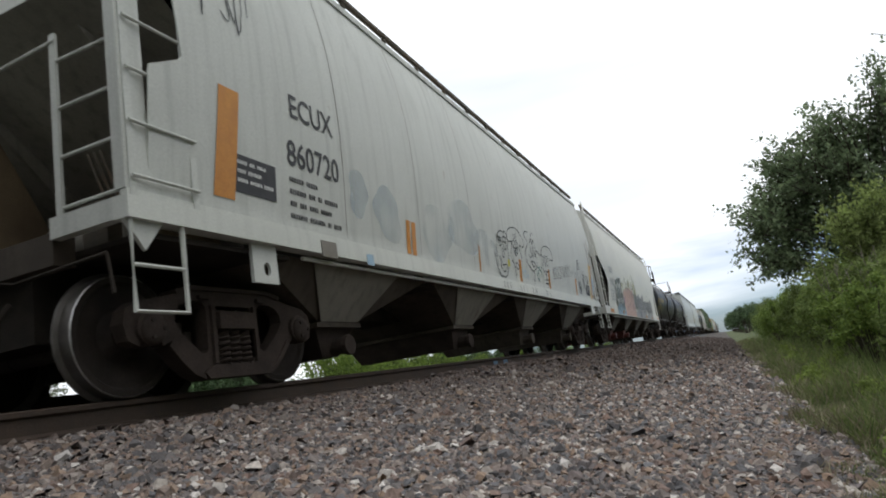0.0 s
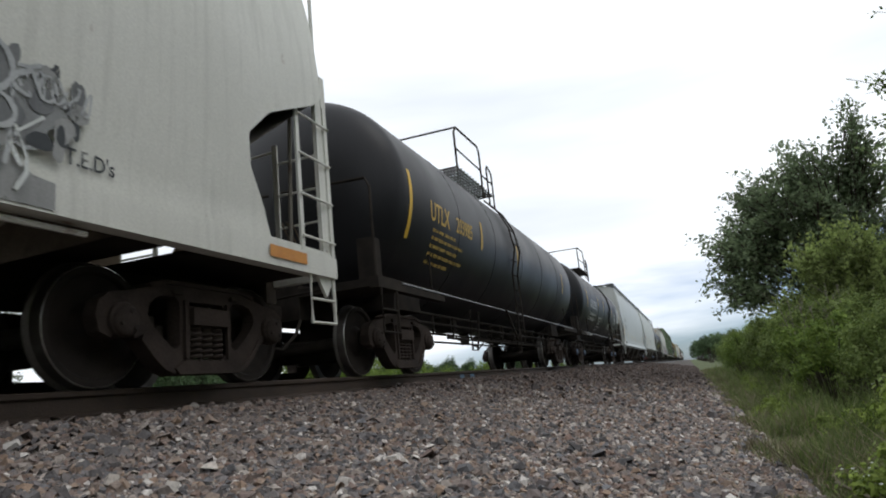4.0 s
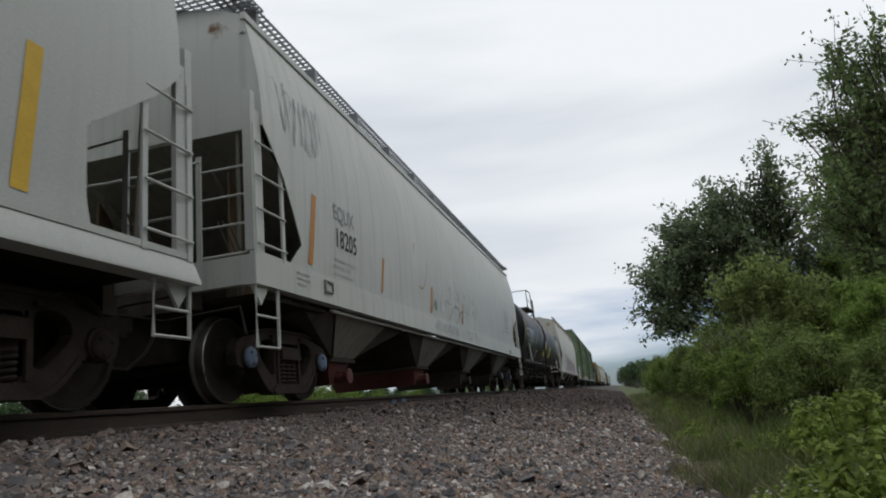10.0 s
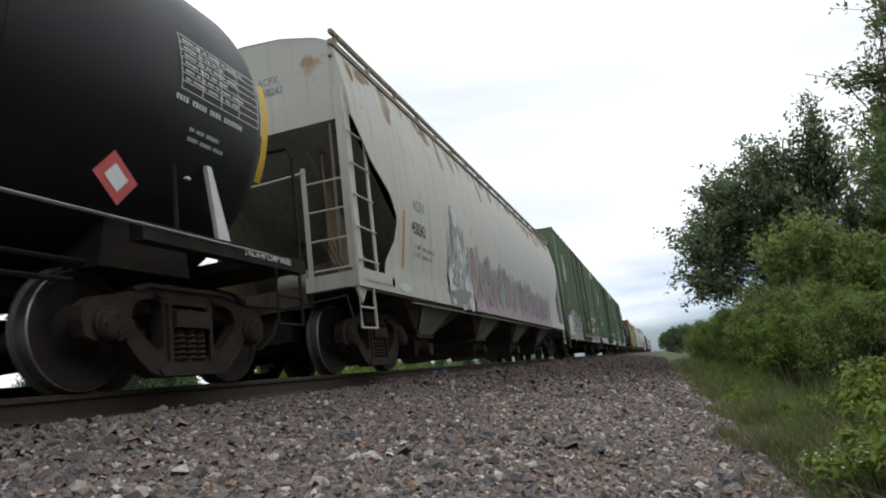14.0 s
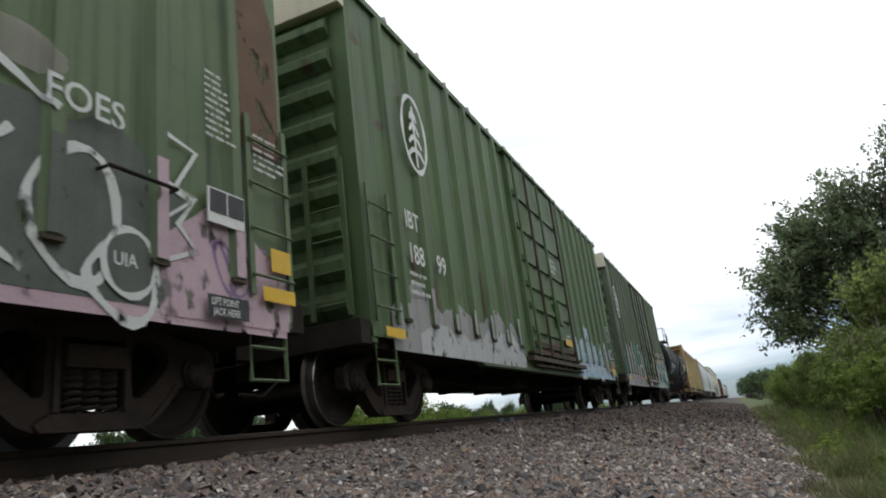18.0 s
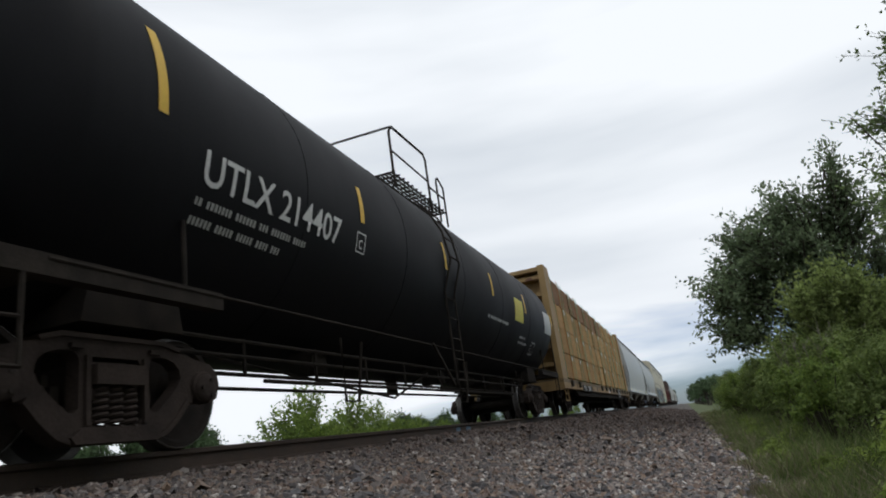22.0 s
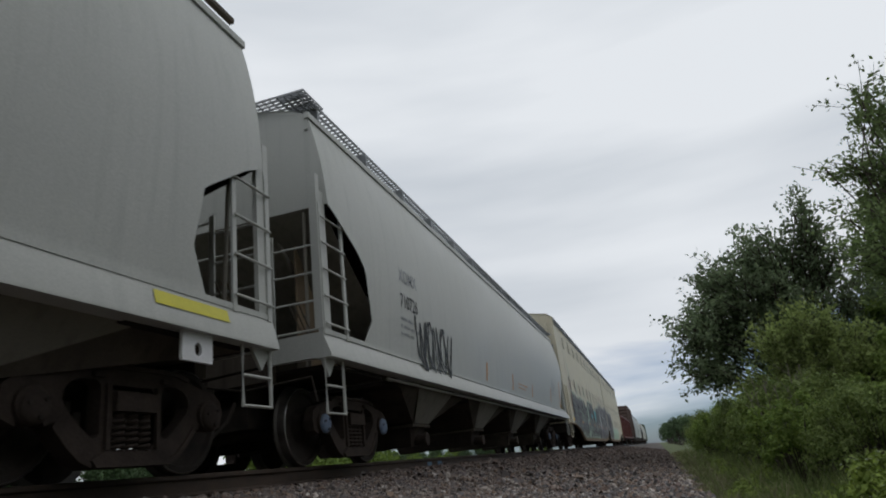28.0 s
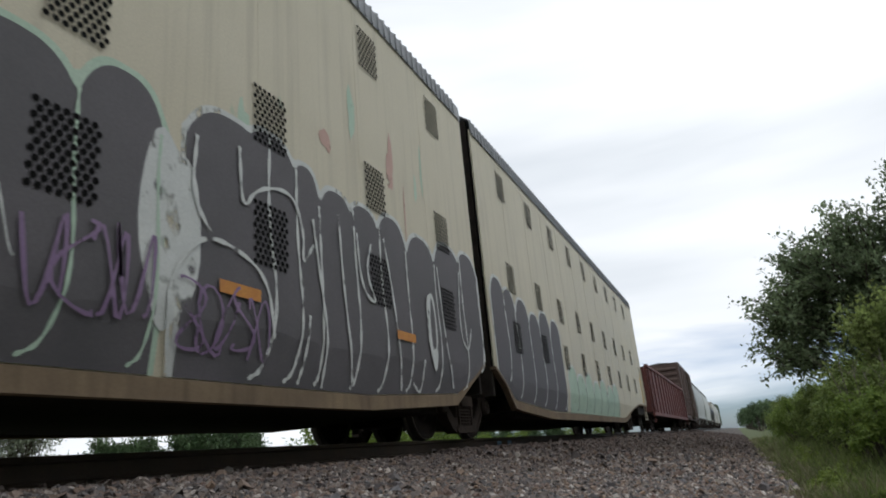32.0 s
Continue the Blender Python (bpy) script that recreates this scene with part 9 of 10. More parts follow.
                for width, mat, proud in ((0.11, "spray_umber", 0.0320), (0.065, ("spray_white", "spray_blue", "spray_sea", "spray_ash")[k % 4], 0.0382)):
                    if mat != "spray_umber" or k % 2:
                        part("graffiti_stroke", drape(ribbon_mesh(pts, width, low_sk, 0.02), *aft, proud + 0.0002 * k), M[mat], car, smooth=0)
            part("teal_panel", cube(1.56, 1.58, 12.88, 13.50, 1.04, 1.40), M["teal_plate"], car, "teal painted steel plate", smooth=0)
            part("tan_panel", cube(1.545, 1.575, 13.75, 14.22, 1.05, 1.53), M["spray_ash"], car, "pale steel plate with brown edges", smooth=0)
            part("teal_panel", cube(1.545, 1.555, 14.48, 15.02, 0.80, 1.52), M["teal_plate"], car, smooth=0)
            part("orange_panel", cube(1.555, 1.562, 14.52, 14.94, 1.15, 1.32), M["orange"], car, smooth=0)
            part("data_frame", cube(1.545, 1.56, 14.57, 15.0, 1.60, 1.88), W, car, "white framed black data board", smooth=0)
            for a in (14.6, 14.8):
                part("data_board", cube(1.559, 1.565, a, a + 0.17, 1.63, 1.85), B, car, smooth=0)
            part("yellow_plate", patch(15.1, 15.44, 0.94, 1.09, low_sk, 0.06), M["yellow"], car, smooth=0)
            fine_print(14.3, 2.6, 8, 0.045, 0.35, W, out_sk, car, 63)
            fine_print(14.85, 2.8, 8, 0.045, 0.4, W, out_sk, car, 64)
            fine_print(12.6, 0.70, 1, 0.06, 0.8, W, lambda z: 1.485, car, 65)
    # 12
    car, sk, zc = tank_car(202.6, 17.5, "matt black tank car with white lettering and a yellow panel", trucks=(1.6, 1.56), caps=False, paint="matt", radius=1.64, rail="grime")
    letters("UTLX 214407", 1.95, zc - 0.53, 0.29, W, sk, car, 0.98)
    fine_print(1.95, zc - 0.70, 2, 0.075, 2.0, M["grey"], sk, car, 25)
    for k, (a, b, c, d) in enumerate(((4.62, 4.84, 2.02, 2.035), (4.62, 4.84, 2.245, 2.26), (4.62, 4.635, 2.035, 2.245), (4.825, 4.84, 2.035, 2.245))):
        part("plate_mark", patch(a, b, c, d, sk, 0.006), W, car, smooth=0)
    letters("C", 4.68, 2.07, 0.11, W, sk, car)
    fine_print(10.3, zc - 0.6, 1, 0.07, 1.5, W, sk, car, 26)
    pn = part("yellow_panel", patch(12.4, 13.2, zc - 0.42, zc + 0.1, sk, 0.006), M["lemon"], car, "yellow panel with small print", smooth=0)
    fine_print(12.48, zc - 0.02, 4, 0.05, 0.6, M["letter_gold"], lambda z: sk(z) + 0.003, car, 27)
    fine_print(13.1, zc - 0.75, 2, 0.06, 0.8, W, sk, car, 28)
    part("data_panel", patch(15.7, 16.6, zc - 0.4, zc + 0.2, sk, 0.012), M["grey"], car, smooth=0)
    mk = bmesh.new()
    for a in ((14.4, 14.8, 1.52, 1.54), (14.4, 14.8, 1.78, 1.80)):
        sheet(mk, [[(sk(z) + 0.006, y, z) for y in a[:2]] for z in a[2:]])
    for y in (14.4, 14.58, 14.78):
        sheet(mk, [[(sk(z) + 0.006, q, z) for q in (y, y + 0.02)] for z in (1.52, 1.6, 1.7, 1.8)])
    part("stencil_mark", mk, W, car, smooth=0)
    for y in (1.42, 4.7, 7.7, 10.5, 13.4, 16.75):
        stripe(car, y, zc - 0.15, zc + (0.62 if y < 2 else 0.32), 0.10, sk)
    # 13
    lumber_car(220.6, 23.8)
    # 14
    car, sk = hopper(246.3, 19.85, 4.40, "grey", "plain grey covered hopper car with yellow tape on its sill", edge=((1.36, 1.0), (1.75, 1.2), (2.3, 1.1), (2.7, 0.5), (2.85, 0.2)), bays=3, grating=False, sill=(1.03, 1.36), trucks=(1.4, 1.3), tilt=0.05)
    for y in (1.0, 5.0, 9.5, 12.4, 15.4, 18.2):
        part("reflective_stripe", patch(y, y + (0.9 if y > 18 else 0.6), 1.17, 1.28, lambda z: 1.565 - 0.07 * (z - 1.06) / 0.26 + 0.004), M["lemon"], car, smooth=0)
    fine_print(15.6, 2.0, 4, 0.07, 1.0, M["roofgrey"], sk, car, 31)
    part("jack_pad", holed_plate(18.55, 18.92, 0.80, 1.035, 1.47, 1.50, 18.74, 0.90, 0.045, 0.055), M["paper"], car, "white jacking plate with a round hole", smooth=0)
    framed_plate(car, 1.545, 16.40, 16.72, 1.11, 1.25, "slope")
    # 15
    car, sk = hopper(267.2, 20.9, 4.27, "grey", "grey covered hopper car with a black tag and orange stripes", edge=((1.42, 1.15), (1.73, 1.40), (2.4, 1.2), (2.57, 1.0), (2.9, 0.4), (3.0, 0.2)), rear=((1.42, 1.55), (2.04, 1.0), (2.9, 0.2)), bays=4, grating=True, caps=True, sill=(1.10, 1.42), trucks=(1.6, 1.95), bay_at=(4.4, 16.0), tilt=0.07)
    letters("XOMX", 2.45, 2.55, 0.22, M["roofgrey"], sk, car)
    letters("710726", 2.45, 2.15, 0.22, B, sk, car)
    fine_print(2.45, 1.95, 3, 0.06, 0.8, M["roofgrey"], sk, car, 33)
    scribble(3.1, 5.0, 1.25, 2.1, lambda z: sk(z) if z > 1.44 else 1.52, M["spray_black"], car, 91, 9, 0.07, label="black spray-painted tag")
    for y, z1 in ((7.6, 1.9), (10.4, 1.9), (13.25, 1.85), (16.9, 2.05), (19.25, 2.45)):
        stripe(car, y, 1.5, z1, 0.10, sk, "orange", 0.08)
    fine_print(11.2, 1.7, 2, 0.05, 1.6, M["orange"], sk, car, 34)
    fine_print(17.3, 2.3, 5, 0.06, 0.9, M["roofgrey"], sk, car, 35)
    # 16, two units on a shared truck
    car, sk = auto_rack(288.7, 22.8, True, "cream automobile carrier unit with bubble graffiti along its side")
    foot1 = lambda y: 1.0 if y < 2.2 else 1.0 - 0.105 * (y - 2.2) if y < 3.9 else max(0.42, 0.82 - 0.18 * (y - 3.9)) + 0.05 * max(0.0, y - 19.3) + 0.45 * max(0.0, y - 21.8)
    G, K, T = M["spray_grey"], M["spray_mint"], M["spray_white"]
    bubble_piece(sk, foot1, ((2.10, 2.34, 0.24), (2.52, 2.43, 0.26), (3.02, 2.44, 0.30), (3.75, 2.38, 0.42), (4.62, 2.30, 0.45), (5.52, 2.36, 0.42), (6.28, 2.37, 0.38), (6.74, 2.25, 0.22), (7.45, 2.32, 0.42), (8.25, 2.05, 0.40)),
                 G, K, K, car, 101, 0.032, "dark grey bubble letters edged in mint green")
    bubble_piece(sk, foot1, ((8.72, 2.02, 0.30), (9.40, 2.36, 0.40), (9.85, 2.40, 0.30), (10.45, 2.40, 0.34), (11.10, 2.38, 0.40), (11.85, 2.36, 0.42), (12.55, 1.92, 0.42), (13.3, 1.85, 0.45)), G, K, K, car, 102, 0.032)
    bubble_piece(sk, foot1, ((14.05, 2.18, 0.36), (14.75, 2.30, 0.36), (15.4, 2.33, 0.44), (16.15, 2.43, 0.34)), G, K, K, car, 103, 0.032)
    smoke = bmesh.new()
    blob(smoke, 16.58, 1.45, 0.26, 0.75, sk, 0.0122, random.Random(7), 0.10)
    part("graffiti_ground", smoke, T, car, "white patch behind the letters", smooth=0)
    bubble_piece(sk, foot1, ((17.2, 2.55, 0.50), (17.68, 2.62, 0.40), (18.2, 2.52, 0.24), (18.75, 2.44, 0.34), (19.3, 2.45, 0.36), (19.95, 2.52, 0.36), (20.75, 2.48, 0.42), (21.65, 2.60, 0.48), (22.4, 2.66, 0.40)),
                 G, T, T, car, 104, 0.045, "dark grey bubble letters with white outlines")
    rr = random.Random(3)
    star = [(12.55, 1.50), (12.28, 2.05), (12.62, 1.92), (13.04, 2.12), (13.22, 1.87), (13.62, 1.94), (13.20, 1.60), (13.10, 1.28), (12.80, 1.50)]
    for pts, mat in (([(12.92 + (a - 12.92) * 1.14, 1.72 + (b - 1.72) * 1.16) for a, b in star], "spray_black"), (star, "spray_cyan")):
        st = bmesh.new()
        hub = st.verts.new((1.50 + (0.0246 if mat == "spray_black" else 0.0258), 12.92, 1.72))
        ring = [st.verts.new((hub.co.x, a, b)) for a, b in pts]
        for k in range(len(ring)):
            st.faces.new((hub, ring[k], ring[(k + 1) % len(ring)]))
        part("graffiti_star", st, M[mat], car, smooth=0)
    for name, cy, cz, ry, rz, mat in (("graffiti_eye", 10.85, 1.62, 0.30, 0.14, "spray_cyan"), ("graffiti_spot", 12.95, 0.98, 0.11, 0.17, "spray_mint"), ("graffiti_spot", 9.75, 2.15, 0.12, 0.2, "spray_mint"), ("graffiti_spot", 5.78, 1.42, 0.10, 0.27, "spray_mint"),
                                      ("graffiti_core", 5.81, 1.42, 0.04, 0.17, "spray_grey"), ("graffiti_spot", 6.02, 1.36, 0.06, 0.2, "spray_mint"), ("graffiti_spot", 7.98, 1.25, 0.14, 0.2, "spray_mint"), ("graffiti_flash", 8.58, 1.55, 0.22, 0.42, "spray_mint"),
                                      ("graffiti_flash", 8.72, 1.72, 0.07, 0.2, "lemon"), ("graffiti_flash", 8.3, 0.62, 0.34, 0.17, "spray_mint"), ("graffiti_spot", 20.9, 1.32, 0.16, 0.45, "spray_white"), ("graffiti_core", 20.92, 1.36, 0.08, 0.3, "spray_grey")):
        ey = bmesh.new()
        blob(ey, cy, cz, ry, rz, sk, 0.0262 if mat != "spray_grey" else 0.028, rr, 0.10)
        part(name, ey, M[mat], car, smooth=0)
    # strokes inside the letters: pointed flashes and the bowls of the letters
    inner = bmesh.new()
    for line in (((2.6, 1.57), (2.85, 1.72), (3.15, 1.70), (3.0, 1.58), (3.12, 1.35), (3.31, 0.94)), ((3.15, 1.55), (3.56, 1.71), (3.93, 1.53), (4.08, 1.2), (4.06, 0.95)), ((4.3, 1.6), (4.93, 1.63), (5.0, 1.2), (4.7, 0.95), (4.36, 0.77)),
                 ((5.0, 1.74), (5.31, 1.57), (5.45, 1.23), (5.44, 0.85), (5.3, 0.62)), ((5.32, 1.6), (5.55, 1.78), (5.9, 1.8), (6.2, 1.6)), ((6.24, 1.25), (6.2, 0.97), (6.08, 0.72)), ((6.62, 2.05), (6.55, 1.56), (6.75, 1.25), (6.92, 1.0), (6.82, 0.58)),
                 ((6.8, 1.34), (7.15, 1.56), (7.76, 1.74), (7.5, 1.47), (7.68, 1.3), (7.79, 1.05), (7.7, 0.75)), ((8.0, 0.98), (8.4, 1.1), (8.55, 0.75), (8.2, 0.5)), ((9.1, 1.25), (9.43, 1.46), (9.8, 1.33)), ((10.05, 1.36), (10.33, 1.22), (10.53, 1.38), (10.71, 1.1), (10.6, 0.74), (10.46, 0.53)),
                 ((10.88, 1.48), (11.14, 1.55), (11.37, 1.17), (11.25, 0.8), (11.08, 0.5)), ((11.9, 0.55), (11.85, 1.2), (12.0, 1.5), (12.2, 1.2)), ((12.6, 0.6), (12.8, 1.25), (13.0, 1.3), (13.2, 0.6))):
        ribbon(inner, smooth_line(line), 0.034, sk, 0.0270)
    part("graffiti_outline", inner, K, car, "mint green strokes inside the letters", smooth=0)
    inner = bmesh.new()
    for line in (((16.63, 0.45), (16.55, 1.04), (16.82, 1.44), (17.14, 1.48), (17.62, 1.31), (17.7, 0.8)), ((16.79, 2.24), (16.75, 1.75), (16.95, 1.5)), ((17.26, 2.34), (17.3, 1.76), (17.48, 2.06), (17.99, 2.19), (18.15, 1.8), (18.1, 1.5), (18.29, 1.75)), ((18.21, 1.07), (18.15, 0.7), (18.06, 0.46)),
                 ((18.29, 2.01), (18.4, 1.4), (18.5, 0.9), (18.42, 0.45)), ((18.75, 2.2), (18.8, 1.4), (18.95, 0.5)), ((19.1, 2.1), (19.15, 1.5), (19.5, 1.35), (19.25, 1.7), (19.4, 2.05)), ((19.7, 2.2), (19.9, 1.4), (20.0, 0.5)), ((20.3, 0.6), (20.5, 0.46), (20.6, 0.9)), ((21.2, 2.2), (21.3, 1.2), (21.5, 0.6)),
                 ((22.0, 2.3), (21.85, 1.4), (22.1, 1.1), (22.3, 1.5))):
        ribbon(inner, smooth_line(line), 0.042, sk, 0.0270)
    part("graffiti_outline", inner, T, car, "white strokes inside the letters", smooth=0)
    for y in (5.4, 6.1, 6.85, 7.7, 8.6, 9.75, 10.5, 11.1, 11.7, 12.2, 12.95, 13.7, 14.3):
        w = rr.uniform(0.14, 0.3)
        f = foot1(y) + 0.02
        foot = sheet(bmesh.new(), [[(sk(f + q) + 0.0285, y - p, f + q), (sk(f + q) + 0.0285, y + p, f + q)] for q, p in ((0.0, w), (0.12, w * 0.35), (0.26, 0.012))])
        part("graffiti_foot", foot, K, car, smooth=0)
    over1 = lambda z: sk(z) + 0.022
    scribble(8.2, 9.9, 0.62, 1.2, over1, K, car, 109, 9, 0.022)
    scribble(14.35, 15.5, 0.92, 1.38, over1, T, car, 110, 9, 0.016)
    scribble(15.55, 16.4, 0.72, 1.35, over1, M["spray_purple"], car, 108, 4, 0.034)
    scribble(16.7, 17.6, 0.6, 1.15, over1, M["spray_purple"], car, 111, 5, 0.03)
    scribble(0.35, 0.75, 1.2, 1.55, lambda z: 1.505, M["roofgrey"], car, 112, 2, 0.03)
    scribble(0.35, 0.75, 1.75, 2.2, lambda z: 1.505, M["tan"], car, 113, 4, 0.014)
    ring = bmesh.new()
    ribbon(ring, [(12.1 + 0.11 * math.cos(k * math.tau / 16), 2.32 + 0.13 * math.sin(k * math.tau / 16)) for k in range(16)], 0.012, sk, 0.006, closed=True)
    part("stencil_ring", ring, M["tan"], car, smooth=0)
    fine_print(13.55, 2.35, 3, 0.05, 0.6, M["tan"], sk, car, 114)
    for y in (5.0, 8.26, 11.2, 14.18, 17.05, 19.9):
        part("reflective_sheet", patch(y, y + 0.47, 1.07, 1.17, sk, 0.030), M["orange"], car, smooth=0)
    for k in range(26):
        y, z = rr.uniform(1.5, 22), rr.uniform(2.5, 3.6)
        drip = bmesh.new()
        blob(drip, y, z, rr.uniform(0.02, 0.10), rr.uniform(0.08, 0.4), sk, 0.004, rr, 0.25, 14)
        part("overspray", drip, M[("spray_mint", "spray_mint", "spray_sea", "spray_pink")[k % 4 if k % 7 else 3]], car, smooth=0)
    part("graffiti_stroke", patch(1.86, 1.95, 1.35, 2.35, sk, 0.02, 0.04), M["orange"], car, smooth=0)
    part("graffiti_stroke", patch(2.78, 2.9, 2.42, 2.95, sk, 0.006, -0.08), M["spray_rose"], car, smooth=0)
    part("warning_panel", patch(1.55, 1.93, 1.07, 1.24, sk, 0.012), M["yellow"], car, smooth=0)
    car, sk = auto_rack(312.0, 19.4, False, "cream automobile carrier unit with grey graffiti near its joint")
    foot2 = lambda y: 0.43 + 0.05 * max(0.0, 3.5 - y) + 0.45 * max(0.0, 1.0 - y)
    bubble_piece(sk, foot2, ((0.5, 2.6, 0.35), (1.1, 2.5, 0.35), (1.9, 2.45, 0.4), (2.7, 2.3, 0.4), (3.5, 2.45, 0.42), (4.4, 2.4, 0.42)), G, T, T, car, 105, 0.05)
    bubble_piece(sk, foot2, ((5.6, 1.5, 0.45), (6.5, 1.35, 0.5), (7.5, 1.45, 0.45), (8.5, 1.3, 0.5), (9.5, 1.4, 0.5), (10.6, 1.3, 0.5), (11.6, 1.4, 0.5)), M["spray_mint"], G, T, car, 106, 0.04)
    # the rest of the train, far off
    gondola(334.0, 22.3)
    box_car(357.6, 14.8, "russet", "dark brown box car far down the train", eave=5.1)
    hopper(373.6, 18.4, 4.4, "grey", "grey covered hopper car far down the train")
    hopper(393.5, 18.4, 4.4, "pale", "pale covered hopper car far down the train")
    tank_car(413.3, 15.5, "black tank car far down the train")
    hopper(430.2, 18.4, 4.4, "warm", "warm grey covered hopper car far down the train", grating=False)
    hopper(450.1, 18.4, 4.4, "pale", "pale covered hopper car far down the train", grating=False)
    box_car(470.0, 15.5, "olive", "brownish green box car far down the train")


train()


# ---- track ----
def ground_height(x, y=0.0):
    """Track bed, shallow ballast slope, toe beside the camera, then a slightly lower verge."""
    if x < -12.5:
        return -0.4
    if x < -6.2:
        return 0.78 - 1.18 * (-6.2 - x) / 6.3
    if x < -3.45:
        return 0.78 - 0.02 * (x < -3.9)
    if x < 0.5:
        return 0.78 - 0.78 * (x + 3.45) / 3.95
    if x < 3.0:
        return -0.10 * (x - 0.5)
    return max(-0.5, -0.25 - 0.05 * (x - 3.0))


def ground():
    xs = [-2500, -600, -150, -60, -30, -20, -14, -12.5, -11, -9.2, -8, -6.2, -4.8, -3.9, -3.45, -3, -2, -1, 0, 0.5, 1, 2, 3, 5, 8, 14, 30, 60, 150, 600, 2500]
    ys = [-2500, -600, -150, -60, -20, -8, -3, 0, 2, 4, 6, 8, 11, 15, 20, 30, 45, 70, 110, 180, 350, 700, 2500]
    bm = bmesh.new()
    sheet(bm, [[(x, y, ground_height(x)) for x in xs] for y in ys])
    mid = bm.faces
    for f in mid:
        x = f.calc_center_median().x
        f.material_index = 1 if -7.6 < x < 0.5 else 0
    solid("ground", bm, [M["soil"], M["bed"]], "grassy ground with a grey stone track bed across it", "ground", "structure", 40)


def rails():
    prof = [(-0.075, 0.0), (0.075, 0.0), (0.075, 0.014), (0.012, 0.035), (0.010, 0.135), (0.036, 0.148), (0.036, 0.178), (0.028, 0.186), (-0.028, 0.186), (-0.036, 0.178), (-0.036, 0.148), (-0.010, 0.135), (-0.012, 0.035), (-0.075, 0.014)]
    for s in (1, -1):
        bm = bmesh.new()
        sheet(bm, [[(TRACK + s * 0.755 + a, y, RAIL - 0.186 + b) for a, b in prof + prof[:1]] for y in (-60, -20, 0, 10, 25, 60, 150, 700)])
        solid("rail", bm, M["rail"], "rusty steel rail with a worn bright head", "rail", "structure", 30, "the two rails")
        hd = bmesh.new()
        sheet(hd, [[(TRACK + s * 0.755 + a, y, RAIL + 0.0015) for a in (-0.026, 0.026)] for y in (-60, 700)])
        solid("rail_head", hd, M["tread"], "bright worn running surface of the rail", "rail", "structure", 0)
    for y in (11.75, 12.35):
        mk = sheet(bmesh.new(), [[(TRACK + 0.755 + 0.0135, y, RAIL - 0.140), (TRACK + 0.755 + 0.0135, y + 0.26, RAIL - 0.140)], [(TRACK + 0.755 + 0.0125, y, RAIL - 0.06), (TRACK + 0.755 + 0.0125, y + 0.24, RAIL - 0.06)]])
        solid("paint_mark", mk, M["rail_blue"], "pale blue paint mark on the side of the rail", "paint mark", "structure", 0)
    tie = thing("sleeper_row", "weathered wooden sleepers under the rails", "sleepers", kind="structure")
    me = mesh_of("sleeper", cube(-1.3, 1.3, -0.115, 0.115, -0.17, 0.0), M["tie"], 0)
    pl = mesh_of("tie_plate", cube(-0.10, 0.18, -0.09, 0.09, 0.0, 0.018), M["rail"], 0)
    rnd = random.Random(2)
    for k in range(150):
        y = -12 + k * 0.52
        sl = part("sleeper", me, None, tie, at=pose(TRACK + rnd.uniform(-0.04, 0.04), y + rnd.uniform(-0.02, 0.02), RAIL - 0.204, 0, 0, rnd.uniform(-1, 1)))
        part("tie_plate", pl, None, sl, at=pose(0.755, 0, 0))


def rocks(n, x0, x1, y0, y1, size, seed, power=1.0, deep=0.55):
    """Angular stones strewn on the slope, as arrays."""
    rng = np.random.default_rng(seed)
    base = np.array([(-1, -0.9, -0.5), (1, -1, -0.6), (0.9, 1, -0.5), (-1, 1, -0.6), (-0.55, -0.5, 0.8), (0.65, -0.55, 0.75), (0.5, 0.6, 0.85), (-0.6, 0.5, 0.7)]) * 0.5
    quads = np.array([(0, 1, 5, 4), (1, 2, 6, 5), (2, 3, 7, 6), (3, 0, 4, 7), (4, 5, 6, 7)])
    x = rng.uniform(x0, x1, n)
    y = y0 + (y1 - y0) * rng.uniform(0, 1, n) ** power
    s = size * rng.lognormal(0, 0.28, n)
    v = base[None] + rng.normal(0, 0.10, (n, 8, 3))
    v *= (s[:, None] * np.stack([rng.uniform(0.7, 1.3, n), rng.uniform(0.7, 1.3, n), rng.uniform(0.75, 1.15, n)], 1))[:, None, :]
    a, b, c = rng.uniform(0, 6.28, n), rng.normal(0, 0.5, n), rng.normal(0, 0.5, n)
    ca, sa, cb, sb, cc, sc = np.cos(a), np.sin(a), np.cos(b), np.sin(b), np.cos(c), np.sin(c)
    vy, vz = v[..., 1] * cb[:, None] - v[..., 2] * sb[:, None], v[..., 1] * sb[:, None] + v[..., 2] * cb[:, None]
    vx, vz = v[..., 0] * cc[:, None] + vz * sc[:, None], -v[..., 0] * sc[:, None] + vz * cc[:, None]
    vx, vy = vx * ca[:, None] - vy * sa[:, None], vx * sa[:, None] + vy * ca[:, None]
    g = np.array([ground_height(q) for q in x])
    pts = np.stack([vx + x[:, None], vy + y[:, None], vz + (g + rng.uniform(-0.05, deep, n) * s)[:, None]], 2).reshape(-1, 3)
    faces = (np.arange(n)[:, None, None] * 8 + quads[None]).reshape(-1, 4)
    return pts, faces


def arrays_mesh(name, pts, faces, material):
    me = bpy.data.meshes.new(name)
    me.from_pydata(pts.tolist(), [], faces.tolist())
    me.materials.append(material)
    return me


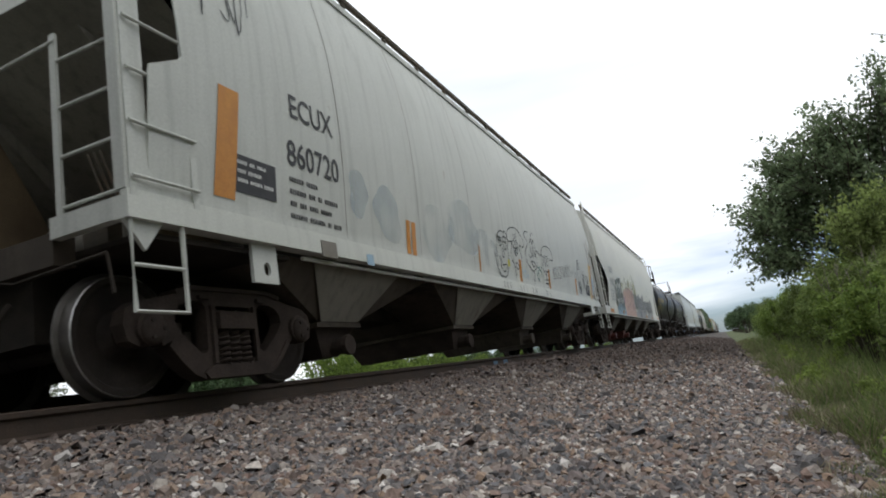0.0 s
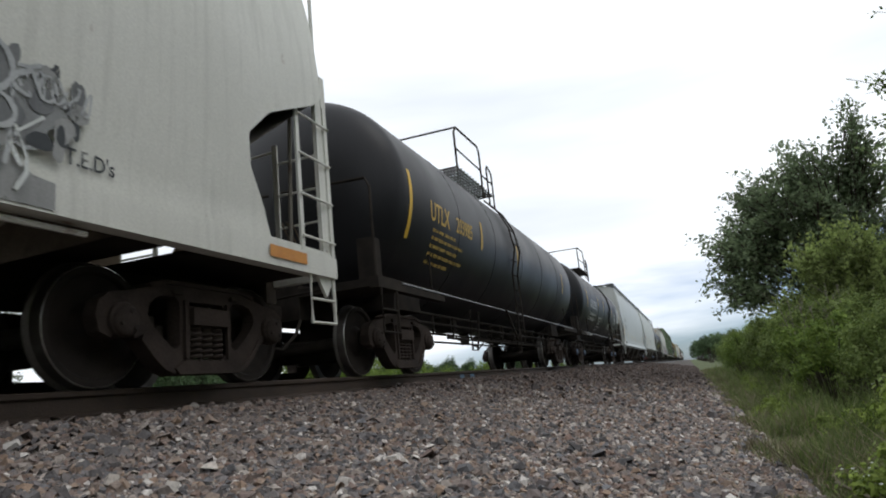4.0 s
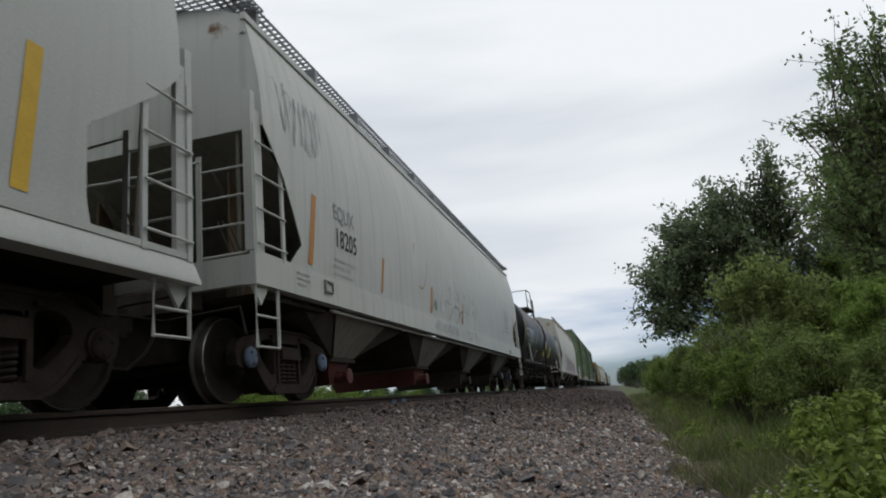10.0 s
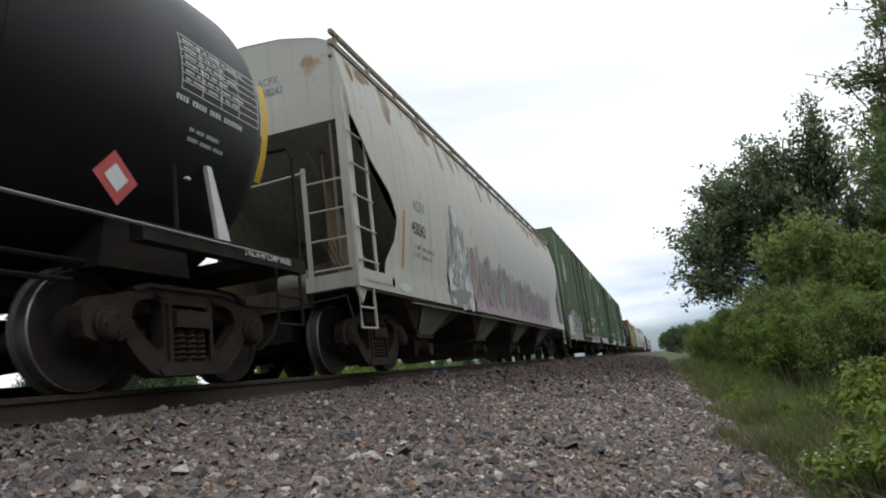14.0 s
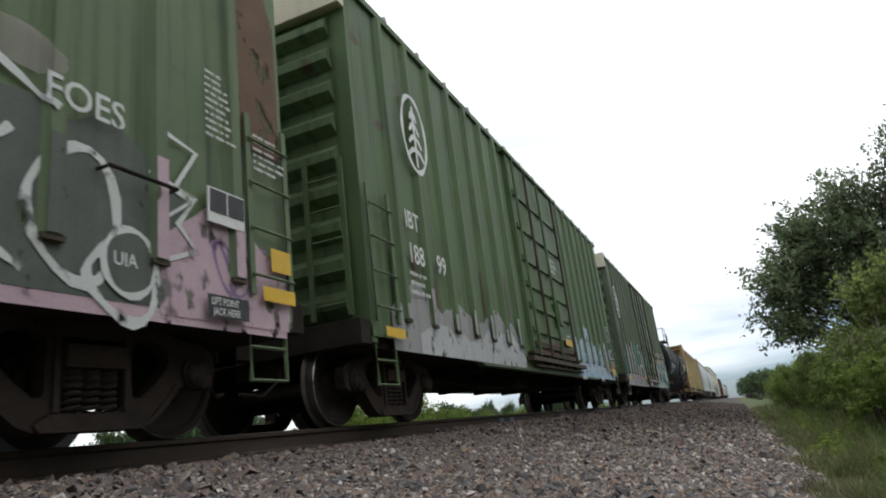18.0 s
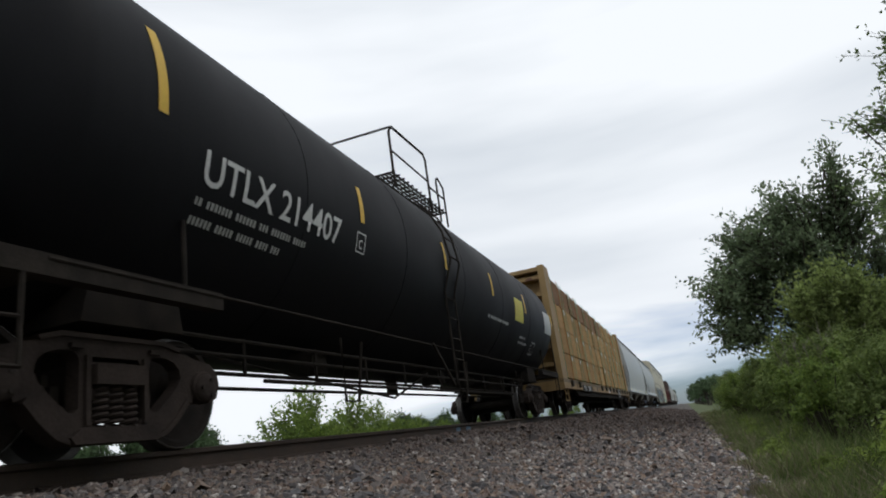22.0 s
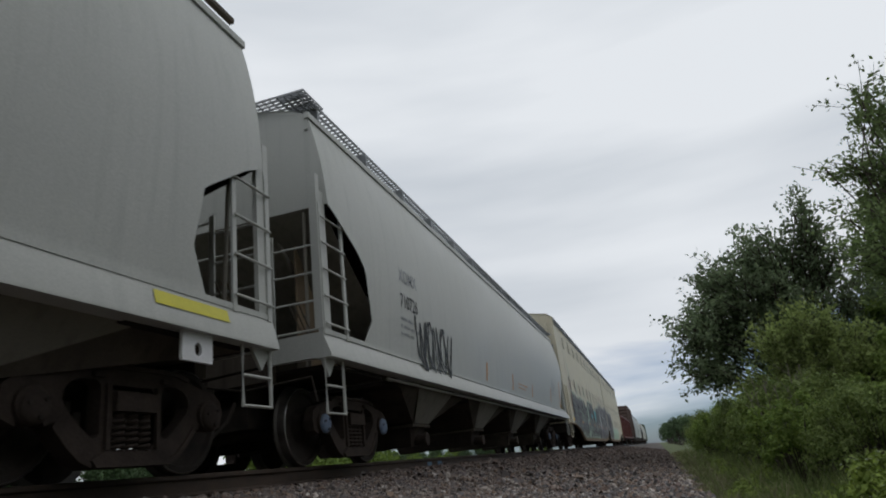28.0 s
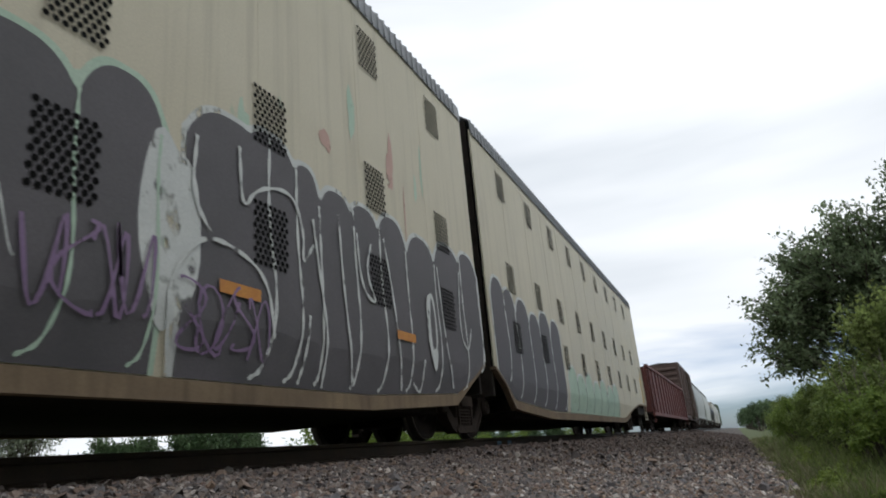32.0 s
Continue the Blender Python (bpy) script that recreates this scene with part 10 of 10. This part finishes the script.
def ballast():
    bed = thing("ballast", "loose angular grey and pinkish ballast stones", "ballast", kind="structure")
    for name, args in (("near_ballast", (125000, -3.95, 0.55, 1.2, 9.0, 0.0275, 1, 1.3)), ("middle_ballast", (68000, -3.95, 0.55, 8.6, 24.0, 0.037, 2, 1.35, 1.1)),
                       ("far_ballast", (15000, -3.9, 0.5, 22.0, 70.0, 0.06, 3, 1.5, 1.1)), ("back_ballast", (26000, -3.95, 0.55, -8.0, 1.25, 0.040, 5)), ("track_ballast", (9000, -7.6, -3.8, 0.5, 20.0, 0.045, 4))):
        ob = new(name, arrays_mesh(name, *rocks(*args), M["stone"]))
        ob.parent = bed
        tagged(ob, kind="stuff")
    shapes = [arrays_mesh("ballast_stone", *rocks(1, 0, 0.001, 0, 0.001, 0.038, 90 + k), M["stone"]) for k in range(8)]
    rnd = random.Random(8)
    for k in range(260):
        x, y = rnd.uniform(-3.0, 0.4), rnd.uniform(2.0, 5.5)
        part("ballast_stone", shapes[k % 8], None, bed, at=pose(x, y, ground_height(x) + 0.02 - ground_height(0), 0, 0, rnd.uniform(0, 360)))


# ---- plants ----
def leafy(name, label, category, seed, trunks, lobes, twigs, leaf_count, leaf_size, material, group="", r0=0.12, stray=0.16):
    """A tree or bush: tapering limbs from each trunk foot into lobes (x, y, z, rx, ry, rz, share), twigs and leaves at their ends."""
    rnd = random.Random(seed)
    wood, tips, ways = bmesh.new(), [], []
    total = sum(q[6] for q in lobes)
    for lobe in lobes:
        c = Vector(lobe[:3])
        for _ in range(max(3, int(twigs * lobe[6] / total))):
            while True:
                v = Vector((rnd.uniform(-1, 1), rnd.uniform(-1, 1), rnd.uniform(-1, 1)))
                if 0.15 < v.length < 1:
                    break
            v *= (0.55 + 0.45 * rnd.random()) / max(v.length, 0.35) ** 0.6
            goal = c + Vector((v.x * lobe[3], v.y * lobe[4], v.z * lobe[5]))
            foot = Vector(min(trunks, key=lambda q: (Vector(q) - goal).length + rnd.uniform(0, 0.6)))
            root = foot.lerp(Vector((foot.x * 0.6 + c.x * 0.4, foot.y * 0.6 + c.y * 0.4, c.z)), rnd.uniform(0.25, 0.8))
            bend = root.lerp(goal, 0.5) + Vector((rnd.gauss(0, 0.12), rnd.gauss(0, 0.12), rnd.uniform(0, 0.2))) * (goal - root).length
            curve = [root.lerp(bend, k / 3).lerp(bend.lerp(goal, k / 3), k / 3) for k in range(4)]
            rr = r0 * rnd.uniform(0.05, 0.12)
            tube(wood, curve, rr, 3)
            d = (curve[3] - curve[2]).normalized()
            for _ in range(4):
                e = (d + Vector((rnd.gauss(0, 0.7), rnd.gauss(0, 0.7), rnd.gauss(0.05, 0.6)))).normalized()
                start = curve[3].lerp(curve[2], rnd.random())
                end = start + e * stray * rnd.uniform(1.0, 3.2)
                tube(wood, [start, end], rr * 0.4, 3)
                tips.append(start), tips.append(end), ways.append(e), ways.append(e)
    for foot in trunks:
        f = Vector(foot)
        lobe = min(lobes, key=lambda q: (Vector(q[:3]) - f).length)
        c = Vector(lobe[:3])
        pts = [f, f.lerp(c, 0.35) + Vector((rnd.gauss(0, 0.1), rnd.gauss(0, 0.1), 0)), f.lerp(c, 0.75), c + Vector((0, 0, lobe[5] * 0.4))]
        for i in range(3):
            tube(wood, pts[i:i + 2], r0 * (1 - 0.28 * i), 7)
    rng = np.random.default_rng(seed)
    k = rng.integers(0, len(tips) // 2, leaf_count)
    a, b = np.array(tips[0::2])[k], np.array(tips[1::2])[k]
    f = rng.uniform(0, 1.05, leaf_count)[:, None]
    at = a + (b - a) * f + rng.normal(0, stray * 0.22, (leaf_count, 3))
    d = np.array(ways[0::2])[k] * 0.6 + rng.normal(0, 0.7, (leaf_count, 3))
    d[:, 2] -= 0.15
    d /= np.linalg.norm(d, axis=1)[:, None]
    u = np.cross(d, rng.normal(0, 1, (leaf_count, 3)))
    u /= np.linalg.norm(u, axis=1)[:, None]
    s = leaf_size * rng.uniform(0.6, 1.3, leaf_count)[:, None]
    pts = np.stack([at, at + d * s * 0.5 + u * s * 0.25, at + d * s, at + d * s * 0.5 - u * s * 0.25], 1).reshape(-1, 3)
    ob = thing(name, label, category, group=group)
    part("trunk" if len(trunks) == 1 else "stem_clump", wood, M["bark"], ob, smooth=50)
    part("crown", arrays_mesh("crown", pts, np.arange(leaf_count * 4).reshape(-1, 4), M[material]), None, ob)
    return ob


def shrub(label, seed, r, h, clumps, per, leaf, material, blossoms=0):
    """A bush of stems that end in rounded sprays of leaves, with dark gaps between the sprays."""
    rng = np.random.default_rng(seed)
    a, u = rng.uniform(0, 6.283, clumps), np.sqrt(rng.uniform(0, 1, clumps))
    rho = r * u * rng.uniform(0.75, 1.1, clumps)
    z = 1.3 * h * (0.12 + 0.88 * np.sqrt(np.clip(1 - (rho / (1.12 * r)) ** 2, 0, 1)) * rng.uniform(0.45, 1.0, clumps))
    c = np.stack([rho * np.cos(a), rho * np.sin(a), z], 1)
    size = min(r, h) * rng.uniform(0.14, 0.30, clumps)
    wood = bmesh.new()
    for p, q in zip(c.tolist(), size):
        foot = Vector((p[0] * 0.25, p[1] * 0.25, 0))
        tube(wood, [foot, foot.lerp(Vector(p), 0.6) + Vector((0, 0, 0.08 * h)), Vector(p)], 0.008 * max(r, 0.4), 4)
    k = np.repeat(np.arange(clumps), per)
    n = len(k)
    v = rng.normal(0, 1, (n, 3)) + (0, 0, 0.35)
    v += 0.5 * (c[k] / np.linalg.norm(c[k], axis=1)[:, None])
    v /= np.linalg.norm(v, axis=1)[:, None]
    at = c[k] + v * (size[k] * rng.uniform(0.12, 1.55, n) ** 0.85)[:, None] * (1.0, 1.0, 0.9)
    at[:, 2] = np.maximum(at[:, 2], 0.02)
    face = v + rng.normal(0, 0.45, (n, 3)) + (0, 0, 0.3)
    d = np.cross(face, rng.normal(0, 1, (n, 3)))
    d /= np.linalg.norm(d, axis=1)[:, None]
    w = np.cross(face, d)
    w /= np.linalg.norm(w, axis=1)[:, None]
    s = leaf * rng.uniform(0.6, 1.3, n)[:, None]
    pts = np.stack([at - d * s * 0.5, at + w * s * 0.24, at + d * s * 0.5, at - w * s * 0.24], 1).reshape(-1, 3)
    ob = thing("bush", label, "bush", group="bushes along the verge")
    part("stem_clump", wood, M["bark"], ob, smooth=50)
    part("foliage", arrays_mesh("foliage", pts, np.arange(n * 4).reshape(-1, 4), M[material]), None, ob)
    if blossoms:
        top = at[rng.choice(np.flatnonzero(at[:, 2] > 0.6 * h), blossoms)] + (0, 0, 0.02)
        q = 0.014
        pts = np.stack([top + o for o in ((q, 0, 0), (0, q, 0.004), (-q, 0, 0), (0, -q, -0.004))], 1).reshape(-1, 3)
        tagged(part("blossoms", arrays_mesh("blossoms", pts, np.arange(blossoms * 4).reshape(-1, 4), M["blossom"]), None, ob, "small white blossoms"), kind="stuff")
    return ob


def verge():
    """Bushes and trees beside the track, on the camera's side."""
    t = leafy("tree", "dark green leafy tree leaning out over the verge", "tree", 12, [(5.2, 23.0, -0.4)],
              [(2.9, 22.0, 4.9, 1.5, 1.6, 1.1, 4), (1.9, 21.8, 3.9, 0.9, 1.2, 0.9, 2.4), (4.2, 22.4, 6.0, 1.3, 1.5, 0.8, 2.4), (1.75, 21.6, 2.7, 0.6, 0.8, 0.6, 1.2), (4.3, 22.0, 4.5, 1.3, 1.5, 0.9, 1.8), (5.7, 22.0, 7.1, 0.45, 0.5, 0.9, 0.7), (5.9, 22.5, 5.5, 1.3, 1.5, 1.2, 2.2), (4.3, 21.2, 2.9, 1.3, 1.2, 1.1, 2.2), (5.9, 21.4, 3.4, 1.3, 1.2, 1.3, 2.2)],
              360, 32000, 0.15, "leaf", "trees by the track", 0.2, 0.36)
    t = leafy("tree", "tall green tree rising behind the bushes", "tree", 15, [(7.8, 18.0, -0.4)],
              [(6.6, 18.0, 5.0, 1.5, 1.8, 1.3, 3.4), (8.0, 18.0, 6.5, 1.7, 1.8, 1.5, 3.4), (6.3, 17.6, 7.0, 1.0, 1.0, 0.5, 1.0), (7.4, 17.8, 8.5, 1.2, 1.3, 0.7, 1.6), (9.6, 18.0, 8.4, 2.0, 2.0, 2.0, 4), (7.2, 17.4, 3.2, 1.8, 1.8, 1.4, 3), (9.0, 17.6, 4.4, 1.8, 1.8, 1.8, 3)],
              330, 28000, 0.15, "lightleaf", "trees by the track", 0.22, 0.38)
    # after the first, these copies are unseen, added to block skylight
    for x, y, a in ((2.5, 9.5, 0), (4.0, -12.0, 0), (1.0, -24.0, 0), (3.0, -34.0, 0), (6.0, -20.0, 0)):
        copy_thing(t, pose(x, y, 0.2 - 0.02 * y, 0, 0, a))
    kinds = {
        "round": shrub("mid green leafy bush beside the track", 22, 0.8, 1.35, 46, 180, 0.072, "bushleaf"),
        "broad": shrub("dull green spreading bush beside the track", 23, 1.0, 1.5, 60, 175, 0.076, "dullleaf"),
        "tall": shrub("tall green shrub at the back of the verge", 24, 1.0, 2.3, 70, 180, 0.084, "bushleaf"),
        "weed": shrub("bright green weedy growth at the edge of the verge", 25, 0.42, 0.42, 26, 60, 0.06, "weedleaf"),
        "flower": shrub("bright green weeds with small white blossoms", 26, 0.40, 0.46, 24, 60, 0.055, "weedleaf", blossoms=40),
        "far": shrub("dark distant bush beside the track", 27, 1.0, 1.7, 50, 60, 0.16, "farleaf"),
    }
    rnd, placed = random.Random(5), set()

    def plant(kind, x, y, s, tall=1.0):
        m = pose(x, y, ground_height(x) - 0.05, 0, 0, rnd.uniform(0, 360))
        b = kinds[kind] if kind not in placed else copy_thing(kinds[kind], m)
        placed.add(kind)
        b.matrix_basis = m
        b.scale = (s, s, s * tall)

    # a thick bank of bushes behind the grass strip, thinning to low ones far down the line
    for row in (("round", 1.95, 11.4, 0.85), ("broad", 2.75, 12.9, 0.95), ("broad", 2.65, 10.2, 0.75), ("round", 3.5, 10.9, 0.9), ("broad", 3.4, 8.7, 0.75), ("round", 4.2, 9.4, 1.0), ("tall", 4.5, 12.2, 0.8),
                ("tall", 5.4, 11.0, 0.9), ("broad", 2.35, 15.2, 1.0), ("round", 3.5, 14.2, 1.1), ("tall", 5.0, 14.6, 0.95), ("tall", 6.2, 13.6, 1.1), ("round", 2.5, 18.8, 1.05), ("tall", 3.5, 19.4, 0.85),
                ("broad", 4.5, 17.6, 1.3), ("tall", 5.6, 18.5, 1.0), ("tall", 6.9, 16.6, 1.2), ("round", 1.85, 25.6, 1.0), ("round", 2.55, 27.2, 1.15), ("broad", 2.5, 23.0, 1.0), ("tall", 3.6, 24.5, 0.9), ("tall", 4.6, 22.5, 1.1),
                ("round", 2.5, 33.0, 1.1), ("broad", 3.4, 32.0, 1.3), ("tall", 4.6, 29.0, 1.0), ("broad", 2.9, 40.0, 1.2), ("tall", 4.3, 40.0, 1.0), ("round", 3.3, 49.0, 1.5), ("tall", 5.0, 52.0, 1.2), ("broad", 3.9, 62.0, 1.6), ("far", 4.4, 80.0, 1.5),
                ("far", 4.8, 105.0, 1.9), ("far", 4.3, 150.0, 2.5), ("far", 7.0, 160.0, 2.7), ("far", 5.0, 215.0, 3.0), ("far", 5.2, 270.0, 3.6), ("far", 5.4, 340.0, 4.2), ("far", 5.6, 430.0, 5.0), ("far", 9.0, 240.0, 4.0)):
        plant(*row)
    # rest of the thicket; unseen beside and behind the camera, added to block skylight
    for x, y, s in ((5.4, 6.5, 1.6), (5.0, 4.0, 1.8), (5.6, 1.5, 2.0), (5.2, -1.5, 1.9), (5.6, -4.5, 2.1), (5.4, -8.0, 2.1), (5.8, -12.0, 2.2), (5.6, -17.0, 2.3), (6.0, -23.0, 2.3), (7.0, 21.0, 1.5), (6.8, 27.0, 1.6)):
        plant("tall", x, y, s)
    # weeds in front of the bushes and straggling along the strip of grass
    for k in range(30):
        y = 3.3 + 0.13 * k + rnd.uniform(-0.2, 0.2)
        plant("flower" if k % 3 == 0 else "weed", 0.205 * y + 0.12 + rnd.uniform(0.0, 1.25), y, rnd.uniform(0.75, 1.15), rnd.uniform(0.8, 1.2))
    for k in range(26):
        y = 7.6 + 0.75 * k + rnd.uniform(-0.3, 0.3)
        x = 0.95 + 0.034 * y + rnd.uniform(-0.45, 0.15)
        plant("weed", x, y, rnd.uniform(0.35, 0.7), rnd.uniform(0.8, 1.4))
    leafy("sapling", "light green sapling in front of the dark tree", "tree", 29, [(3.7, 16.2, -0.35), (3.3, 16.0, -0.35)],
          [(2.75, 15.6, 2.5, 0.6, 0.6, 0.45, 2), (3.6, 15.8, 2.75, 0.8, 0.6, 0.4, 2.2), (4.5, 15.9, 2.25, 0.8, 0.6, 0.6, 2), (3.4, 15.6, 1.9, 1.2, 0.8, 0.5, 2.4), (5.2, 15.6, 1.9, 0.7, 0.6, 0.6, 1.4), (2.3, 15.9, 1.7, 0.5, 0.5, 0.4, 0.8)],
          200, 12000, 0.10, "freshleaf", "trees by the track", 0.06, 0.2)
    # dead stems standing out of the bushes
    bare = thing("bare_shrub", "leafless grey stems standing among the bushes", "shrub")
    for k in range(16):
        x, y = rnd.uniform(1.8, 3.1), rnd.uniform(12.6, 14.0)
        stem, top = bmesh.new(), Vector((x + rnd.uniform(-0.25, 0.25), y, rnd.uniform(1.35, 1.85)))
        foot = Vector((x, y, ground_height(x) - 0.05))
        mid = foot.lerp(top, 0.55) + Vector((rnd.uniform(-0.08, 0.08), 0, 0))
        tube(stem, [foot, mid], 0.011, 4), tube(stem, [mid, top], 0.007, 4)
        for _ in range(4):
            q = mid.lerp(top, rnd.random())
            tube(stem, [q, q + Vector((rnd.uniform(-0.3, 0.3), rnd.uniform(-0.2, 0.2), rnd.uniform(0.15, 0.4)))], 0.004, 3)
        part("stem", stem, M["greybark"], bare)
    # grass: low and patchy at the toe of the ballast, longer further out
    rng = np.random.default_rng(6)
    for name, mat, n, label in (("verge_grass", "blade", 70000, "rough green grass along the toe of the ballast"), ("dry_grass", "straw", 20000, "thin dry grass stems at the edge of the ballast")):
        edge = 0.42 if mat == "blade" else 0.30
        y = 1.4 + 40 * rng.uniform(0, 1, n) ** 1.9
        y[::6] = rng.uniform(-8, 1.6, len(y[::6]))
        wave = 0.10 * np.sin(y * 1.7) + 0.08 * np.sin(y * 4.1 + 1)
        x = edge + wave + np.abs(rng.normal(0, 1.0, n)) * (1.0 if mat == "blade" else 0.5)
        h = rng.uniform(0.04, 0.20, n) * np.clip(0.35 + (x - edge) * 1.0, 0.35, 1.8) * np.clip(1.0 + 0.8 * np.sin(y * 2.3 + 3 * x) + 0.5 * np.sin(y * 5.7 - 4 * x), 0.4, 2.2)
        a, w = rng.uniform(0, 6.28, n), rng.uniform(0.002, 0.006, n) * (1 + y / 9)
        g = np.array([ground_height(q) for q in x])
        lean = rng.normal(0, 0.55, (n, 2)) * h[:, None]
        p0 = np.stack([x - w * np.cos(a), y - w * np.sin(a), g], 1)
        p1 = np.stack([x + w * np.cos(a), y + w * np.sin(a), g], 1)
        p2 = np.stack([x + lean[:, 0], y + lean[:, 1], g + h], 1)
        me = arrays_mesh(name, np.stack([p0, p1, p2], 1).reshape(-1, 3), np.arange(3 * n).reshape(-1, 3), M[mat])
        tagged(new(name, me), label, "grass", kind="stuff")

    stick = bmesh.new()
    tube(stick, [(0.98, 3.1, -0.02), (0.86, 3.5, 0.02), (0.74, 4.0, 0.03), (0.66, 4.4, 0.04)], 0.009, 6)
    tube(stick, [(0.86, 3.5, 0.02), (0.93, 3.75, 0.06)], 0.005, 5)
    solid("fallen_stick", stick, M["straw"], "pale dry stick lying across the edge of the stones", "stick")


def far_side():
    """What shows beyond and beneath the train."""
    rnd = random.Random(9)
    bush = leafy("bush", "loose green bush beyond the far rail", "bush", 33, [(0, 0, 0), (0.6, 0.2, 0), (-0.6, 0.3, 0)],
                 [(0, 0, 0.9, 1.1, 1.1, 0.7, 3), (0.9, 0.3, 1.3, 0.8, 0.8, 0.7, 2), (-0.9, -0.2, 0.7, 0.8, 0.8, 0.6, 2), (0.1, 0.2, 1.9, 0.5, 0.5, 0.45, 1)], 200, 8000, 0.10, "bushleaf", "bushes beyond the track", 0.03, 0.17)
    bush.matrix_basis = pose(-11.2, 18.0, -0.2)
    for x, y, s in ((-11.9, 20.2, 1.15), (-11.6, 23.0, 1.05), (-12.4, 25.5, 1.0), (-12.0, 29.0, 0.75), (-12.5, 34, 0.7), (-12.5, 42, 0.8), (-12, 52, 0.8), (-12.5, 66, 0.9), (-13, 85, 1.0)):
        b = copy_thing(bush, pose(x, y, -0.35, 0, 0, rnd.uniform(0, 360)))
        b.scale = (s * 1.25, s * 1.25, s * 1.25)
    tree = leafy("tree", "distant broad green tree across the field", "tree", 41, [(0, 0, 0)],
                 [(0, 0, 4.2, 3.2, 3.2, 2.2, 3), (2.0, 0.5, 5.4, 2.0, 2.0, 1.6, 2), (-2.2, 0.4, 3.2, 2.2, 2.2, 1.6, 2), (0.2, 0, 6.8, 1.7, 1.7, 1.2, 1), (0.5, 0, 1.8, 3.4, 3.4, 1.4, 2)], 260, 11000, 0.42, "farleaf", "distant trees", 0.3, 0.6)
    tree.matrix_basis = pose(-85, 71, -0.6)
    far = ((0.38, 0.7), (0.44, 0.8), (0.5, 0.75), (0.57, 0.6), (0.90, 0.72), (0.94, 0.9), (0.97, 0.55), (1.03, 0.8), (1.07, 1.05), (1.12, 0.95), (1.17, 1.1), (1.22, 0.9), (1.28, 0.5), (1.36, 0.6), (1.44, 0.5),
           (1.55, 0.8), (1.66, 0.9), (1.8, 0.9), (1.95, 0.8), (2.1, 0.9), (2.3, 1.0), (2.5, 0.9), (2.8, 1.0), (3.1, 1.1), (3.5, 1.1), (4.0, 1.2))
    for ratio, s in far:
        s *= 1.3
        d = 85 + rnd.uniform(-6, 10)
        b = copy_thing(tree, pose(-d, d * ratio, -0.6 - 0.3 * s, 0, 0, rnd.uniform(0, 360)))
        b.scale = (s, s, s)
    w = leafy("tree", "pale thin-leaved willow standing beyond the track", "tree", 43, [(0, 0, 0), (0.5, 0.3, 0)],
              [(0, 0, 3.6, 1.2, 1.2, 1.6, 3), (1.0, 0.3, 4.8, 0.9, 0.9, 1.2, 2), (-0.8, 0.2, 2.6, 0.9, 0.9, 1.0, 2)], 120, 5000, 0.16, "willow", "trees beyond the track", 0.09, 0.5)
    w.matrix_basis = pose(-30, 20.8, -0.4)
    w.scale = (1.25, 1.35, 1.15)
    n = 16000
    rng = np.random.default_rng(16)
    x, y = rng.uniform(-14, -7.4, n), 6 + 60 * rng.uniform(0, 1, n) ** 1.5
    h = rng.uniform(0.15, 0.5, n)
    a, w = rng.uniform(0, 6.28, n), rng.uniform(0.01, 0.02, n) * (1 + y / 25)
    g = np.array([ground_height(q) for q in x])
    lean = rng.normal(0, 0.3, (n, 2)) * h[:, None]
    pts = np.stack([np.stack([x - w * np.cos(a), y - w * np.sin(a), g], 1), np.stack([x + w * np.cos(a), y + w * np.sin(a), g], 1), np.stack([x + lean[:, 0], y + lean[:, 1], g + h], 1)], 1).reshape(-1, 3)
    tagged(new("far_grass", arrays_mesh("far_grass", pts, np.arange(3 * n).reshape(-1, 3), M["blade"])), "tall grass beyond the far rail", "grass", kind="stuff")


ground()
rails()
verge()
far_side()
ballast()


# ---- what moves ----
def motions():
    times = [0.5 * k for k in range(65)]
    for car, lead in CARS:
        walk(car, [(t, pose(TRACK, lead - run(t), RAIL)) for t in times])
    for wheel, axle, dy in WHEELS:
        # the wheels roll: turned while they are near the camera, one row every 2 frames
        near = [k / 15 for k in range(481) if -8 < axle - run(k / 15) < 26] or [0.0]
        stops = sorted({0.0, *near, 32.0})
        walk(wheel, [(t, pose(0, dy, 0.457, math.degrees(run(min(max(t, near[0]), near[-1])) / 0.457) % 360)) for t in stops])


motions()
